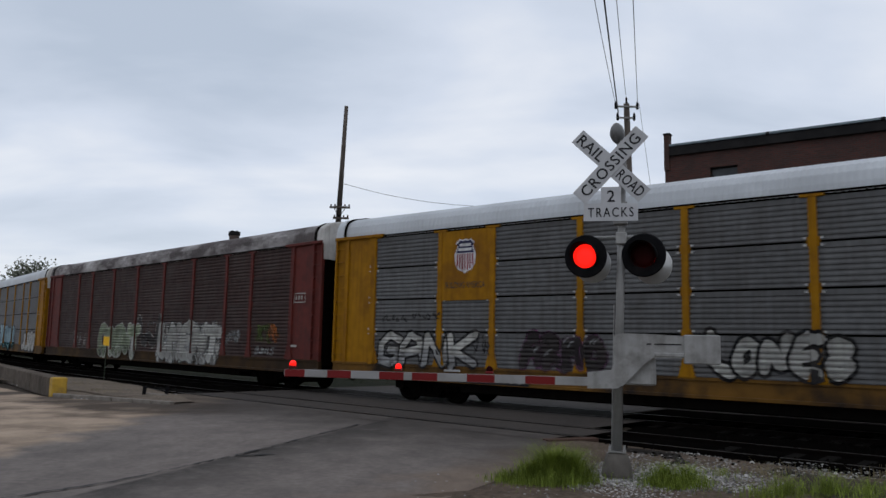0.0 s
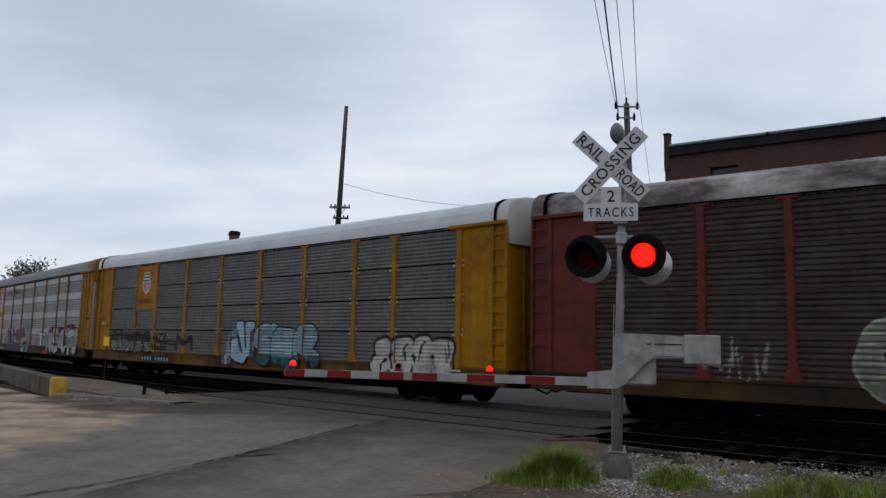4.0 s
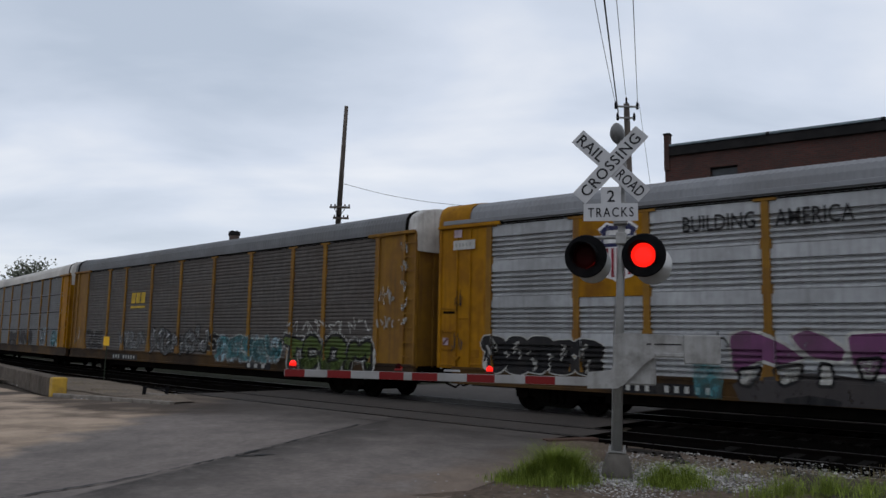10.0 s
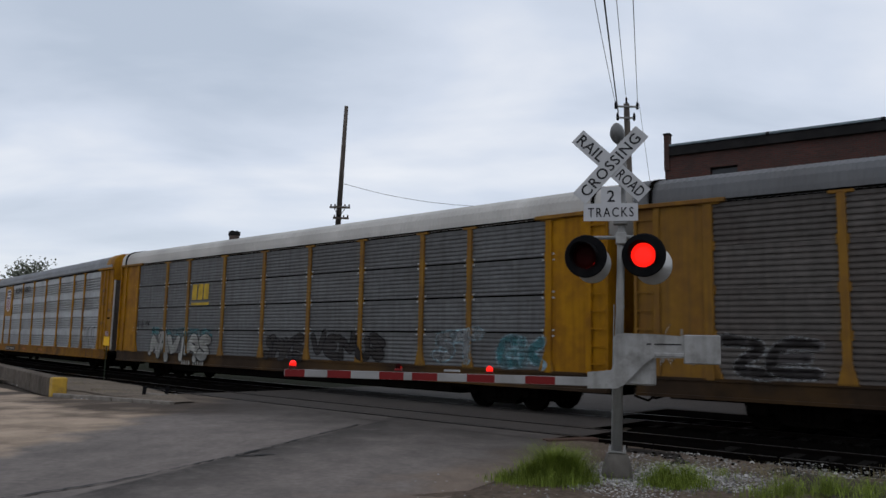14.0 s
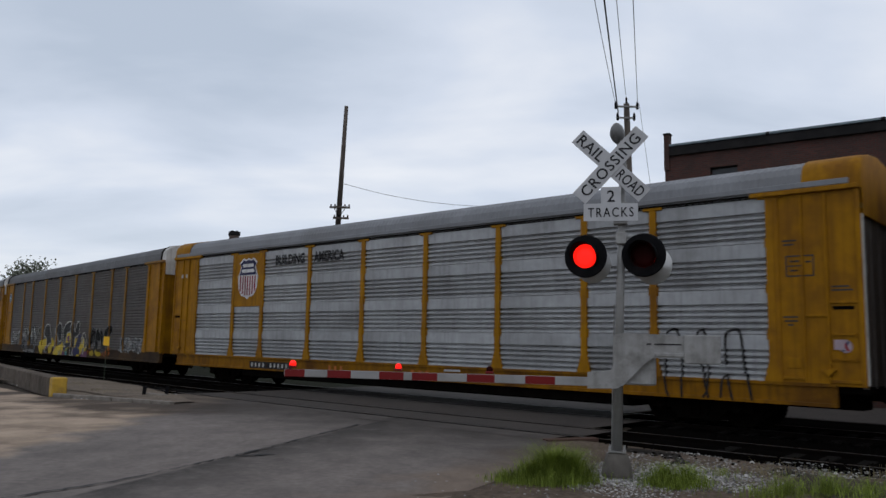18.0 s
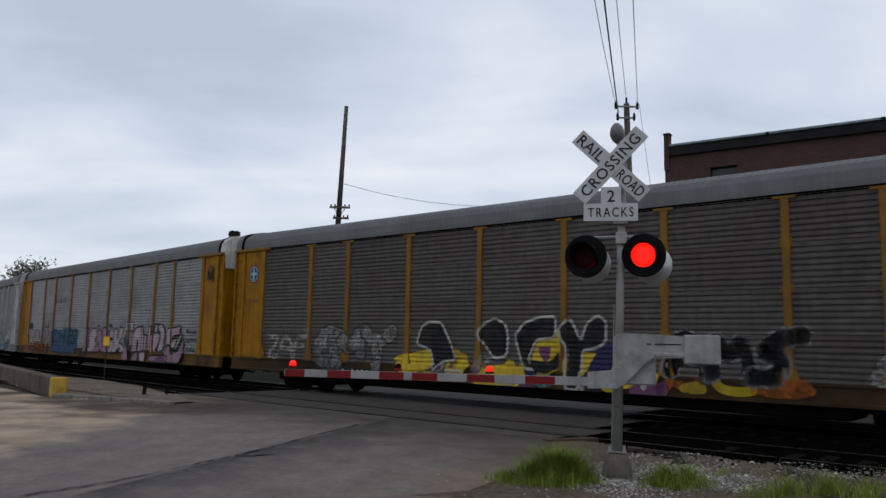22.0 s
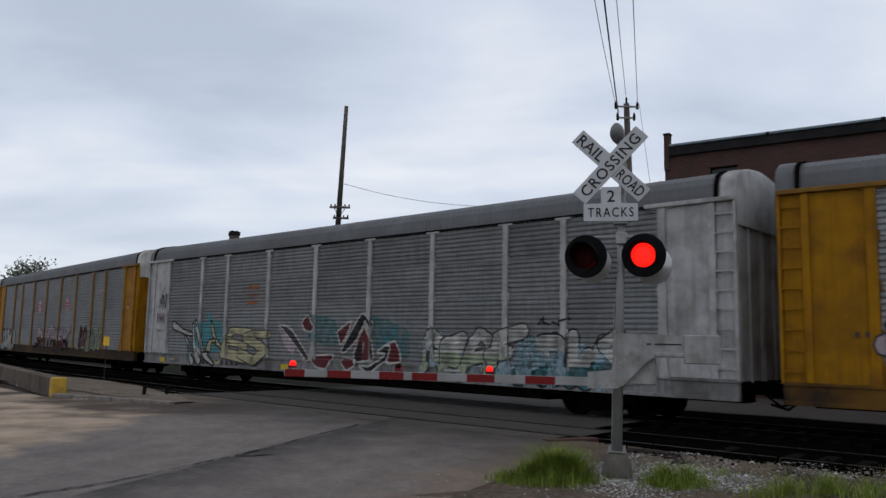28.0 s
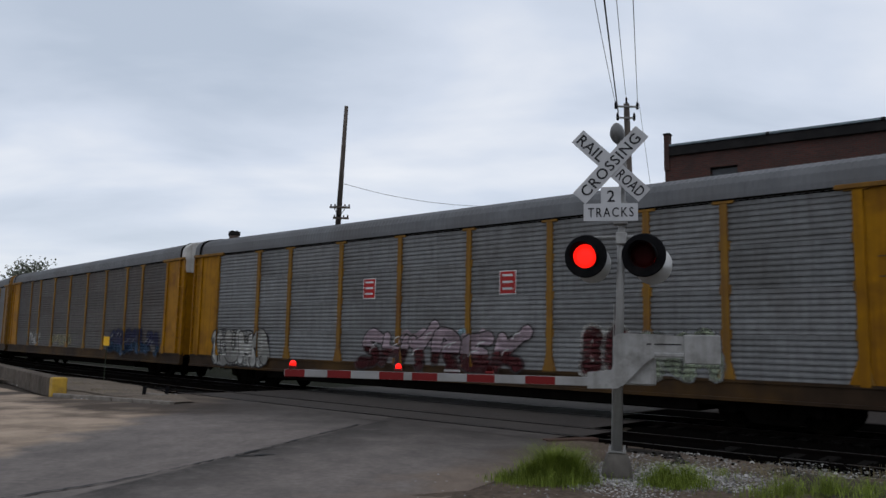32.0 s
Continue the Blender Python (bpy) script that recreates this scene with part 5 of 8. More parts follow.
scrawl(B, -1.0, 0.9, 1.1, 2.65, 4, "grey~", 13, .05)
scrawl(B, -9.4, -7.7, 1.0, 2.1, 9, "bone~", 14, .05)
graffiti(B, 7.3, 8.4, 1.5, 2.2, 1, ["grey~"], None, 15, weight=.3)
graffiti(B, 9.7, 10.8, 1.6, 2.3, 2, ["green~", "green~"], None, 16, weight=.34)
graffiti(B, 10.5, 11.1, 1.55, 2.35, 1, ["orange~"], None, 17, weight=.3)
tag(B, "BUNIS", 9.6, 11.0, 1.16, 1.46, "grey", None, 18, bold=.0, swing=.2)
for _z in (2.98, 3.28):
    flat_poly("stencil_frame", [(12.25, _z), (12.95, _z), (12.95, _z + .03), (12.25, _z + .03)], B, "bone", 0.05)
for _x in (12.25, 12.92):
    flat_poly("stencil_frame", [(_x, 3.01), (_x + .03, 3.01), (_x + .03, 3.28), (_x, 3.28)], B, "bone", 0.05)
bars(B, 12.35, 12.85, 3.08, 3.22, 3, "bone", 0.05)
bars(B, 12.15, 13.0, 1.48, 1.56, 1, "bone", 0.055)
# the dark wagon with the shield
shield(C, -8.18, 4.12, 0.98, 0.84)
words(C, "BUILDING AMERICA", -8.95, -7.45, 3.22, 3.42, "char", lift=0.040)
shape(C, [(-1.03, 1.17), (-0.54, 1.98), (-0.04, 2.22), (-0.02, 1.15), (-0.39, 0.78), (-0.92, 0.75)], "sky~", None)
shape(C, [(-0.08, 2.39), (0.43, 2.41), (0.59, 1.64), (0.52, 2.37), (1.23, 2.39), (1.24, 2.12), (0.94, 1.98), (0.99, 1.2), (0.67, 0.78), (-0.03, 0.87), (-0.47, 1.12), (-0.45, 1.71), (-0.09, 1.77), (0.1, 1.85), (-0.17, 2.22)], "sky", "black")
shape(C, [(0.41, 2.37), (0.52, 2.37), (0.71, 1.41), (0.6, 1.29)], "navy", None)
shape(C, [(-0.02, 1.83), (0.14, 1.85), (0.44, 1.23), (0.33, 1.2), (0.11, 1.42)], "navy", None)
tag(C, "GER", 1.1, 5.3, 0.72, 2.3, "sky", "black", 20, rim=.06, bold=.10, swing=.06, lap=.2, low="teal~", split=.25, lift=.014)
tag(C, "GTYGA", -11.9, -7.6, 1.05, 2.0, "char", "bone~", 22, rim=.04, bold=.09, lap=.25, low="moss~", halo="char")
tag(C, "SHM", -7.4, -3.6, 1.1, 1.9, "char", "moss~", 24, rim=.04, bold=.06, lap=.25)
scrawl(C, -7.6, -5.6, 1.6, 1.95, 6, "rose", 25, .04)
graffiti(C, -11.9, -7.0, 0.95, 1.15, 6, ["maroon~"], None, 26, weight=.4)
bubbles(C, 8.3, 11.9, 0.75, 1.9, 4, "bone", "black", 23, rim=.10)
flat_poly("notice", [(-12.93, 2.22), (-12.35, 2.22), (-12.35, 2.45), (-12.93, 2.45)], C, "char", 0.044, "small yellow notice with a dark border")
flat_poly("notice_face", [(-12.90, 2.25), (-12.38, 2.25), (-12.38, 2.42), (-12.90, 2.42)], C, "gold", 0.046, "yellow notice face")
bars(C, -12.82, -12.47, 2.59, 2.65, 4, "char", 0.046)
bars(C, -8.1, -5.4, 0.72, 0.87, 10, "bone", back="black")
# the silver wagon with white letters
shield(D, -7.95, 3.98, 1.50, 1.28)
words(D, "BUILDING", -6.26, -4.55, 4.33, 4.70, "black", bold=0.010, lift=0.014)
words(D, "AMERICA", -4.12, -2.49, 4.33, 4.70, "black", bold=0.010, lift=0.014)
bubbles(D, -12.1, -8.5, 1.0, 1.95, 5, "black", "bone", 32, rim=.03, inner="bone", slits=2)
scrawl(D, -0.1, 1.1, 1.75, 2.45, 8, "black", 33, .045)
scrawl(D, -5.9, -5.2, 1.75, 2.1, 5, "black", 37, .03)
tag(D, "RENOTS", 5.75, 12.1, 0.66, 2.12, "white", "black", 36, rim=.06, bold=.03, swing=.05, lap=.05, lift=.020, glint="navy")
words(D, "LIFE", 2.65, 3.25, 1.62, 1.85, "black", lift=0.012)
words(D, "DOES", 2.5, 3.4, 1.28, 1.52, "black", lift=0.012)
words(D, "LAST!", 2.55, 3.5, 0.98, 1.24, "black", lift=0.012)
shape(D, [(-6.1, 1.41), (-5.74, 1.54), (-5.33, 1.28), (-5.37, 0.59), (-5.98, 0.64)], "teal~", None)
shape(D, [(0.58, 1.32), (1.12, 1.37), (1.19, 0.66), (0.25, 0.6), (0.44, 1)], "teal", None)
shape(D, [(-5.17, 1.05), (-3.38, 1.3), (-2.18, 1.16), (-0.91, 1.01), (0.4, 1.06), (0.25, 0.64), (-4.87, 0.43)], "char", None)
shape(D, [(-5.24, 2.01), (-4.87, 2.17), (-4.38, 2.04), (-3.95, 1.84), (-3.54, 1.55), (-4.11, 1.37), (-4.49, 1.49), (-5.15, 1.13)], "purple", "bone")
shape(D, [(-3.89, 2.02), (-3.55, 2.19), (-3.16, 2.05), (-2.75, 1.77), (-2.85, 1.48), (-3.47, 1.55), (-3.76, 1.8)], "purple", "bone")
shape(D, [(-2.77, 2.08), (-1.99, 2.14), (-1.52, 1.87), (-1.53, 1.32), (-2.51, 1.22), (-2.7, 1.5)], "purple", "bone")
shape(D, [(-1.35, 2.01), (-1.05, 2.18), (-0.59, 2.2), (-0.02, 2.02), (-0.09, 1.5), (-1.21, 1.47)], "purple", "bone")
shape(D, [(-5.03, 1.29), (-4.47, 1.38), (-4.73, 0.93), (-4.97, 0.97)], "bone~", "black")
shape(D, [(-4.25, 1.35), (-3.63, 1.44), (-3.7, 1.11), (-4.06, 0.96)], "bone~", "black")
shape(D, [(-2.6, 1.57), (-2.09, 1.62), (-2.28, 1.16), (-2.47, 1.15)], "bone~", "black")
shape(D, [(-3.29, 1.48), (-3.07, 1.45), (-3.01, 1.02), (-3.34, 1.01)], "bone", "black")
shape(D, [(-0.79, 1.21), (-0.31, 1.33), (0.58, 1.32), (0.19, 0.96), (-0.38, 1.06), (-0.61, 0.69)], "black", "bone")
shape(D, [(-0.53, 0.92), (-0.09, 1.01), (0.22, 0.8), (0.04, 0.61), (-0.5, 0.6)], "bone", "black")
shape(D, [(-4.06, 0.73), (-3.47, 0.83), (-2.85, 0.75), (-2.94, 0.53), (-3.92, 0.48)], "black", None)
shape(D, [(5.76, 2.02), (6.55, 2.23), (7.38, 2.07), (8.18, 2.2), (8.76, 2.08), (9.16, 2.2), (9.15, 1.93), (5.75, 1.8)], "maroon", None)
shape(D, [(5.23, 0.88), (5.99, 1.04), (5.94, 0.6), (5.23, 0.55)], "red", None)
shape(D, [(10.37, 2.09), (10.59, 2.38), (11.01, 2.24), (11.29, 2.17), (11.29, 2.03), (10.37, 2.02)], "maroon", None)
shape(D, [(9, 2.16), (9.94, 2.3), (10.38, 2.31), (10.72, 2.13), (9.93, 2.09)], "char", None)
shape(D, [(3.7, 1.95), (4.21, 1.87), (5.11, 1.82), (5.08, 1.63), (4.62, 1.59), (4.92, 1.35), (4.81, 1.06), (3.72, 1.03), (3.87, 1.45)], "white", "black")
shape(D, [(10.85, 1.74), (11.09, 1.78), (11.25, 1.67), (11.05, 1.6)], "blue", None)
flat_poly("notice", [(-13.28, 4.32), (-12.48, 4.32), (-12.48, 4.58), (-13.28, 4.58)], D, "bone", 0.05, "white notice plate")
bars(D, -13.2, -12.56, 4.40, 4.50, 5, "grey", 0.053)
flat_poly("notice", [(-13.25, 4.66), (-12.97, 4.66), (-12.97, 4.88), (-13.25, 4.88)], D, "rose", 0.05, "small pale notice")
scrawl(D, -13.2, -12.9, 2.5, 3.3, 4, "black", 39, .025)
scrawl(D, -13.3, -12.85, 1.45, 2.0, 4, "char", 28, .025)
for _x, _z in ((-13.52, 1.77), (13.35, 1.85)):
    flat_poly("sticker", [(_x - .1, _z - .1), (_x + .1, _z - .1), (_x + .1, _z + .1), (_x - .1, _z + .1)], D, "rose", 0.05, "small red and white sticker")
    flat_poly("sticker_stroke", [(_x - .1, _z - .06), (_x - .06, _z - .1), (_x + .1, _z + .06), (_x + .06, _z + .1)], D, "maroon", 0.053)
bars(D, -8.0, -5.5, 0.72, 0.87, 10, "bone", back="black")
# the brown-grey wagon
block_emblem(E, -6.5, -4.9, 3.02, 3.72, "gold")
bubbles(E, 2.0, 6.7, 0.9, 1.85, 6, "sky~", "grey~", 41, inner="char", slits=3)
tag(E, "AESEW", 2.0, 6.7, 0.9, 1.85, "teal~", "bone~", 40, rim=.05, bold=.06, lap=.3, swing=.15)
tag(E, "TDBM", 6.8, 11.9, 0.72, 1.9, "green", "black", 42, rim=.10, bold=.05, lap=.1, low="green~", halo="bone~", swing=.14)
scrawl(E, 7.0, 11.7, 1.95, 2.45, 12, "bone", 43, .05)
tag(E, "ZE", -11.8, -9.7, 1.1, 2.0, "char", "grey~", 44, rim=.05, bold=.02)
tag(E, "HELP", -7.7, -4.7, 1.15, 2.0, "grey~", "grey~", 45, rim=.05, bold=.10, lap=.3)
tag(E, "KBMOW", -4.1, 1.3, 1.0, 2.1, "grey~", "black~", 46, rim=.06, bold=.05, lap=.15, swing=.12, glint="white")
tag(E, "S", 1.3, 2.0, 1.2, 1.95, "black", "bone", 47, rim=.03, bold=.03)
scrawl(E, -13.3, -12.3, 1.2, 2.4, 6, "bone~", 48, .04)
scrawl(E, 12.1, 12.95, 2.05, 2.5, 5, "bone", 49, .05)
scrawl(E, 12.2, 12.9, 2.8, 3.4, 5, "bone~", 50, .07)
for _k in range(5):
    scrawl(E, 13.18, 13.5, 2.1 + .55 * _k, 2.5 + .55 * _k, 3, "bone~", 51 + _k, .06)
bars(E, 4.5, 6.0, 0.70, 0.84, 3, "bone", back="black")
bars(E, -8.0, -5.4, 0.72, 0.87, 9, "bone", back="black")
# the wagon with the off-white roof
block_emblem(F, -6.91, -5.45, 3.04, 3.89, "gold")
tag(F, "NAVIAS", -10.4, -5.17, 0.78, 1.95, "bone", "black", 56, rim=.05, bold=.08, swing=.18, lap=.3)
graffiti(F, -10.4, -5.0, 1.7, 2.2, 5, ["teal~"], None, 57, cloud="teal~", weight=.2)
tag(F, "SMKE", -1.2, 1.3, 1.0, 1.95, "char", "black", 52, rim=.04, bold=.02, swing=.2)
tag(F, "VENUS", 1.7, 5.6, 1.1, 1.98, "char", "black", 53, rim=.04, bold=.02, swing=.2)
tag(F, "ST", 7.7, 9.6, 1.15, 2.1, "grey~", "sky~", 54, rim=.05, bold=.06)
tag(F, "EK", 10.2, 11.9, 1.1, 1.95, "teal~", "sky~", 55, rim=.05, bold=.06)
scrawl(F, -11.9, -10.5, 2.1, 2.5, 5, "char", 58, .05)
bars(F, -7.31, -5.43, 0.64, 0.80, 10, "bone", 0.069)
# the clean silver wagon
shield(G, -8.17, 3.95, 1.55, 1.36)
words(G, "BUILDING", -6.42, -4.66, 4.36, 4.73, "black", bold=0.035, lift=0.014)
words(G, "AMERICA", -4.12, -2.45, 4.36, 4.73, "black", bold=0.035, lift=0.014)
bars(G, -13.2, -12.5, 4.15, 4.3, 2, "bone", 0.055)
for _line in ([(10.93, 1.4), (10.92, 1.94), (10.97, 2.1), (11.18, 2.15), (11.29, 2.08), (11.33, 1.63), (11.35, 1.28), (11.46, 1.05), (11.52, 0.69)], [(9.45, 1.5), (9.47, 0.85), (9.55, 0.66)], [(9.87, 1.5), (9.89, 0.66)],
              [(10.3, 1.6), (10.45, 1.01), (10.53, 0.69)], [(10.51, 1.5), (10.53, 0.85), (10.41, 0.68)], [(10.82, 0.71), (10.86, 1.13), (10.98, 1.18), (11.08, 0.67)],
              [(9.5, 2.05), (9.62, 2.16), (9.8, 2.12), (9.86, 1.6)], [(10.2, 1.6), (10.25, 2.1), (10.45, 2.15), (10.5, 1.7)]):
    stroke_line(G, _line, "black", 0.055)
round_emblem(G, 13.46, 1.82)
for _p in ([(12.31, 3.66), (12.90, 3.66), (12.90, 3.63), (12.31, 3.63)], [(12.31, 3.25), (12.90, 3.25), (12.90, 3.22), (12.31, 3.22)], [(12.31, 3.25), (12.34, 3.25), (12.34, 3.63), (12.31, 3.63)], [(12.87, 3.25), (12.90, 3.25), (12.90, 3.63), (12.87, 3.63)], [(12.34, 3.43), (12.63, 3.43), (12.63, 3.455), (12.34, 3.455)]):
    flat_poly("stencil_frame", _p, G, "char", 0.006)
for _x, _z, _w in ((12.40, 3.52, .2), (12.72, 3.50, .12), (12.40, 3.33, .18), (12.25, 3.95, .3), (12.27, 3.87, .22), (12.22, 2.38, .32), (12.25, 2.30, .28), (12.32, 2.22, .12), (13.22, 2.98, .35), (13.22, 2.91, .42)):
    flat_poly("stencil_mark", [(_x, _z), (_x + _w, _z), (_x + _w, _z + .035), (_x, _z + .035)], G, "char", 0.006)
bars(G, -7.6, -5.2, 0.74, 0.88, 10, "bone", back="black")
for _x in (-3.0, 1.0):
    bars(G, _x, _x + .9, 0.78, 0.92, 3, "orange", 0.068)
flat_poly("sticker", [(13.25, 1.75), (13.45, 1.75), (13.45, 1.95), (13.25, 1.95)], G, "rose", 0.05, "small red and white sticker")
# the grimy wagon with black and yellow
for _r, _c, _l in ((1.0, "navy", 0.010), (0.84, "bone", 0.013), (0.74, "blue", 0.016)):
    flat_poly("emblem_disc", [(-12.62 + .30 * _r * math.cos(a * math.pi / 12), 4.08 + .34 * _r * math.sin(a * math.pi / 12)) for a in range(24)], H, _c, _l, "round blue emblem with a pale ring")
flat_poly("emblem_cross", [(-12.66, 3.87), (-12.58, 3.87), (-12.58, 4.29), (-12.66, 4.29)], H, "sky", 0.019, "pale upright bar of the emblem's cross")
flat_poly("emblem_cross", [(-12.80, 4.04), (-12.44, 4.04), (-12.44, 4.13), (-12.80, 4.13)], H, "sky", 0.022, "pale level bar of the emblem's cross")
graffiti(H, -4.7, 4.2, 0.66, 1.45, 9, ["yellow", "yellow", "navy", "bone~", "yellow", "purple"], None, 76, weight=.42, rounded=False)
LAYER[H.name] = 24
shape(H, [(-4.89, 1.29), (-3.76, 1.47), (-3.31, 1.56), (-3.18, 0.99), (-3.85, 0.92), (-4.59, 0.93)], "yellow", None)
shape(H, [(-1.64, 0.68), (-1.17, 1.13), (-0.27, 1.23), (0.29, 1.06), (0, 0.6), (-1.17, 0.57)], "yellow", None)
shape(H, [(0.29, 1.06), (0.66, 1.9), (1.33, 2.22), (1.41, 1.54), (1.24, 1.04), (0.71, 1.08)], "yellow", None)
shape(H, [(1.55, 0.69), (1.44, 1.29), (1.64, 1.61), (2.55, 1.54), (2.24, 1.08), (1.93, 0.95), (1.73, 0.67)], "yellow", None)
shape(H, [(2.6, 1.1), (3.08, 1.58), (3.28, 1.79), (3.69, 1.6), (3.75, 1.15), (3.49, 0.8), (3.27, 0.73)], "yellow", None)
shape(H, [(0.65, 1.68), (1.06, 1.68), (1.02, 1.4), (0.88, 1.27), (0.68, 1.49)], "purple", None)
shape(H, [(2.12, 1.08), (2.56, 1.75), (3.09, 1.8), (3.1, 1.35), (2.77, 1.08), (3.17, 1.01), (3.27, 0.76), (2.1, 0.69)], "navy", None)
shape(H, [(-0.64, 0.89), (0.01, 0.95), (-0.07, 0.63), (-0.57, 0.6)], "bone~", None)
shape(H, [(0.5, 0.98), (1.23, 0.98), (1.16, 0.7), (0.7, 0.64)], "teal~", None)
shape(H, [(-3.9, 1.69), (-3.67, 2.21), (-3.36, 2.33), (-2.87, 2.3), (-2.53, 1.79), (-2.27, 1.27), (-2.87, 1.18), (-3.13, 0.92), (-3.27, 1.52)], "black", "bone")
shape(H, [(-1.47, 1.97), (-1.23, 2.28), (-0.84, 2.43), (-0.47, 2.25), (-0.37, 1.95), (-0.41, 1.42), (-0.86, 1.34)], "black", "bone")
shape(H, [(-0.15, 1.95), (0.18, 2.29), (0.67, 2.44), (1.21, 2.45), (1.19, 1.91), (0.59, 1.87), (0.3, 1.32), (0.71, 1.08), (0.16, 1.12)], "black", "bone")
shape(H, [(0.34, 1.35), (0.98, 1.28), (1.38, 1.6), (1.34, 1.17), (0.97, 1), (0.5, 1.07)], "black", None)
shape(H, [(1.34, 2.16), (1.66, 2.42), (1.99, 1.84), (2.16, 2.28), (2.47, 2.47), (2.73, 2.34), (2.73, 1.84), (2.47, 1.68), (2.04, 1.62), (2, 1.07), (1.92, 0.64), (1.53, 0.66), (1.59, 1.67), (1.39, 1.91)], "black", "bone")
shape(H, [(3.21, 1.44), (3.34, 1.81), (3.65, 1.87), (3.92, 1.62), (3.96, 1.11), (3.78, 0.71), (3.67, 1.2), (3.63, 1.55), (3.43, 1.62), (3.36, 1.25)], "black", "bone")
tag(H, "AMS", 4.3, 7.4, 0.9, 2.2, "black~", "grey~", 70, rim=.06, bold=.06, lap=.2, swing=.2)
graffiti(H, 4.2, 7.6, 0.7, 1.1, 3, ["yellow", "orange~"], None, 77, weight=.5)
tag(H, "ZAF", -11.7, -9.2, 1.05, 1.95, "bone~", None, 72, bold=-.02, swing=.1)
tag(H, "EMY", -8.9, -5.0, 0.85, 2.25, "bone~", "char", 73, rim=.06, bold=.10, lap=.3, low="grey~", swing=.18)
tag(H, "SORE", 8.8, 11.7, 1.0, 1.65, "grey~", "bone~", 74, rim=.05, bold=.08, lap=.3)
scrawl(H, -11.5, -9.0, 1.95, 2.25, 8, "grey~", 75, .04)
bars(H, -12.85, -12.2, 3.05, 3.15, 6, "char", 0.046)
bars(H, -8.0, -5.6, 0.68, 0.84, 10, "bone", back="black")
# the silver-grey wagon with pink
shape(I, [(-1.76, 2.08), (-1.03, 2.09), (-1.09, 1.51), (-1.28, 0.89), (-1.75, 0.87), (-1.67, 1.44)], "pink", "black", 0.035)
shape(I, [(-1.06, 1.79), (-0.77, 2.05), (0.04, 2.12), (0.06, 1.61), (-0.22, 1.5), (0.05, 1.37), (-0.08, 0.93), (-0.9, 0.9), (-1, 1.29)], "rose", "black", 0.035)
shape(I, [(0.05, 1.86), (0.36, 2.07), (0.68, 2), (0.88, 1.65), (0.89, 1.12), (0.63, 0.93), (-0.08, 0.9), (0.11, 1.37)], "pink", "black", 0.035)
shape(I, [(0.75, 2.12), (1.43, 2.16), (1.76, 1.93), (1.77, 1.59), (1.45, 1.4), (1.89, 1.16), (1.86, 0.92), (0.94, 0.94), (0.93, 1.55)], "pink", "black", 0.035)
shape(I, [(1.89, 1.93), (2.12, 2.19), (2.43, 2.04), (2.45, 1.68), (2.24, 1.6), (1.92, 1.62)], "rose", "black", 0.035)
shape(I, [(1.9, 1.54), (2.43, 1.55), (2.52, 1.23), (2.43, 0.92), (1.97, 0.93)], "rose", "black", 0.035)
shape(I, [(2.45, 2.06), (2.95, 2.09), (2.94, 1.61), (3.13, 1.74), (3.19, 2.14), (3.68, 2.14), (3.66, 1.73), (3.13, 1.39), (3.56, 1.39), (4.17, 1.03), (3.86, 0.97), (3.07, 0.97), (2.46, 0.92)], "rose", "black", 0.035)
shape(I, [(4.87, 1.72), (5.08, 2.03), (5.61, 2.2), (5.95, 2.11), (6.17, 2.06), (6.2, 1.11), (5.55, 1.04), (4.85, 1.01)], "rose", "black", 0.035)
shape(I, [(-0.25, 1.61), (0.04, 1.61), (-0.1, 1.52)], "black", None, 0.03)
shape(I, [(0.34, 1.38), (0.5, 1.49), (0.51, 1.17), (0.39, 1.14)], "black", None, 0.03)
shape(I, [(1.23, 1.71), (1.4, 1.72), (1.37, 1.45), (1.27, 1.29)], "black", None, 0.03)
shape(I, [(3.02, 1.14), (3.34, 1.23), (3.57, 0.99), (3.07, 0.97)], "black", None, 0.03)
shape(I, [(5.39, 1.31), (5.44, 1.57), (5.58, 1.63), (5.67, 1.41), (5.52, 1.04), (5.41, 1.13)], "black", None, 0.03)
shape(I, [(3.78, 1.85), (4.14, 1.76), (4.51, 1.38), (4.42, 1.23), (3.98, 1.25), (3.79, 1.51)], "blue", None, 0.03)
shape(I, [(3.78, 1.87), (4.04, 1.9), (3.85, 1.68), (3.66, 1.65)], "rose", None, 0.03)
shape(I, [(1.65, 2.24), (2.01, 2.35), (2.3, 2.22), (1.87, 2.14)], "navy", None, 0.03)
shape(I, [(0.2, 2.27), (0.51, 2.3), (0.44, 2.16), (0.16, 2.16)], "navy", None, 0.03)
shape(I, [(5.89, 2.21), (6.14, 2.19), (6.15, 1.83), (6.27, 1.77), (6.23, 1.09), (5.94, 1.08), (6, 1.75)], "rose", "black")
shape(I, [(6.29, 1.79), (6.59, 1.82), (6.58, 1.12), (6.27, 1.09)], "rose", "black")
shape(I, [(6.75, 2.17), (7.19, 2.19), (7.17, 1.83), (7.08, 1.77), (7.06, 1.13), (6.73, 1.11)], "rose", "black")
shape(I, [(3.92, 0.82), (4.31, 1.26), (4.58, 0.98), (4.66, 0.66), (4.01, 0.66)], "pink", None)
shape(I, [(5.21, 0.92), (5.94, 1.02), (5.76, 0.66), (5.2, 0.66)], "pink", None)
shape(I, [(6.02, 1), (6.67, 1.03), (6.66, 0.66), (6.11, 0.66)], "rose", None)
shape(I, [(5.79, 0.99), (5.98, 0.98), (6.09, 0.66), (5.93, 0.66)], "black", None)
shape(I, [(4.63, 1.33), (4.82, 1.33), (4.79, 1.07), (4.63, 1.06)], "black", None)
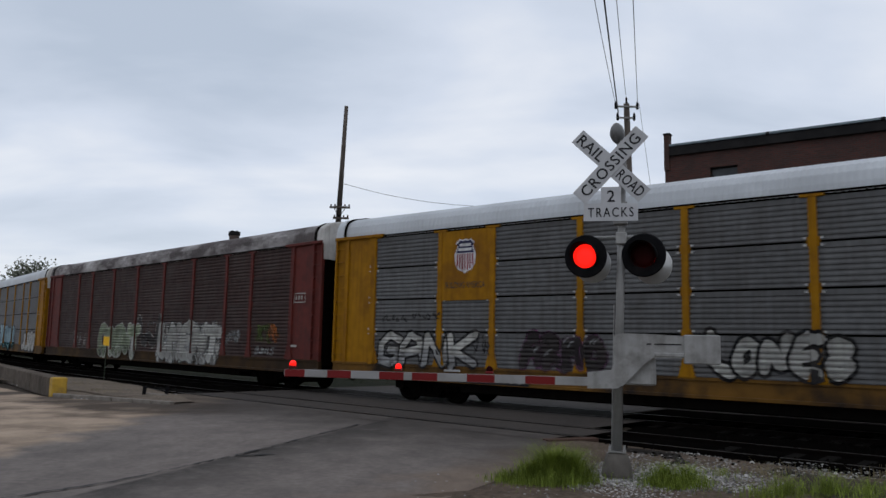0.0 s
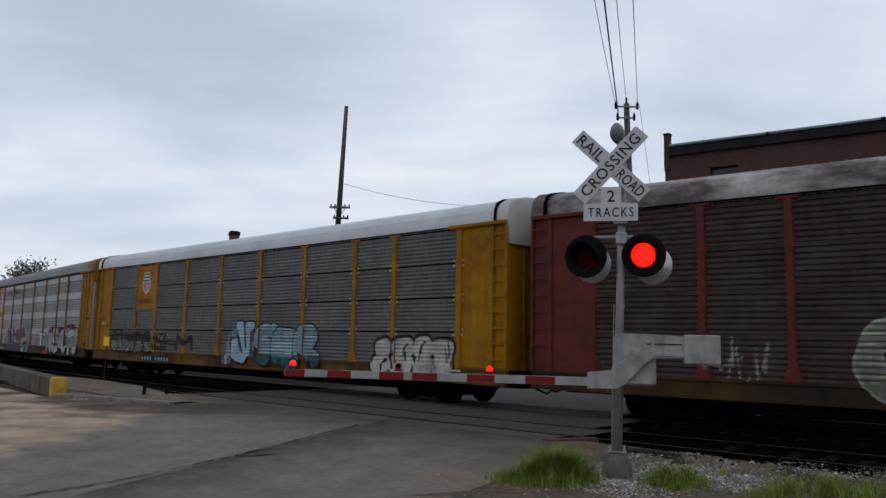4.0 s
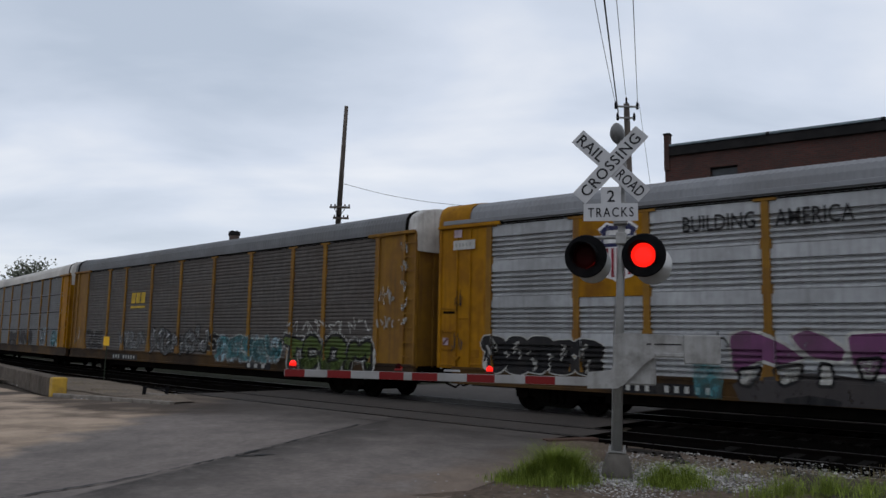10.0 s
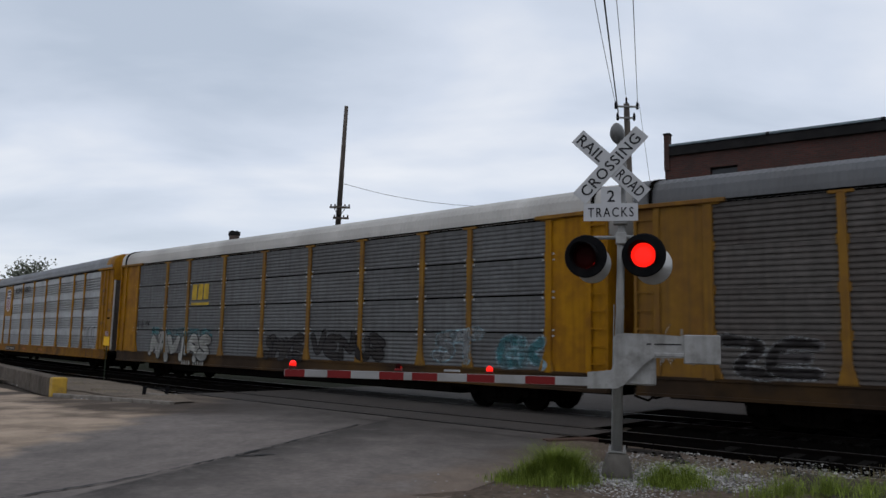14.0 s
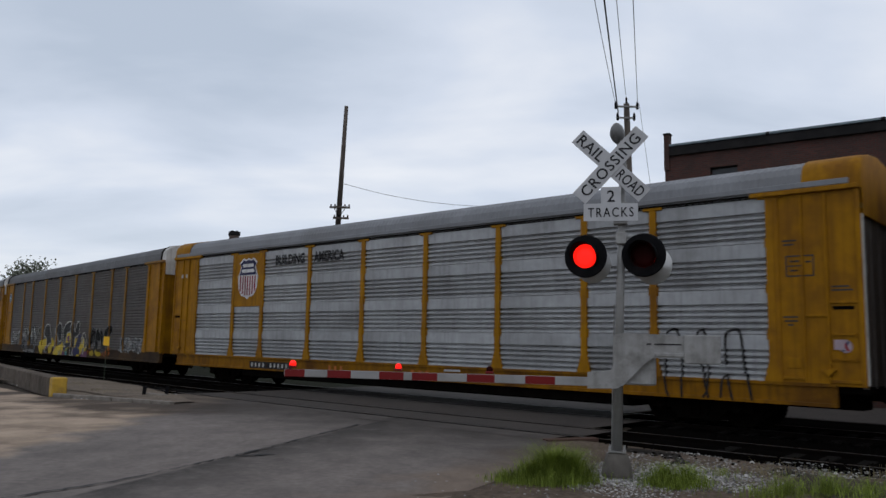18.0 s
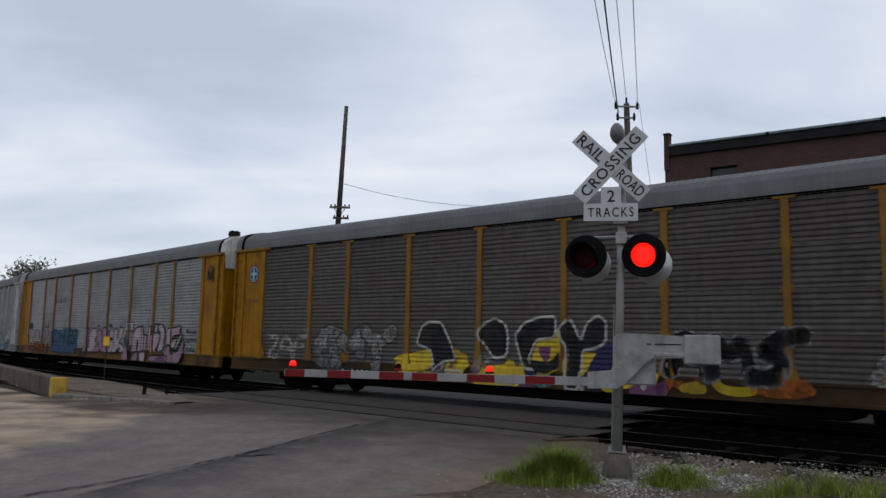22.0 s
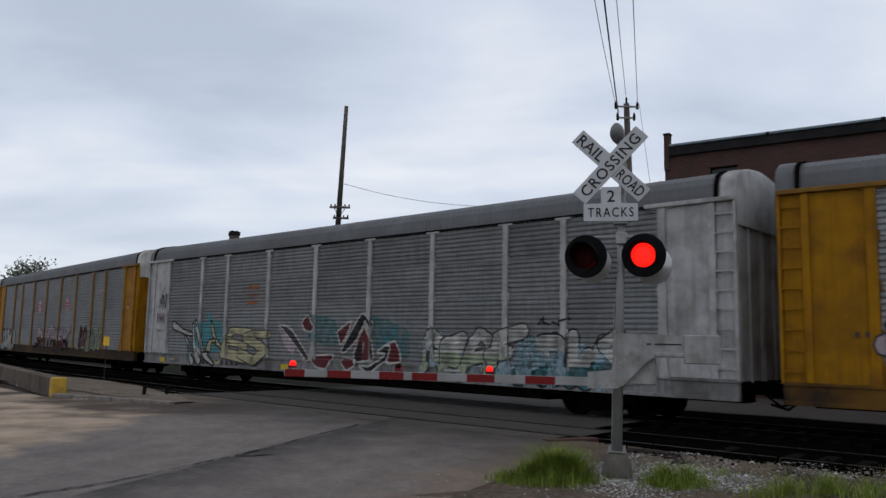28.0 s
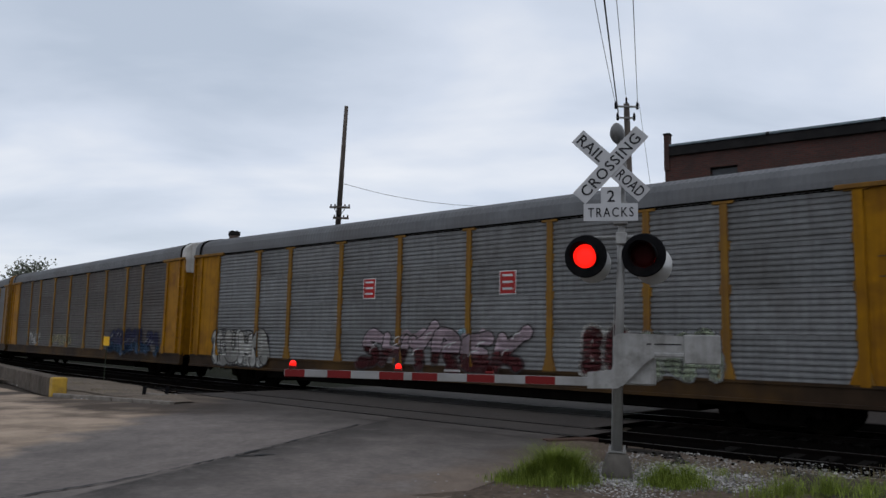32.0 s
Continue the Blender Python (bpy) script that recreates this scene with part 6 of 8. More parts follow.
shape(I, [(7.31, 2.22), (7.52, 2.34), (8.38, 2.29), (8.65, 2.02), (8.59, 1.48), (8.39, 1.13), (8.03, 1.07), (7.26, 1.19), (7.25, 1.86)], "black", None)
shape(I, [(7.44, 2.11), (7.59, 2.28), (7.79, 2.19), (7.79, 1.96), (7.53, 1.92)], "rose", None)
shape(I, [(7.25, 1.86), (8.01, 1.87), (8.02, 1.57), (7.68, 1.21), (7.26, 0.99)], "rose", None)
shape(I, [(7.86, 2.19), (8.24, 2.26), (8.58, 1.97), (8.55, 1.48), (8.39, 1.16), (7.89, 1.11), (8.15, 1.57), (8.15, 1.92)], "rose", None)
shape(I, [(8.9, 2.08), (9.44, 2.12), (10.23, 2.22), (10.07, 1.83), (9.47, 1.78), (9.42, 1.59), (9.88, 1.74), (9.72, 1.28), (9.37, 1.23), (9.29, 1.39), (8.97, 1.42)], "rose", "black", 0.035)
shape(I, [(8.74, 1.35), (9.33, 1.37), (9.45, 1.05), (9.67, 1.04), (10.14, 1.26), (10.57, 1.74), (10.6, 0.97), (10.29, 0.66), (9.13, 0.66), (8.82, 0.84)], "pink", "black", 0.035)
shape(I, [(7.18, 0.91), (7.88, 0.94), (9.14, 0.96), (9.09, 0.66), (7.87, 0.66), (7.17, 0.66)], "pink", "black", 0.035)
shape(I, [(7.88, 0.83), (8.73, 0.96), (9.09, 0.66), (7.97, 0.66)], "purple", None, 0.035)
shape(I, [(10.12, 1.83), (10.41, 1.85), (10.11, 1.45), (9.72, 1.16), (9.59, 1.14), (9.9, 1.53)], "moss", "black", 0.035)
tag(I, "OTE", 4.05, 4.98, 1.98, 2.36, "white", "black", 85, rim=.05, bold=.03, swing=.06, lap=.1, lift=.022)
for _z in (1.15, 1.5, 1.85):
    scrawl(I, 10.7, 11.6, _z, _z + .22, 7, "black", 88 + int(_z * 10), .035)
bubbles(I, -7.1, -2.9, 0.78, 2.05, 5, "blue", "navy", 80, rim=.06, slits=0, inner="navy")
tag(I, "EMUS", -6.9, -3.1, 1.2, 2.0, "teal~", None, 82, bold=.01, lift=.016, swing=.12)
tag(I, "TARY", -11.9, -7.4, 0.72, 2.05, "rose", "char", 83, rim=.05, bold=.08, lap=.1, low="orange~", swing=.12, split=.4, glint="yellow")
graffiti(I, -11.9, -11.2, 1.8, 2.4, 1, ["black"], None, 89, weight=.4)
scrawl(I, -8.6, -8.0, 2.1, 2.4, 3, "black", 79, .09)
scrawl(I, 12.5, 13.0, 3.9, 4.7, 6, "black", 78, .06)
bars(I, -7.2, -5.2, 3.5, 3.75, 8, "char", 0.012)
bars(I, 9.9, 10.6, .80, .90, 1, "gold", 0.068)
bars(I, -12.4, -12.0, 2.0, 2.1, 2, "char", 0.05)
# the wagon with white posts
shape(J, [(-9.65, 2.21), (-9.15, 2.34), (-8.64, 2.34), (-8.63, 2.69), (-8.43, 2.75), (-8.27, 2.45), (-7.44, 2.36), (-7.28, 1.22), (-8.43, 1.17), (-9.24, 1.32)], "teal", None)
shape(J, [(-10.23, 1.71), (-9.6, 1.55), (-9.57, 0.77), (-10, 0.74)], "teal~", None)
shape(J, [(-11.48, 2.42), (-10.97, 2.27), (-10.56, 2.07), (-9.65, 1.94), (-9.66, 1.76), (-10.49, 1.87), (-11.17, 2.03), (-11.46, 2.07)], "bone", "black")
shape(J, [(-10.44, 1.82), (-10.17, 1.75), (-9.74, 1.12), (-9.32, 0.84), (-9.48, 0.59), (-9.69, 0.73), (-9.87, 1.17)], "bone", "black")
shape(J, [(-9.78, 2.34), (-9.63, 2.28), (-9.56, 1.82), (-9.31, 1.26), (-8.78, 0.87), (-8.97, 0.65), (-9.23, 0.78), (-9.67, 1.36)], "bone", "black")
shape(J, [(-9.59, 2.49), (-9.33, 2.37), (-9.04, 1.95), (-8.75, 1.13), (-8.6, 1.22), (-7.74, 0.75), (-7.89, 0.66), (-8.5, 0.88), (-8.89, 1.12), (-9.17, 1.71)], "bone", "black")
shape(J, [(-8.35, 2.46), (-8.13, 2.28), (-7.85, 1.76), (-7.33, 1.38), (-7.33, 1.27), (-7.97, 1.53), (-8.2, 1.99)], "tan", "black")
shape(J, [(-8.63, 1.22), (-8.41, 1.66), (-7.9, 1.73), (-7.85, 1.56), (-8.19, 1.55), (-8.26, 1.18)], "tan", "black")
shape(J, [(-7.72, 0.81), (-7.35, 0.91), (-7.3, 0.75), (-7.75, 0.72)], "tan", None)
tag(J, "ES", -7.3, -4.3, 0.85, 2.2, "tan", "char", 92, rim=.045, bold=.02, swing=.25, lap=.35, sharp=True)
shape(J, [(-2.13, 2.63), (-0.33, 2.48), (0.08, 1.9), (-0.21, 1.51), (-1.67, 1.74)], "teal~", None)
shape(J, [(1.47, 2.58), (2.36, 2.4), (3.36, 2.11), (3.48, 1.22), (1.97, 1.33)], "teal~", None)
shape(J, [(-3.64, 2.28), (-2.79, 2.21), (-2.46, 1.72), (-2.55, 1.17), (-3.13, 1.5)], "rose", None)
shape(J, [(-1.84, 0.86), (-0.22, 1), (1.1, 0.88), (3.05, 1.2), (3.08, 0.75), (1.4, 0.62), (-1.53, 0.58)], "grey~", None)
shape(J, [(-3.56, 2.27), (-3.13, 2.21), (-2.67, 2.06), (-2.14, 1.59), (-1.53, 1.07), (-1.76, 1), (-2.79, 1.75)], "char", "bone")
shape(J, [(-2.15, 2.34), (-1.82, 2.59), (-1.53, 2.35), (-1.32, 2.15), (-1.5, 1.98), (-1.98, 2.06)], "maroon", "bone")
shape(J, [(-1.41, 1.21), (-0.21, 1.3), (-0.56, 0.78), (-1.08, 0.83), (-1.38, 1.01)], "maroon", "bone")
shape(J, [(-0.16, 2.01), (0.64, 2.41), (0.48, 2), (0.1, 1.55)], "maroon", "bone")
shape(J, [(0.1, 1.42), (1.08, 2.59), (1.35, 2.59), (1.7, 2.28), (1.59, 2.11), (1.35, 2.39), (0.88, 1.71), (0.23, 1.3)], "black", "bone")
shape(J, [(1.33, 2.23), (1.64, 1.8), (1.8, 1.14), (0.98, 1.07), (0.76, 1.28), (1, 1.84)], "maroon", "bone")
shape(J, [(0.81, 1.29), (1.13, 1.74), (1.18, 1.11), (0.9, 1.07)], "black", None)
shape(J, [(1.25, 1.73), (1.38, 1.7), (1.33, 1.37), (1.25, 1.37)], "bone", None)
shape(J, [(0.18, 1.2), (0.79, 1.17), (0.99, 0.98), (0.53, 0.77), (0.24, 1.01)], "maroon", "bone")
shape(J, [(2.28, 1.62), (2.78, 1.76), (2.99, 1.48), (3.06, 1.12), (2.43, 1.06)], "maroon", "bone")
shape(J, [(1.9, 1.39), (2.34, 1.63), (2.56, 1.59), (2.43, 1.17), (1.65, 0.71), (1.1, 0.98), (1.66, 0.95), (2.38, 1.35)], "black", "bone")
graffiti(J, 3.8, 11.2, 0.66, 2.0, 6, ["sky~"], None, 89, cloud="sky~", weight=.3)
tag(J, "ARAF", 3.9, 7.6, 0.80, 2.1, "bone", "char", 94, rim=.05, bold=.05, swing=.25, lap=.45, low="moss", glint="white", sharp=True)
tag(J, "NOWS", 7.6, 11.2, 0.66, 2.1, "bone", "black", 87, rim=.05, bold=.04, swing=.25, lap=.45, low="teal~", sharp=True)
scrawl(J, 8.2, 9.3, 2.2, 2.45, 4, "black", 88, .05)
scrawl(J, -12.75, -12.0, 2.9, 3.65, 6, "black", 95, .05)
scrawl(J, -12.8, -12.15, 2.3, 2.8, 10, "purple", 96, .035)
scrawl(J, -12.8, -12.4, 1.95, 2.1, 4, "grey", 97, .035)
for _z0, _z1 in ((3.0, 3.14), (3.28, 3.40), (3.55, 3.72)):
    flat_poly("emblem_bar", [(-5.7, _z0), (-4.9, _z0), (-4.9, _z1), (-5.7, _z1)], J, "orange~", 0.008, "faded orange bar of a company mark")
bars(J, -9.4, -5.9, 0.72, 0.90, 10, "char", 0.068)
for _x in (-12.1, -3.0, 9.9):
    flat_poly("notice", [(_x - .22, .70), (_x + .22, .70), (_x + .22, .88), (_x - .22, .88)], J, "yellow", 0.068, "yellow notice plate")
flat_poly("sill_patch", [(-11.41, .80), (-10.98, .80), (-10.98, .88), (-11.41, .88)], J, "tan", 0.068, "tan painted patch")
# the wagon with the red emblems
for _x in (-2.86, 2.9):
    flat_poly("emblem_plate", [(_x - .30, 3.05), (_x + .30, 3.05), (_x + .30, 3.70), (_x - .30, 3.70)], K, "white", 0.006, "white emblem ground")
    flat_poly("emblem_plate", [(_x - .27, 3.08), (_x + .27, 3.08), (_x + .27, 3.67), (_x - .27, 3.67)], K, "red", 0.009, "red emblem")
    for _z in (3.18, 3.36, 3.54):
        flat_poly("emblem_bar", [(_x - .17, _z), (_x + .20, _z), (_x + .17, _z + .06), (_x - .20, _z + .06)], K, "white", 0.012, "pale bar on the red emblem")
bubbles(K, -12.0, -8.4, 0.70, 2.05, 4, "bone~", "black", 101, slits=3)
tag(K, "LUHA", -12.0, -8.4, 0.70, 2.05, "bone", "char", 100, rim=.05, bold=.13, lap=.3)
tag(K, "SHYREK", -3.3, 3.5, 0.85, 2.1, "rose", "char", 102, rim=.05, bold=.06, swing=.24, lap=.12, low="maroon~", split=.55, glint="white")
graffiti(K, -1.5, 2.0, 1.6, 2.2, 3, ["rose", "sky~"], None, 104, weight=.3)
tag(K, "BO", 5.3, 6.7, 1.0, 2.2, "maroon~", "bone~", 103, rim=.09, bold=.08, lap=.1)
tag(K, "SKA", 6.6, 9.0, 0.9, 2.1, "moss~", "grey~", 105, rim=.05, bold=.08, lap=.3)
for _z in (3.16, 3.55):
    flat_poly("stencil_frame", [(12.37, _z), (12.96, _z), (12.96, _z + .02), (12.37, _z + .02)], K, "char", 0.046)
bars(K, 12.62, 12.84, 3.0, 3.08, 1, "white", 0.046)
for _k in range(5):
    bars(K, 12.55, 12.82, 2.05 + .1 * _k, 2.09 + .1 * _k, 3, "char", 0.046)
# the last wagons
tag(L, "SEGRUM", 5.1, 11.4, 0.90, 2.05, "navy", "char", 111, rim=.06, bold=.12, lap=.3, low="blue~", glint="grey")
graffiti(L, -4.2, -0.6, 1.15, 1.9, 3, ["tan~"], None, 112, cloud="tan~", weight=.3)
graffiti(L, -9.3, -6.7, 1.1, 2.0, 3, ["bone~"], None, 113, cloud="bone~", weight=.3)


# ================= the crossing signal and its gate =================
concrete = node_mat("pitted_concrete", (0.115, 0.103, 0.09), 0.9, 0.0, 0.15, 8, (0.10, 0.09, 0.08), 0.5, 3.0, 0.4, 60)
sign_white = node_mat("aged_white_sign", (0.46, 0.46, 0.47), 0.5, 0.0, 0.05, 5, (0.25, 0.24, 0.23), 0.4, 3.0)
ink = node_mat("black_sign_ink", (0.012, 0.012, 0.014), 0.5, 0.0, 0.1, 5)
lamp_black = node_mat("matt_black_lamp_paint", (0.006, 0.006, 0.007), 0.75, 0.0, 0.2, 5, (0.014, 0.013, 0.013), 0.5, 4, spec=0.06)
arm_white = node_mat("white_gate_sheeting", (0.285, 0.28, 0.275), 0.5, 0.0, 0.08, 6, (0.13, 0.12, 0.11), 0.6, 3.0)
arm_red = node_mat("red_gate_sheeting", (0.15, 0.008, 0.008), 0.55, 0.0, 0.08, 6, (0.12, 0.01, 0.01), 0.4, 3.0)
lens_on = node_mat("lit_red_lens", (0.5, 0.01, 0.01), 0.3, 0.0, 0.02, 5, emit=(1.0, 0.012, 0.006), power=1.35)
lens_off = node_mat("unlit_red_lens", (0.022, 0.002, 0.002), 0.6, 0.0, 0.2, 5, spec=0.05)
bell_grey = node_mat("dull_bell_metal", (0.16, 0.16, 0.16), 0.6, 0.3, 0.15, 6, DIRT, 0.5, 4.0)
SIGNAL = pose(2.41, 10.69, 0.0, 0, 0, -15)
FLAPS = []


def flap(parent, at, r, first):
    """A lens disc that turns about its upright axis: one face lit, the other dark."""
    bm = bmesh.new()
    lathe(bm, [(0.0001, 0.012), (r * 0.6, 0.010), (r, 0.002), (r, -0.002), (r * 0.6, -0.010), (0.0001, -0.012)], 28, Matrix.Rotation(radians(90), 4, "X"))
    bmesh.ops.recalc_face_normals(bm, faces=bm.faces[:])
    for f in bm.faces:
        f.material_index = 0 if f.calc_center_median().y < 0 else 1
    me = mesh_bm("lens", bm, True)
    me.materials.append(lens_on)
    me.materials.append(lens_off)
    ob = new("lens", me)
    ob.parent = parent
    ob.matrix_parent_inverse = at
    tagged(ob, "round red lens that flashes")
    FLAPS.append((ob, first))
    return ob


def lamp_head(parent, x, z, aim, first):
    """A flashing lamp: round black backing, hood, round case."""
    at = pose(x, -0.16, z, 2, 0, aim)
    bm = bmesh.new()
    lathe(bm, [(0.15, 0.02), (0.285, 0.02), (0.300, 0.0), (0.285, -0.015), (0.15, -0.015)], 32, Matrix.Rotation(radians(90), 4, "X"))
    lamp = part("flashing_lamp", bm, lamp_black, parent, "round black lamp backing with hood", at)
    # hood: a tube cut away below
    bm = bmesh.new()
    rows = []
    turns = [radians(-140 + 280 * i / 28) for i in range(29)]
    for far_end in (False, True):
        for r in (0.190, 0.183):
            rows.append([bm.verts.new((r * math.sin(a), -0.012 - (0.27 * ((1 + math.cos(a)) / 2) ** 0.8 if far_end else 0.0), r * math.cos(a))) for a in turns])
    for p, q in ((0, 2), (3, 1), (2, 3)):
        for i in range(28):
            bm.faces.new((rows[p][i], rows[q][i], rows[q][i + 1], rows[p][i + 1]))
    bmesh.ops.recalc_face_normals(bm, faces=bm.faces[:])
    part("hood", bm, lamp_black, lamp, "", None, True)
    bm = bmesh.new()
    lathe(bm, [(0.168, -0.008), (0.185, -0.006), (0.195, 0.0), (0.195, -0.08), (0.175, -0.15), (0.11, -0.18), (0.0001, -0.185)], 28, Matrix.Rotation(radians(90), 4, "X"))
    bmesh.ops.recalc_face_normals(bm, faces=bm.faces[:])
    part("lamp_case", bm, bare_alu, lamp, "dull aluminium lamp case", None, True)
    flap(lamp, Matrix.Translation((0, -0.030, 0)), 0.166, first)
    return lamp


def rear_lamp(parent, x, z, aim):
    """The lamp that faces the other way: its plain back is seen."""
    at = pose(x, 0.22, z, -2, 0, aim)
    bm = bmesh.new()
    lathe(bm, [(0.0001, 0.20), (0.11, 0.195), (0.17, 0.165), (0.185, 0.03), (0.26, 0.02), (0.27, 0.0), (0.26, -0.015), (0.17, -0.015), (0.0001, -0.012)], 32, Matrix.Rotation(radians(90), 4, "X"))
    lamp = part("rear_lamp", bm, bare_alu, parent, "aluminium back of a lamp facing away", at, True)
    bm = bmesh.new()
    lathe(bm, [(0.18, 0.0), (0.185, -0.18), (0.175, -0.18), (0.17, 0.0)], 28, Matrix.Rotation(radians(90), 4, "X"))
    part("hood", bm, bare_alu, lamp, "", None, True)


def build_signal():
    s = thing("crossing_signal", "railroad crossing signal with crossbuck, red flashing lamps and lowered gate", "crossing signal", SIGNAL)
    bm = bmesh.new()
    lathe(bm, [(0.0001, -0.12), (0.20, -0.12), (0.205, 0.02), (0.19, 0.12), (0.165, 0.22), (0.14, 0.285), (0.10, 0.305), (0.0001, 0.305)], 18)
    for v in bm.verts:
        v.co += Vector((random.uniform(-.008, .008), random.uniform(-.008, .008), random.uniform(-.005, .005)))
    part("foundation", bm, concrete, s, "weathered concrete block")
    bm = boxes((-0.115, 0.115, -0.115, 0.115, 0.308, 0.33), bevel=0.006)
    base = part("base_plate", bm, alu, s)
    for x in (-0.095, 0.095):
        for y in (-0.095, 0.095):
            b = bmesh.new()
            tube(b, (x, y, 0.33), (x, y, 0.39), 0.016, seg=6)
            part("bolt", b, alu_cast, base)
    bm = bmesh.new()
    tube(bm, (0, 0, 0.335), (0.11, 0, 4.62), 0.067, 0.044, 20)
    part("mast", bm, alu, s, "grey-painted steel mast", None, True)
    for z, r in ((2.25, 0.060), (3.36, 0.054)):
        b = bmesh.new()
        tube(b, (0.11 * z / 4.62, 0, z), (0.11 * z / 4.62, 0, z + 0.04), r, seg=20)
        part("mast_band", b, alu, s)
    b = bmesh.new()
    for p, q in (((-0.074, 0.03, 0.3), (-0.052, 0.03, 1.3)), ((-0.052, 0.03, 1.3), (-0.03, 0.03, 2.3))):
        tube(b, p, q, 0.009, seg=8)
    part("conduit", b, alu, s)
    # bell on the mast's top
    bm = bmesh.new()
    lathe(bm, [(0.0001, -0.09), (0.07, -0.085), (0.125, -0.05), (0.135, 0.0), (0.125, 0.05), (0.06, 0.075), (0.0001, 0.08)], 24, pose(0.03, 0.05, 4.735, 90, 0, 66))
    bell = part("bell", bm, bell_grey, s, "round grey crossing bell", None, True)
    b = bmesh.new()
    lathe(b, [(0.122, -0.035), (0.150, -0.02), (0.155, 0.0), (0.150, 0.02), (0.122, 0.035)], 24, pose(0.03, 0.05, 4.735, 90, 0, 66))
    part("bell_rim", b, bell_grey, bell, "dark rim of the bell", None, True)
    b = boxes((0.02, 0.10, 0.02, 0.10, 4.55, 4.64), bevel=0.01)
    part("bell_bracket", b, alu, bell)
    # crossbuck
    for ang, y, text in ((47.0, -0.135, "CROSSING"), (-44.0, -0.115, "RAIL ROAD")):
        at = pose(-0.062, y, 4.238, 0, -ang, 0)
        board = part("crossbuck_board", boxes((-0.635, 0.635, -0.006, 0.006, -0.118, 0.118), bevel=0.003), sign_white, s, "white board of the crossbuck", at)
        if text == "CROSSING":
            me = letters(text, 0.155, 0.012, 1.13)
            xs = [v.co.x for v in me.vertices]
            k = 1.10 / (max(xs) - min(xs))
            for v in me.vertices:
                v.co.x *= k
            put("lettering", me, ink, board, pose(0, -0.009, 0))
        else:
            for w, c in (("RAIL", -0.375), ("ROAD", 0.375)):
                me = letters(w, 0.155, 0.012, 1.05)
                xs = [v.co.x for v in me.vertices]
                k = 0.44 / (max(xs) - min(xs))
                for v in me.vertices:
                    v.co.x *= k
                put("lettering", me, ink, board, pose(c, -0.009, 0))
    bm = bmesh.new()
    prism(bm, [(-0.195, 3.93), (0.080, 3.93), (0.080, 3.695), (0.305, 3.69), (0.305, 3.448), (-0.435, 3.455), (-0.435, 3.70), (-0.195, 3.70)], -0.126, -0.114)
    plate = part("track_count_sign", bm, sign_white, s, "white plate giving the number of tracks")
    put("lettering", letters("2", 0.165, 0.012), ink, plate, pose(-0.058, -0.130, 3.80))
    me = letters("TRACKS", 0.135, 0.008, 1.25)
    xs = [v.co.x for v in me.vertices]
    for v in me.vertices:
        v.co.x *= 0.62 / (max(xs) - min(xs))
    put("lettering", me, ink, plate, pose(-0.062, -0.130, 3.572))
    for z in (4.23, 3.70, 3.43):
        part("sign_clamp", boxes((-0.03, 0.16, -0.11, 0.07, z - 0.02, z + 0.02), bevel=0.005), alu, s)
    # lamp bar and lamps
    b = bmesh.new()
    tube(b, (-0.36, 0.0, 3.235), (0.42, 0.0, 3.235), 0.026, seg=12)
    bar = part("lamp_bar", b, alu, s, "", None, True)
    for x in (-0.36, 0.42):
        b = bmesh.new()
        tube(b, (x, 0, 3.24), (x, 0.02, 3.08), 0.03, seg=10)
        part("lamp_hanger", b, alu, bar)
    b = boxes((0.0, 0.15, -0.09, 0.09, 3.13, 3.30), bevel=0.015)
    part("junction_box", b, alu_cast, s, "small grey wiring box")
    lamp_head(s, -0.405, 2.955, -10, 1)
    lamp_head(s, 0.375, 2.965, -10, 0)
    rear_lamp(s, -0.33, 2.88, -16)
    rear_lamp(s, 0.50, 2.86, -16)
    # gate: cast bracket, weight, arm with its lamps
    bm = bmesh.new()
    prism(bm, [(-0.37, 1.375), (-0.06, 1.41), (-0.022, 1.50), (-0.032, 1.82), (0.0, 1.885), (0.08, 1.902), (0.515, 1.894), (0.886, 1.871), (0.886, 1.60), (0.832, 1.588), (0.476, 1.583), (0.367, 1.50), (0.206, 1.324), (0.111, 1.225), (0.015, 1.172), (-0.37, 1.16)], -0.33, -0.27)
    br = part("gate_bracket", bm, alu_cast, s, "grey cast gate-arm bracket")
    part("counterweight", boxes((0.87, 1.322, -0.36, -0.22, 1.517, 1.893), bevel=0.012), alu_cast, br, "flat grey counterweight")
    for x, w in ((0.40, 0.06), (0.50, 0.34)):
        part("slot", boxes((x, x + w, -0.334, -0.32, 1.755, 1.772)), lamp_black, br)
    part("bracket_shoulder", boxes((0.50, 0.88, -0.345, -0.30, 1.60, 1.655), bevel=0.01), alu_cast, br)
    for x, z in ((0.04, 1.79), (0.13, 1.79), (0.085, 1.83), (0.085, 1.75), (0.05, 1.30), (-0.30, 1.33), (-0.30, 1.20), (-0.12, 1.22)):
        b = bmesh.new()
        tube(b, (x, -0.342, z), (x, -0.32, z), 0.010, seg=6)
        part("bolt", b, alu, br)
    part("gate_motor", boxes((0.07, 0.52, -0.24, 0.14, 1.22, 1.66), bevel=0.02), alu_cast, s, "grey gate motor housing")
    b = bmesh.new()
    tube(b, (0.05, -0.24, 1.79), (0.05, 0.16, 1.79), 0.06, seg=16)
    part("gate_axle", b, alu, s)
    x_in, x_tip = -0.37, -4.81
    bm = bmesh.new()
    box(bm, x_tip, x_in + 0.02, -0.325, -0.290, 1.192, 1.308, 0.004)
    for v in bm.verts:
        v.co.z += 0.012 * (x_in - v.co.x) / (x_in - x_tip) * -1.0
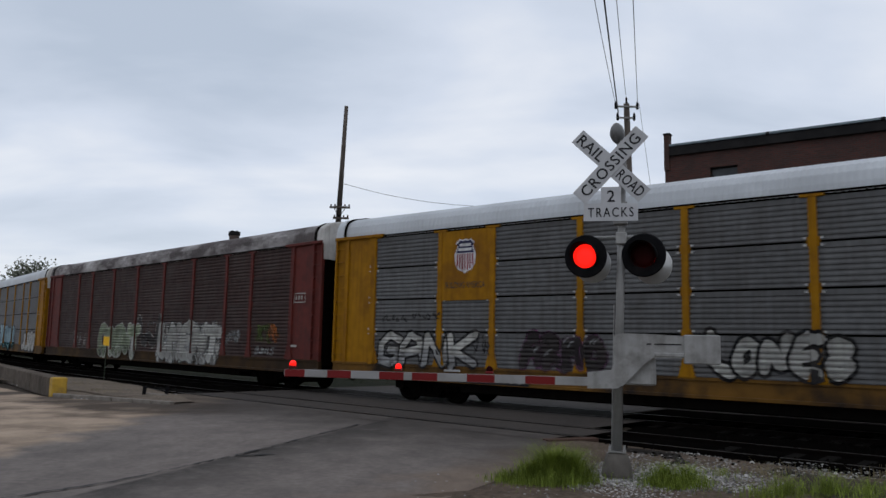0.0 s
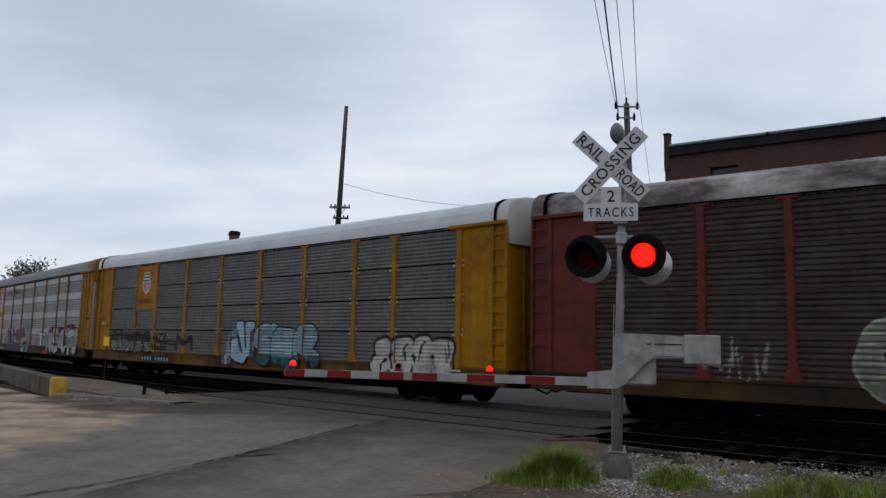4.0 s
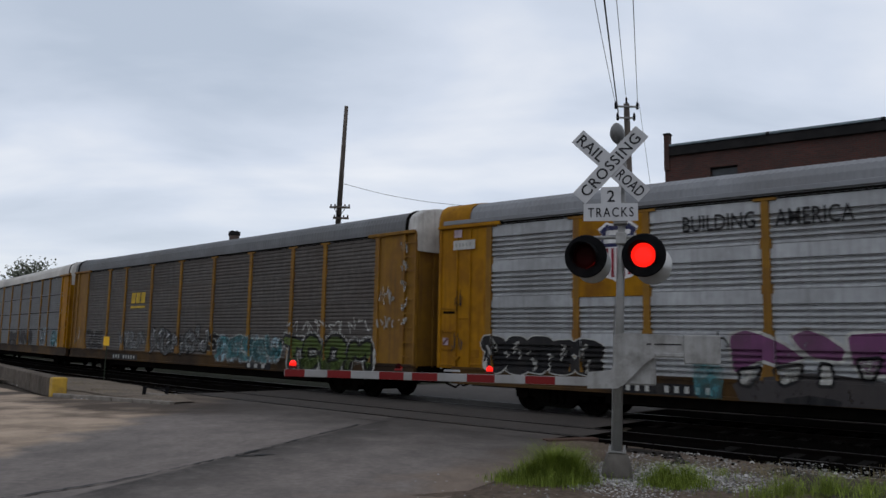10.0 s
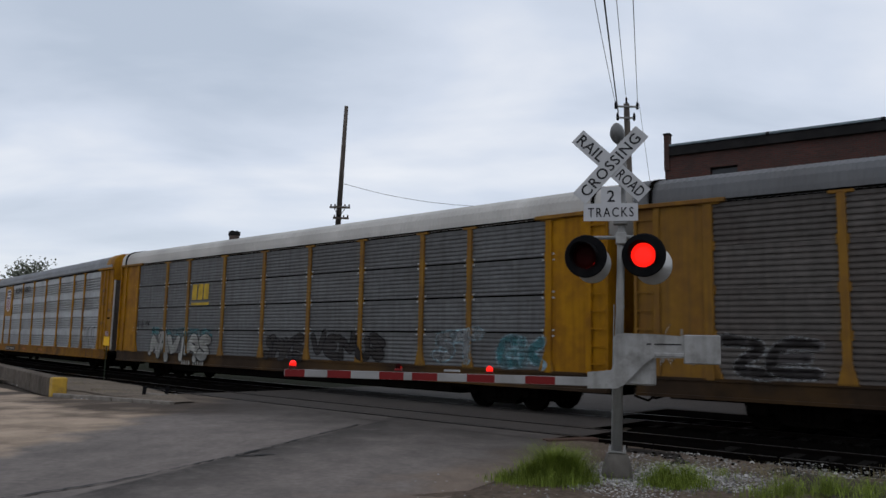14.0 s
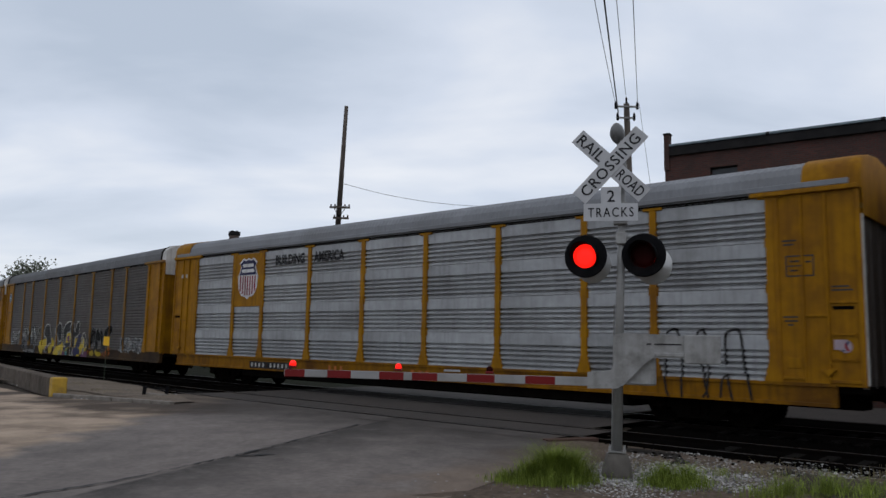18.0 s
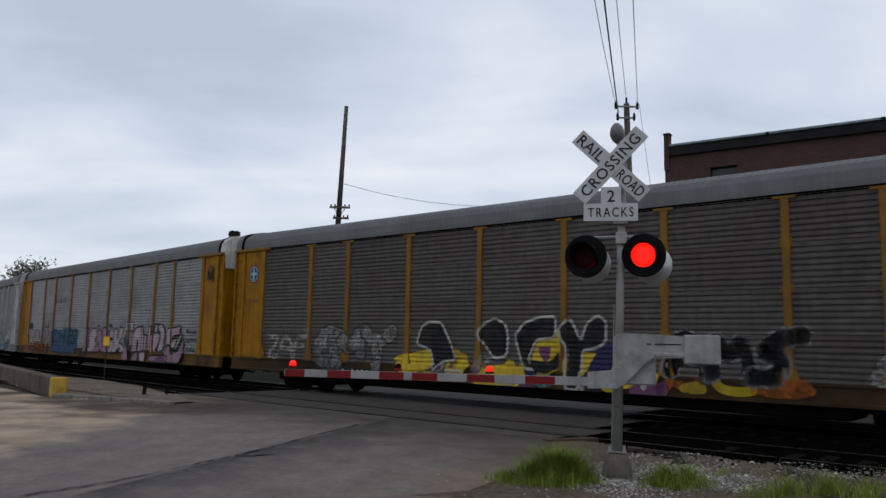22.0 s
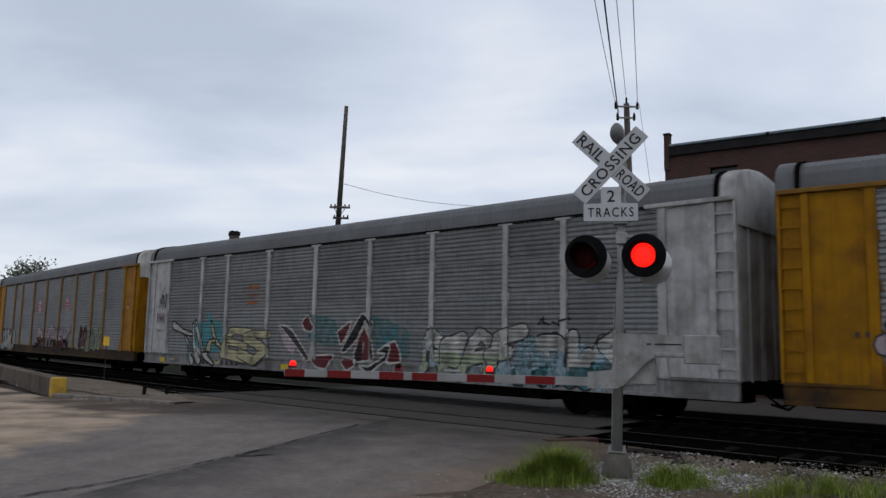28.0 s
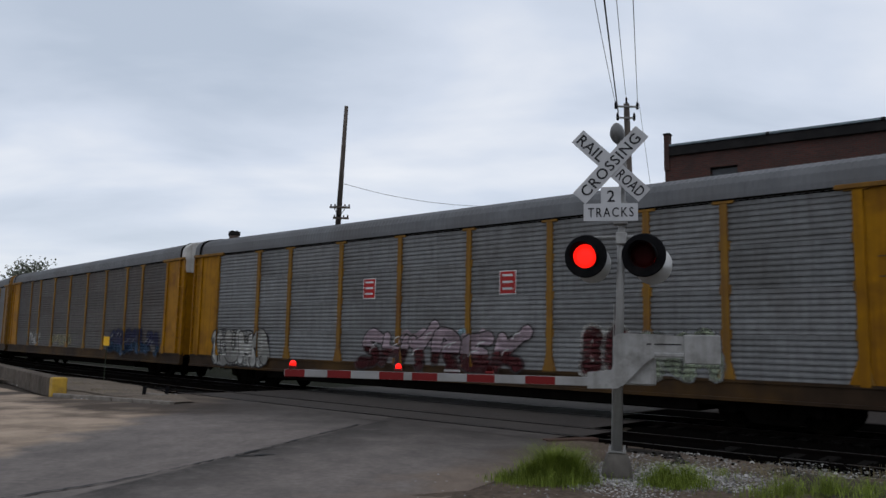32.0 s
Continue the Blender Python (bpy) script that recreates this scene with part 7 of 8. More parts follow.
        if v.co.x < -4:
            v.co.z = 1.24 + (v.co.z - 1.24) * 0.92
    arm = part("gate_arm", bm, arm_white, s, "lowered white gate arm with red stripes")
    for a, c in ((-4.80, -4.48), (-4.12, -3.75), (-3.317, -2.95), (-2.825, -2.45), (-2.025, -1.632), (-1.208, -0.80)):
        dz = -0.012 * (x_in - (a + c) / 2) / (x_in - x_tip)
        part("red_stripe", boxes((a, c, -0.3285, -0.3245, 1.197 + dz, 1.303 + dz)), arm_red, arm)
    for x, always, first in ((-4.69, True, 0), (-3.04, False, 1), (-1.71, False, 0)):
        case = part("arm_lamp", boxes((x - 0.055, x + 0.055, -0.325, -0.265, 1.312, 1.345), bevel=0.006), arm_red, arm, "small red lamp on the gate arm")
        if always:
            bm = bmesh.new()
            lathe(bm, [(0.0001, -0.02), (0.05, -0.016), (0.052, 0.0), (0.045, 0.02), (0.0001, 0.028)], 20, pose(x, -0.295, 1.372, 90, 0, 0))
            part("lens", bm, lens_on, case, "steady red lens", None, True)
        else:
            flap(case, Matrix.Translation((x, -0.295, 1.372)), 0.048, first)
    part("arm_clip", boxes((-2.36, -2.13, -0.335, -0.28, 1.322, 1.352), bevel=0.006), arm_white, arm)


build_signal()


# ================= yard edge, poles, wires, buildings =================
yellow_kerb = node_mat("chipped_yellow_kerb_paint", (0.46, 0.28, 0.04), 0.7, 0.0, 0.15, 5, (0.10, 0.07, 0.045), 0.9, 2.2, 0.3, 60)
wall_grime = node_mat("brown_grimed_concrete", (0.105, 0.085, 0.068), 0.9, 0.0, 0.25, 4, (0.045, 0.035, 0.028), 0.8, 0.9, 0.4, 50, spec=0.12)
old_wood = node_mat("grey_weathered_pole", (0.085, 0.07, 0.06), 0.9, 0.0, 0.25, 6, (0.04, 0.034, 0.03), 0.5, 2.0, 0.5, 40, stretch=(1, 1, 0.15))


def brick_mat(name, a, b, mortar, scale):
    m = bpy.data.materials.new(name)
    m.use_nodes = True
    nt = m.node_tree
    N, link = nt.nodes.new, nt.links.new
    p = nt.nodes["Principled BSDF"]
    p.inputs["Roughness"].default_value = 0.9
    tc = N("ShaderNodeTexCoord")
    mp = N("ShaderNodeMapping")
    mp.inputs["Rotation"].default_value = (radians(90), 0, 0)
    link(tc.outputs["Object"], mp.inputs[0])
    br = N("ShaderNodeTexBrick")
    br.inputs["Scale"].default_value = scale
    br.inputs["Color1"].default_value, br.inputs["Color2"].default_value, br.inputs["Mortar"].default_value = (*a, 1), (*b, 1), (*mortar, 1)
    br.inputs["Brick Width"].default_value, br.inputs["Row Height"].default_value, br.inputs["Mortar Size"].default_value = 0.215, 0.075, 0.010
    link(mp.outputs[0], br.inputs["Vector"])
    ns = N("ShaderNodeTexNoise")
    ns.inputs["Scale"].default_value, ns.inputs["Detail"].default_value = 0.9, 7.0
    link(tc.outputs["Object"], ns.inputs["Vector"])
    mr = N("ShaderNodeMapRange")
    mr.inputs["From Min"].default_value, mr.inputs["From Max"].default_value, mr.inputs["To Max"].default_value = 0.4, 0.75, 0.7
    link(ns.outputs["Fac"], mr.inputs["Value"])
    mx = N("ShaderNodeMixRGB")
    mx.inputs[2].default_value = (0.025, 0.018, 0.015, 1)
    link(mr.outputs[0], mx.inputs[0])
    link(br.outputs["Color"], mx.inputs[1])
    link(mx.outputs[0], p.inputs["Base Color"])
    bp = N("ShaderNodeBump")
    bp.inputs["Strength"].default_value, bp.inputs["Distance"].default_value = 0.6, 0.01
    link(br.outputs["Fac"], bp.inputs["Height"])
    bp.invert = True
    link(bp.outputs[0], p.inputs["Normal"])
    return m


brick = brick_mat("soot_darkened_red_brick", (0.088, 0.025, 0.017), (0.052, 0.018, 0.013), (0.048, 0.040, 0.035), 1.0)
tin = node_mat("blue_grey_sheet_metal", (0.16, 0.20, 0.22), 0.45, 0.4, 0.12, 3, (0.06, 0.06, 0.06), 0.5, 1.0)
tar = node_mat("black_roofing", (0.014, 0.013, 0.013), 0.85, 0.0, 0.25, 4, (0.035, 0.03, 0.028), 0.5, 1.0)


def build_yard_edge():
    # thick low wall along the yard, its end painted yellow
    d = Vector((-16.75 + 11.15, 29.85 - 22.5, 0)).normalized()
    ang = math.degrees(math.atan2(d.y, d.x))
    w = thing("low_concrete_wall", "long low concrete wall with a yellow painted end", "wall", pose(-11.12, 22.5, 0, 0, 0, ang))
    for i in range(10):
        bm = boxes((0.42 + i * 3.0, 0.42 + i * 3.0 + 2.985, -0.40, 0.0, -0.10, 0.50), bevel=0.03)
        part("wall_block", bm, wall_grime, w, "grimy concrete block")
    bm = boxes((0.0, 0.415, -0.40, 0.0, -0.10, 0.50), bevel=0.03)
    part("painted_end", bm, yellow_kerb, w, "block painted yellow")
    # low kerb round the gravel
    pts = [(-11.0, 22.30), (-9.6, 21.65), (-8.2, 20.95), (-6.97, 20.35)]
    k = thing("kerb", "low worn concrete kerb round a patch of gravel", "kerb")
    for (xa, ya), (xb, yb) in zip(pts, pts[1:]):
        n = 2
        for i in range(n):
            x0, y0 = xa + (xb - xa) * i / n, ya + (yb - ya) * i / n
            ln = math.hypot(xb - xa, yb - ya) / n
            bm = boxes((0.01, ln - 0.01, 0.0, 0.15, -0.12, 0.075 + random.uniform(-.006, .006)), bevel=0.012)
            part("kerb_stone", bm, kerb_mat, k, "", pose(x0, y0, 0, 0, 0, math.degrees(math.atan2(yb - ya, xb - xa))))
    for x, y, h in ((-8.78, 23.3, 0.25), (-8.25, 23.7, 0.24)):
        bm = boxes((-0.055, 0.055, -0.055, 0.055, -0.1, h), bevel=0.015)
        tagged(part("stub_post", bm, lamp_black, None, "", pose(x, y, 0, random.uniform(-4, 4), 4, 20)), "short dark stub post standing in gravel", "post", "stub posts")
    bm = boxes((-0.45, 0.45, -0.10, 0.10, -0.05, 0.06), bevel=0.03)
    tagged(part("concrete_lump", bm, kerb_mat, None, "", pose(-8.45, 23.3, 0, 0, 0, -30)), "pale broken concrete lump lying in gravel", "rubble")
    # small yellow marker sign
    t = thing("marker_sign", "small yellow square sign on a thin post", "sign", pose(-12.84, 29.9, 0, 0, 1.5, -38))
    bm = bmesh.new()
    tube(bm, (0, 0, -0.1), (0.03, 0, 1.55), 0.018, seg=8)
    part("post", bm, node_mat("dark_green_post", (0.03, 0.04, 0.025), 0.7, 0.0, 0.2, 5), t)
    part("plate", boxes((-0.20, 0.22, -0.03, -0.02, 1.36, 1.70), bevel=0.004), node_mat("bright_yellow_sign", (0.75, 0.42, 0.01), 0.5, 0.0, 0.05, 4), t, "plain yellow plate")


build_yard_edge()
plank = boxes((-0.55, 0.55, -0.11, 0.11, -0.16, 0.015), bevel=0.012)
tagged(part("crossing_timber", plank, node_mat("weathered_red_brown_timber", (0.075, 0.042, 0.030), 0.9, 0.0, 0.3, 6, (0.03, 0.022, 0.018), 0.6, 2.0, 0.4, 40, stretch=(0.2, 1, 1)), None, "", pose(2.45, 14.68, 0, 0, 0, 24)), "weathered red-brown timber at the edge of the crossing", "timber")


def insulator(bm, x, y, z):
    lathe(bm, [(0.02, 0.0), (0.05, 0.03), (0.04, 0.06), (0.055, 0.09), (0.02, 0.13)], 8, Matrix.Translation((x, y, z)))


def build_poles():
    # pole with crossarms low on its shaft
    p = thing("utility_pole", "leaning weathered wooden pole with two short crossarms", "utility pole", pose(-6.5, 45.0, -0.1))
    bm = bmesh.new()
    tube(bm, (0, 0, 0), (0.29, 0, 8.54), 0.20, 0.165, 12)
    tube(bm, (0.29, 0, 8.54), (0.53, 0, 15.8), 0.165, 0.115, 12)
    part("pole_shaft", bm, old_wood, p, "", None, True)
    for z, a, b in ((9.62, -0.22, 0.98), (8.98, 0.0, 0.92)):
        arm = part("crossarm", boxes((a, b, -0.20, -0.09, z - 0.06, z + 0.06), bevel=0.01), old_wood, p)
        for u in (a + 0.08, a + 0.32, b - 0.3, b - 0.06):
            bm = bmesh.new()
            insulator(bm, u, -0.145, z + 0.06)
            part("insulator", bm, lamp_black, arm)
    for s in (-1, 1):
        bm = bmesh.new()
        tube(bm, (0.37 + s * 0.35, -0.15, 9.6), (0.35, -0.15, 9.05), 0.02, seg=6)
        part("brace", bm, lamp_black, p)
    # pole behind the signal, carrying the overhead wires
    q = thing("utility_pole", "grey wooden pole carrying overhead wires on short arms", "utility pole", pose(7.55, 30.0, -0.1))
    bm = bmesh.new()
    tube(bm, (0, 0, 0), (-0.33, 0, 11.48), 0.19, 0.115, 12)
    part("pole_shaft", bm, old_wood, q, "", None, True)
    for z, a, b in ((11.32, -0.82, 0.10), (10.86, -0.75, -0.03)):
        arm = part("crossarm", boxes((a, b, -0.18, -0.12, z - 0.035, z + 0.035), bevel=0.008), alu, q)
        for u in (a + 0.03, b - 0.03):
            bm = bmesh.new()
            lathe(bm, [(0.03, -0.16), (0.06, -0.12), (0.045, -0.04), (0.06, 0.02), (0.045, 0.10), (0.02, 0.16)], 8, Matrix.Translation((u, -0.15, z + 0.05)))
            part("insulator", bm, lamp_black, arm)
    bm = bmesh.new()
    lathe(bm, [(0.02, 0.0), (0.05, 0.06), (0.03, 0.14), (0.05, 0.2), (0.01, 0.3)], 8, Matrix.Translation((-0.33, 0, 11.48)))
    part("top_insulator", bm, lamp_black, q)


build_poles()
wire_black = node_mat("weathered_wire", (0.035, 0.036, 0.04), 0.6, 0.2, 0.1, 5)


def wire(label, a, b, sag, r):
    """A hanging wire from a to b."""
    cu = bpy.data.curves.new("overhead_wire", "CURVE")
    cu.dimensions, cu.bevel_depth, cu.bevel_resolution = "3D", r, 1
    sp = cu.splines.new("POLY")
    n = 28
    sp.points.add(n)
    a, b = Vector(a), Vector(b)
    for i in range(n + 1):
        u = i / n
        p = a.lerp(b, u) - Vector((0, 0, sag * 4 * u * (1 - u)))
        sp.points[i].co = (*p, 1)
    cu.materials.append(wire_black)
    ob = new("overhead_wire", cu)
    return tagged(ob, label, "wire", "overhead wires")


wire("thin overhead wire running from the grey pole", (6.74, 29.85, 11.4), (-1.9, -2.0, 10.6), 0.75, 0.010)
wire("thick overhead cable running from the grey pole", (6.86, 29.85, 10.95), (-1.42, -2.0, 10.6), 0.45, 0.022)
wire("thin overhead wire running from the pole's top", (7.20, 30.0, 11.75), (-1.12, -2.0, 10.6), 0.85, 0.010)
wire("thin overhead wire running from the pole's outer arm", (7.63, 29.85, 11.4), (-0.76, -2.0, 10.6), 0.75, 0.011)
wire("thin wire dropping down the grey pole's side", (7.67, 29.8, 11.4), (8.1, 29.6, 7.5), 0.0, 0.008)
wire("thin slack wire from the leaning wooden pole", (-5.97, 45.0, 10.98), (12.0, 45.5, 11.4), 1.35, 0.013)


def build_buildings():
    # brick works beyond the railway
    b = thing("brick_building", "dark red brick building with a metal-edged flat roof", "building", pose(8.87, 30.0, 0, 0, 0, math.degrees(math.atan2(-0.566, 0.824))))
    H1 = 9.25
    for u0, u1, z0, z1 in ((-0.14, 1.62, -0.2, H1), (1.62, 2.62, -0.2, 7.35), (1.62, 2.62, 8.62, H1), (2.62, 9.4, -0.2, H1), (9.4, 10.4, -0.2, 7.35), (9.4, 10.4, 8.62, H1), (10.4, 30.0, -0.2, H1)):
        part("wall", boxes((u0, u1, 0.0, 0.35, z0, z1)), brick, b)
    part("end_wall", boxes((-0.14, 0.21, 0.352, 16.0, -0.2, H1)), brick, b)
    part("far_wall", boxes((29.65, 30.0, 0.352, 16.0, -0.2, H1)), brick, b)
    part("back_wall", boxes((0.352, 29.648, 15.65, 16.0, -0.2, H1)), brick, b)
    part("roof", boxes((0.352, 29.648, 0.352, 15.648, 8.9, 9.05)), tar, b, "flat black roof")
    part("frieze", boxes((0.08, 30.0, -0.14, 0.36, H1 + 0.002, 9.60), bevel=0.01), tar, b, "dark band under the roof edge")
    for i in range(8):
        u0 = 0.09 + i * 3.72
        part("roof_edge", boxes((u0, u0 + 3.60, -0.20, 0.30, 9.604, 9.70), bevel=0.015), tin, b, "blue-grey metal roof edging")
        part("edge_joint", boxes((u0 + 3.60, u0 + 3.72, -0.19, 0.28, 9.604, 9.71), bevel=0.01), tar, b)
    part("corner_pier", boxes((-0.16, 0.06, -0.06, 0.22, 8.7, 10.12), bevel=0.01), brick, b, "brick pier on the corner")
    part("pier_cap", boxes((-0.19, 0.09, -0.09, 0.25, 10.122, 10.2), bevel=0.01), tar, b)
    for u in (1.62, 9.4):
        win = part("window", boxes((u + 0.02, u + 0.98, 0.20, 0.24, 7.37, 8.60)), node_mat("dull_window_glass", (0.05, 0.055, 0.06), 0.25, 0.0, 0.2, 2), b, "dull recessed window")
        part("lintel", boxes((u - 0.06, u + 1.06, -0.02, 0.10, 8.622, 8.74), bevel=0.01), brick, b, "brick lintel over the window")
        part("sash", boxes((u + 0.02, u + 0.98, 0.16, 0.20, 7.95, 8.02)), old_wood, win)
        part("sill", boxes((u - 0.06, u + 1.06, -0.06, 0.18, 7.25, 7.348), bevel=0.01), wall_grime, win)
    # chimney stack beyond the railway
    c = thing("chimney", "tall brick chimney stack with a dark cap", "chimney", pose(-16.36, 60.0, 0, 0, 0, 20))
    part("shaft", boxes((-0.36, 0.36, -0.36, 0.36, -0.2, 9.72), bevel=0.01), brick_mat("pale_worn_brick", (0.16, 0.10, 0.08), (0.11, 0.075, 0.06), (0.10, 0.09, 0.08), 1.0), c)
    part("cap", boxes((-0.42, 0.42, -0.42, 0.42, 9.722, 10.02), bevel=0.02), tar, c, "dark stepped cap")
    for s in (-1, 1):
        bm = bmesh.new()
        tube(bm, (s * 0.17, 0, 10.02), (s * 0.17, 0, 10.12), 0.12, 0.11, 12)
        part("flue", bm, tar, c)


build_buildings()

# ================= trees =================
bark = node_mat("grey_bark", (0.06, 0.05, 0.042), 0.95, 0.0, 0.3, 6, (0.03, 0.026, 0.022), 0.5, 2, 0.5, 30)
# leaf colour greyed and lightened to paint in the haze of distance
leaf_mat = node_mat("haze_paled_leaves", (0.15, 0.16, 0.125), 0.8, 0.0, 0.3, 3, (0.10, 0.10, 0.06), 0.5, 0.4)


def build_tree(x, y, h, seed, leaves=1500):
    rng = random.Random(seed)
    t = thing("tree", "distant tree with thin spring foliage, haze put into its leaf colour", "tree", pose(x, y, -0.2), "distant trees")
    bm = bmesh.new()
    tube(bm, (0, 0, 0), (0.1, 0, h * 0.45), h * 0.028, h * 0.018, 8)
    tips = []
    for i in range(11):
        a, z0 = rng.uniform(0, 6.28), h * rng.uniform(.25, .5)
        r, z1 = h * rng.uniform(.12, .30), h * rng.uniform(.55, .97)
        m = Vector((r * .5 * math.cos(a), r * .5 * math.sin(a), (z0 + z1) / 2))
        e = Vector((r * math.cos(a), r * math.sin(a), z1))
        tube(bm, (0, 0, z0), m, h * .012, h * .008, 6)
        tube(bm, m, e, h * .008, h * .002, 5)
        tips += [e, m.lerp(e, .6), m.lerp(e, .3), m]
        for _ in range(3):
            f = e + Vector((rng.uniform(-1, 1), rng.uniform(-1, 1), rng.uniform(-.6, .9))) * h * .07
            tube(bm, m.lerp(e, .6), f, h * .004, h * .001, 4)
            tips.append(f)
    part("trunk", bm, bark, t)
    verts, faces = [], []
    for _ in range(leaves):
        c = rng.choice(tips)
        g = h * .055
        p = c + Vector((rng.gauss(0, g), rng.gauss(0, g), rng.gauss(0, g * .8)))
        u = Vector((rng.uniform(-1, 1), rng.uniform(-1, 1), rng.uniform(-1, 1))).normalized() * rng.uniform(.16, .36)
        v = u.orthogonal().normalized() * rng.uniform(.10, .24)
        n = len(verts)
        verts += [p - u, p + v, p + u, p - v]
        faces.append((n, n + 1, n + 2, n + 3))
    tagged(put("crown", mesh_of("crown", verts, faces), leaf_mat, t), "many small loose leaf clumps")


for _i, (_x, _y, _h) in enumerate(((-86.5, 150, 14.6), (-80.3, 150, 15.9), (-81.0, 162, 14.5), (-83.0, 172, 14.5), (-92.0, 150, 15.0), (-77.5, 172, 13.5))):
    build_tree(_x, _y, _h, 200 + _i, 2600 if _i < 2 else 1900)


# ================= loose ground cover =================
stone_mat = node_mat("pale_limestone_chips", (0.34, 0.325, 0.31), 0.9, 0.0, 0.4, 6, (0.06, 0.053, 0.047), 0.7, 1.5, spec=0.15)


def island_vary(m, lo, hi):
    """Every loose piece gets its own brightness."""
    nt = m.node_tree
    b = nt.nodes["Principled BSDF"]
    old = b.inputs["Base Color"].links[0].from_socket
    g = nt.nodes.new("ShaderNodeNewGeometry")
    mr = nt.nodes.new("ShaderNodeMapRange")
    mr.inputs["To Min"].default_value, mr.inputs["To Max"].default_value = lo, hi
    nt.links.new(g.outputs["Random Per Island"], mr.inputs["Value"])
    hv = nt.nodes.new("ShaderNodeHueSaturation")
    nt.links.new(mr.outputs[0], hv.inputs["Value"])
    nt.links.new(old, hv.inputs["Color"])
    nt.links.new(hv.outputs[0], b.inputs["Base Color"])


blade_mat = node_mat("bright_weed_grass", (0.165, 0.215, 0.035), 0.75, 0.0, 0.35, 4, (0.15, 0.17, 0.04), 0.5, 2.0, spec=0.1)
dry_mat = node_mat("dry_grass_stems", (0.22, 0.18, 0.10), 0.8, 0.0, 0.3, 4)
weeds_far = node_mat("dull_far_weeds", (0.016, 0.021, 0.008), 0.8, 0.0, 0.35, 4, spec=0.1)
island_vary(stone_mat, 0.25, 1.35)
island_vary(blade_mat, 0.55, 1.4)
tar_seam = node_mat("tar_crack", (0.022, 0.021, 0.021), 0.8, 0.0, 0.3, 8)


def pebbles(name, spots, material, label, seed):
    """Loose stones, too many to count. spots: (x, y, radius, how many, least size, largest size)."""
    rng = random.Random(seed)
    verts, faces = [], []
    for cx, cy, rad, n, lo, hi in spots:
        for _ in range(n):
            a, r = rng.uniform(0, 6.28), rad * math.sqrt(rng.random())
            x, y, k = cx + r * math.cos(a), cy + r * math.sin(a), rng.uniform(lo, hi) * rng.choice((1, 1, .7))
            spin, o = rng.uniform(0, 6.28), len(verts)
            for j in range(6):
                b = spin + j * math.pi / 3
                q = k * rng.uniform(.75, 1.1)
                verts.append((x + q * math.cos(b), y + q * .75 * math.sin(b), -0.03 + k * rng.uniform(0.0, .3)))
            for j in range(3):
                b = spin + j * 2.1
                verts.append((x + k * .5 * math.cos(b), y + k * .5 * math.sin(b), -0.03 + k * rng.uniform(.6, 1.0)))
            faces += [(o + 6, o + 7, o + 8), (o, o + 1, o + 6), (o + 1, o + 2, o + 7, o + 6), (o + 2, o + 3, o + 7), (o + 3, o + 4, o + 8, o + 7), (o + 4, o + 5, o + 8), (o + 5, o, o + 6, o + 8)]
    return tagged(put(name, mesh_of(name, verts, faces), material), label, "gravel", "", "stuff")


pebbles("gravel", [(3.0, 10.9, 1.2, 3600, .008, .030), (2.9, 10.6, .6, 1500, .010, .034), (2.0, 10.7, .5, 900, .010, .032), (2.4, 10.0, .8, 2300, .008, .028), (2.5, 10.9, 1.0, 60, .03, .05), (4.5, 10.9, 1.3, 1900, .008, .028), (3.9, 10.4, .7, 1100, .010, .032), (4.4, 10.9, 1.6, 90, .03, .05), (6.3, 10.6, 1.6, 220, .006, .022), (4.3, 9.4, 1.3, 450, .006, .022), (7.6, 9.4, 1.5, 200, .008, .024), (1.0, 9.6, 1.4, 320, .006, .03), (0.2, 9.4, 1.0, 120, .005, .018), (3.4, 12.4, 1.2, 1100, .008, .03), (5.6, 11.5, 1.0, 300, .008, .026)],
        stone_mat, "pale broken stone chips scattered by the signal", 7)
pebbles("gravel", [(-9.4, 23.2, 1.2, 260, .015, .05), (-11.2, 25.2, 1.5, 260, .015, .055), (-13.4, 28.3, 1.8, 220, .02, .06), (-8.2, 22.4, .9, 220, .015, .045), (-9.6, 22.4, .8, 200, .015, .05), (-8.6, 23.4, .8, 160, .02, .06)], stone_mat, "pale loose stones in the patch beside the rails", 8)


def ballast_stones():
    rng = random.Random(9)
    spots = []
    for k in range(40):
        s = 8.4 + k * 0.45
        x, y, h = line(s, rng.uniform(-4.3, -3.3))
        spots.append((x, y, .7, 26, .02, .05))
        x, y, h = line(s, rng.uniform(-1.6, 0.3))
        spots.append((x, y, .8, 20, .02, .05))
    for k in range(50):
        x, y, h = line(-7.5 - k * 0.6, rng.uniform(-4.3, -0.6))
        spots.append((x, y, .9, 14, .02, .055))
    return spots


pebbles("ballast", ballast_stones(), ballast_mat, "broken stones of the track ballast, train shade in their colour", 9)


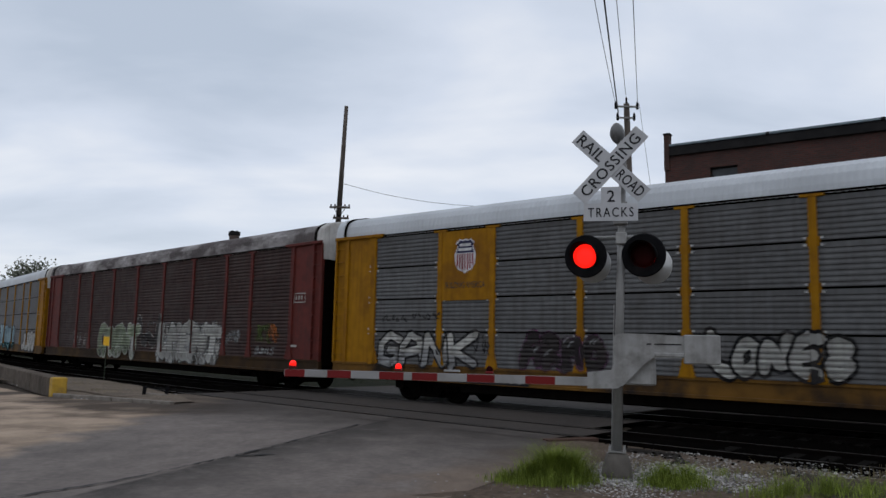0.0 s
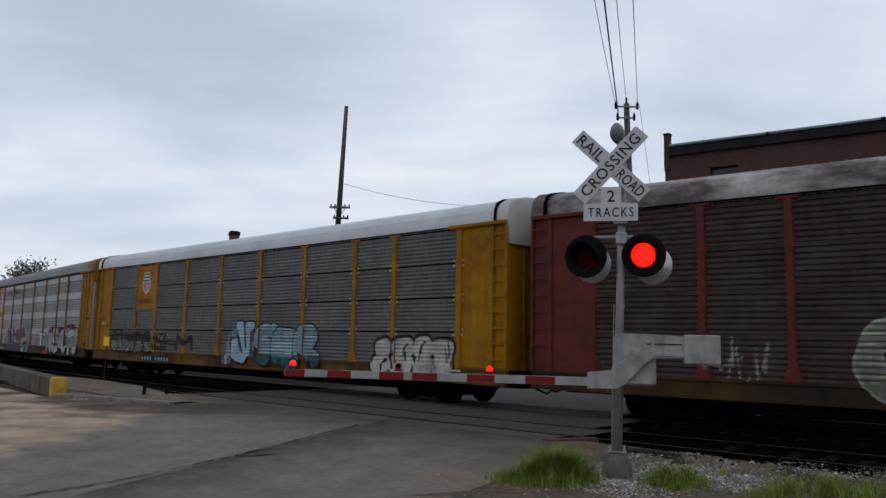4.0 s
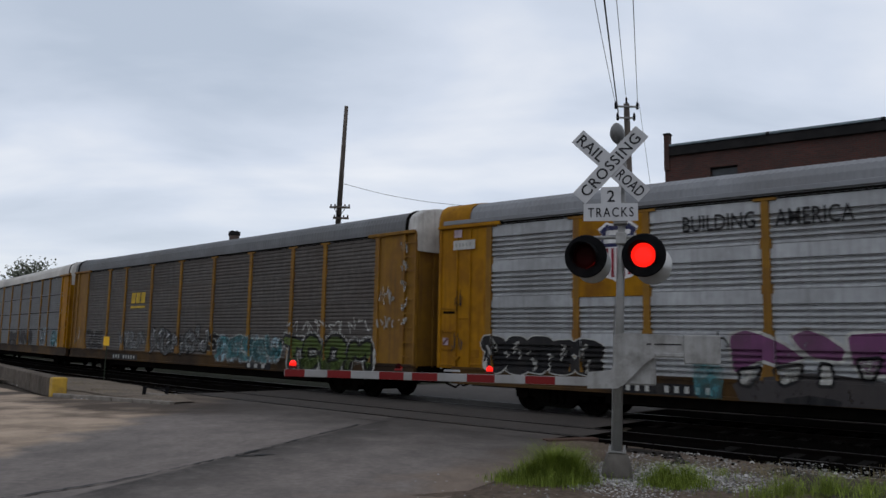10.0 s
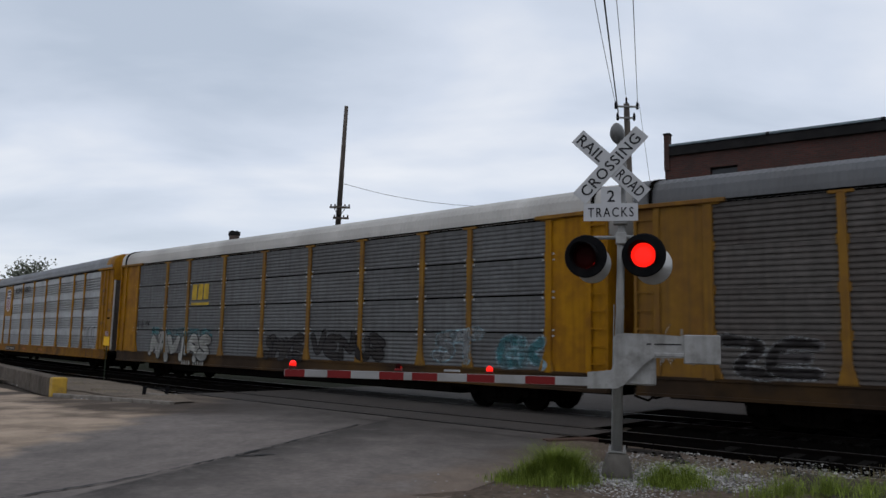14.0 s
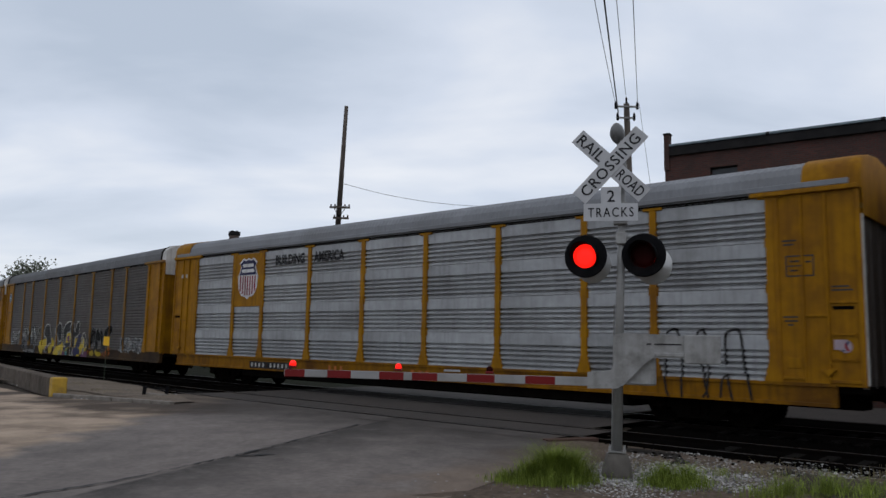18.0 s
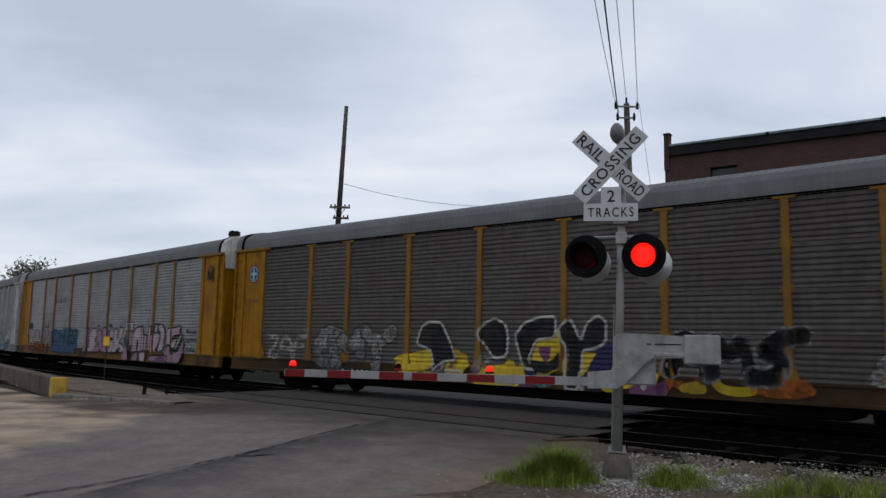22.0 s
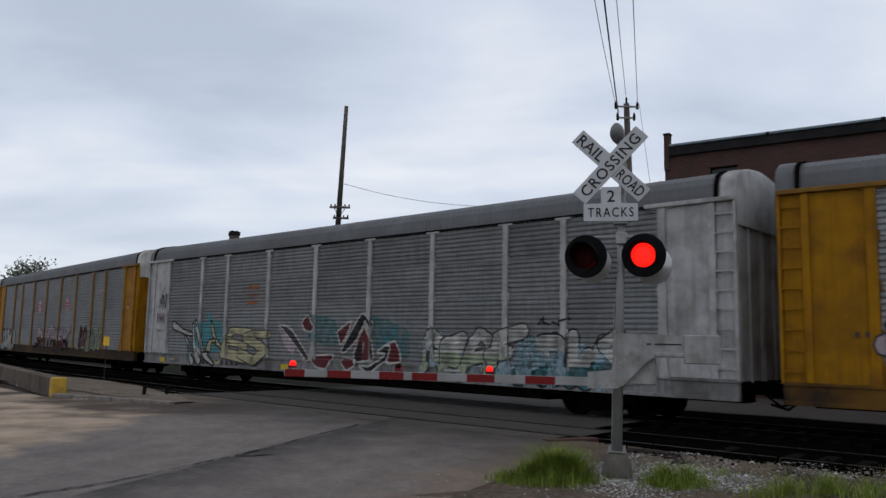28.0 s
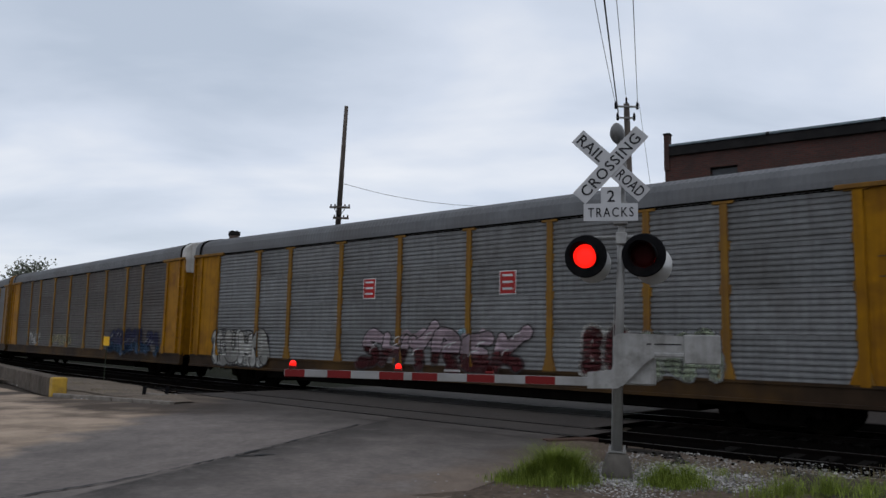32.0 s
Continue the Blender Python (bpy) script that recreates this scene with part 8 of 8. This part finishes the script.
def tuft(verts, faces, cx, cy, rad, n, h, rng, lean=1.15):
    for _ in range(n):
        a, r = rng.uniform(0, 6.28), rad * min(1.7, abs(rng.gauss(0, .62)))
        x, y = cx + r * math.cos(a), cy + r * .8 * math.sin(a)
        top = h * rng.uniform(.25, 1.0) * max(.22, 1.0 - .5 * (r / rad) ** 1.5)
        b, l, w = rng.uniform(0, 6.28), top * lean * rng.uniform(.2, 1.1), rng.uniform(.0016, .0036)
        dx, dy, px, py = l * math.cos(b), l * math.sin(b), -w * math.sin(b), w * math.cos(b)
        o = len(verts)
        verts += [(x - px, y - py, -.04), (x + px, y + py, -.04), (x + dx * .35 + px * .8, y + dy * .35 + py * .8, top * .6), (x + dx * .35 - px * .8, y + dy * .35 - py * .8, top * .6), (x + dx, y + dy, top)]
        faces += [(o, o + 1, o + 2, o + 3), (o + 3, o + 2, o + 4)]


def build_grass():
    rng = random.Random(17)
    for material, label, spots in (
            (blade_mat, "tufts of bright green weedy grass", [(1.48, 10.25, .36, 3400, .52), (1.18, 10.15, .34, 1400, .36), (1.72, 10.25, .32, 1900, .48), (1.4, 9.95, .5, 500, .22), (0.85, 10.2, .3, 350, .2), (2.85, 10.1, .32, 900, .34), (3.2, 10.15, .34, 700, .32), (3.0, 9.9, .45, 400, .2),
                                                         (4.2, 9.6, .40, 380, .30), (4.75, 9.65, .36, 460, .33), (5.25, 9.7, .34, 260, .26), (3.8, 9.3, .5, 220, .2), (5.7, 10.0, .4, 130, .2), (4.9, 9.1, .7, 260, .22), (6.3, 9.6, .8, 170, .2), (2.3, 10.6, .5, 160, .12), (3.9, 10.9, .6, 160, .14)]),
            (dry_mat, "sparse dry grass stems", [(2.6, 11.4, 1.0, 160, .16), (4.6, 11.2, 1.2, 220, .18), (1.6, 10.9, .5, 100, .3), (6.2, 10.8, 1.2, 200, .2), (-10.5, 24.0, 1.6, 260, .2), (-12.6, 27.4, 1.8, 220, .22)])):
        verts, faces = [], []
        for s in spots:
            tuft(verts, faces, *s, rng)
        tagged(put("grass", mesh_of("grass", verts, faces), material), label, "grass", "", "stuff")
    # rough grass beyond the rails
    verts, faces = [], []
    for k in range(2600):
        s = rng.uniform(-75, -9)
        x, y, h = line(s, rng.uniform(5.2, 14.0))
        tuft(verts, faces, x, y, .25, 3, .30, rng)
    tagged(put("grass", mesh_of("grass", verts, faces), weeds_far), "rough grass beyond the railway", "grass", "", "stuff")


build_grass()


def seam(pts, width, seed, name="road_crack", label="dark ragged crack in the asphalt"):
    """A ragged dark crack laid along points on the road."""
    rng = random.Random(seed)
    fine = []
    for (xa, ya), (xb, yb) in zip(pts, pts[1:]):
        n = max(2, int(math.hypot(xb - xa, yb - ya) / 0.12))
        fine += [(xa + (xb - xa) * i / n + rng.uniform(-.025, .025), ya + (yb - ya) * i / n + rng.uniform(-.025, .025)) for i in range(n)]
    verts, faces = [], []
    for i, (x, y) in enumerate(fine):
        w = width * rng.uniform(.15, 1.0)
        verts += [(x - w, y + rng.uniform(-.02, .02), 0.001), (x + w, y + rng.uniform(-.02, .02), 0.001)]
        if i:
            faces.append((2 * i - 2, 2 * i - 1, 2 * i + 1, 2 * i))
    return tagged(put(name, mesh_of(name, verts, faces), tar_seam), label, "", "", "structure")


seam([(-4.9, 7.9), (-4.61, 8.42), (-3.88, 9.51), (-3.04, 11.79)], 0.035, 1)
seam([(-3.04, 11.79), (-2.70, 12.9), (-2.32, 14.31), (-1.64, 16.63)], 0.045, 2)
seam([(-2.95, 11.75), (-2.6, 11.95), (-2.35, 12.1)], 0.10, 3)
seam([(-10.4, 17.0), (-9.6, 16.6), (-9.0, 16.5)], 0.05, 4)
seam([(-6.0, 18.6), (-5.0, 18.9), (-3.8, 19.9)], 0.03, 5)


# ================= what moves =================
SPEED = (137.8832, 138.1102, -5.3963, -1.9061, 0.9234, 1.9163)
MIDDLES = tuple(LONG * s for s in (14.185, -14.258, -42.78, -71.175, -99.827, -128.255, -156.965, -185.672, -214.244, -242.846, -271.674, -300.22, -328.82))


def travel(t):
    """Metres the train has gone."""
    u = t / 16 - 1
    return LONG * sum(k * u ** i for i, k in enumerate(SPEED))


def car_pose(s):
    """A wagon stands with its two bogies on the curve."""
    xa, ya, _ = line(s - BOGIE, MAIN)
    xb, yb, _ = line(s + BOGIE, MAIN)
    return pose((xa + xb) / 2, (ya + yb) / 2, 0.0, 0, 0, math.degrees(math.atan2(yb - ya, xb - xa)))


def motions():
    for car, mid in zip(CARS, MIDDLES):
        walk(car, [(t, car_pose(mid + travel(t))) for t in range(0, 33)])
    # wheels roll without slipping, a row every twentieth of a second
    rows = [(k / 15, pose(0, 0, 0, 0, math.degrees((travel(k / 15) - travel(0)) / 0.455) % 360.0, 0)) for k in range(0, 481)]
    first = WHEELS[0]
    walk(first, rows)
    keys = first.animation_data
    for w in WHEELS[1:]:
        w.rotation_mode = "QUATERNION"
        w.animation_data_create()
        w.animation_data.action = keys.action
        w.animation_data.action_slot = keys.action_slot
    # the lamps flash in turn: each lens swings half round at every change
    half, start = 0.5962, 0.30
    for lens, first in FLAPS:
        back = 0.0 if first else 178.0
        rows = [(0.0, pose(0, 0, 0, 0, 0, back))]
        t = start
        while t < 31.9:
            f = math.floor(t * FPS - 0.3)
            step = 89.0 if back == 0.0 else -89.0
            if 16.9 < t < 17.1:      # here both lamps stay dark for an instant
                f += -1 if back == 0.0 else 1
            for k in range(3):
                rows.append(((f + k) / FPS, pose(0, 0, 0, 0, 0, back + step * k)))
            back += 2 * step
            t += half
        rows.append((32.0, pose(0, 0, 0, 0, 0, back)))
        walk(lens, rows)



motions()
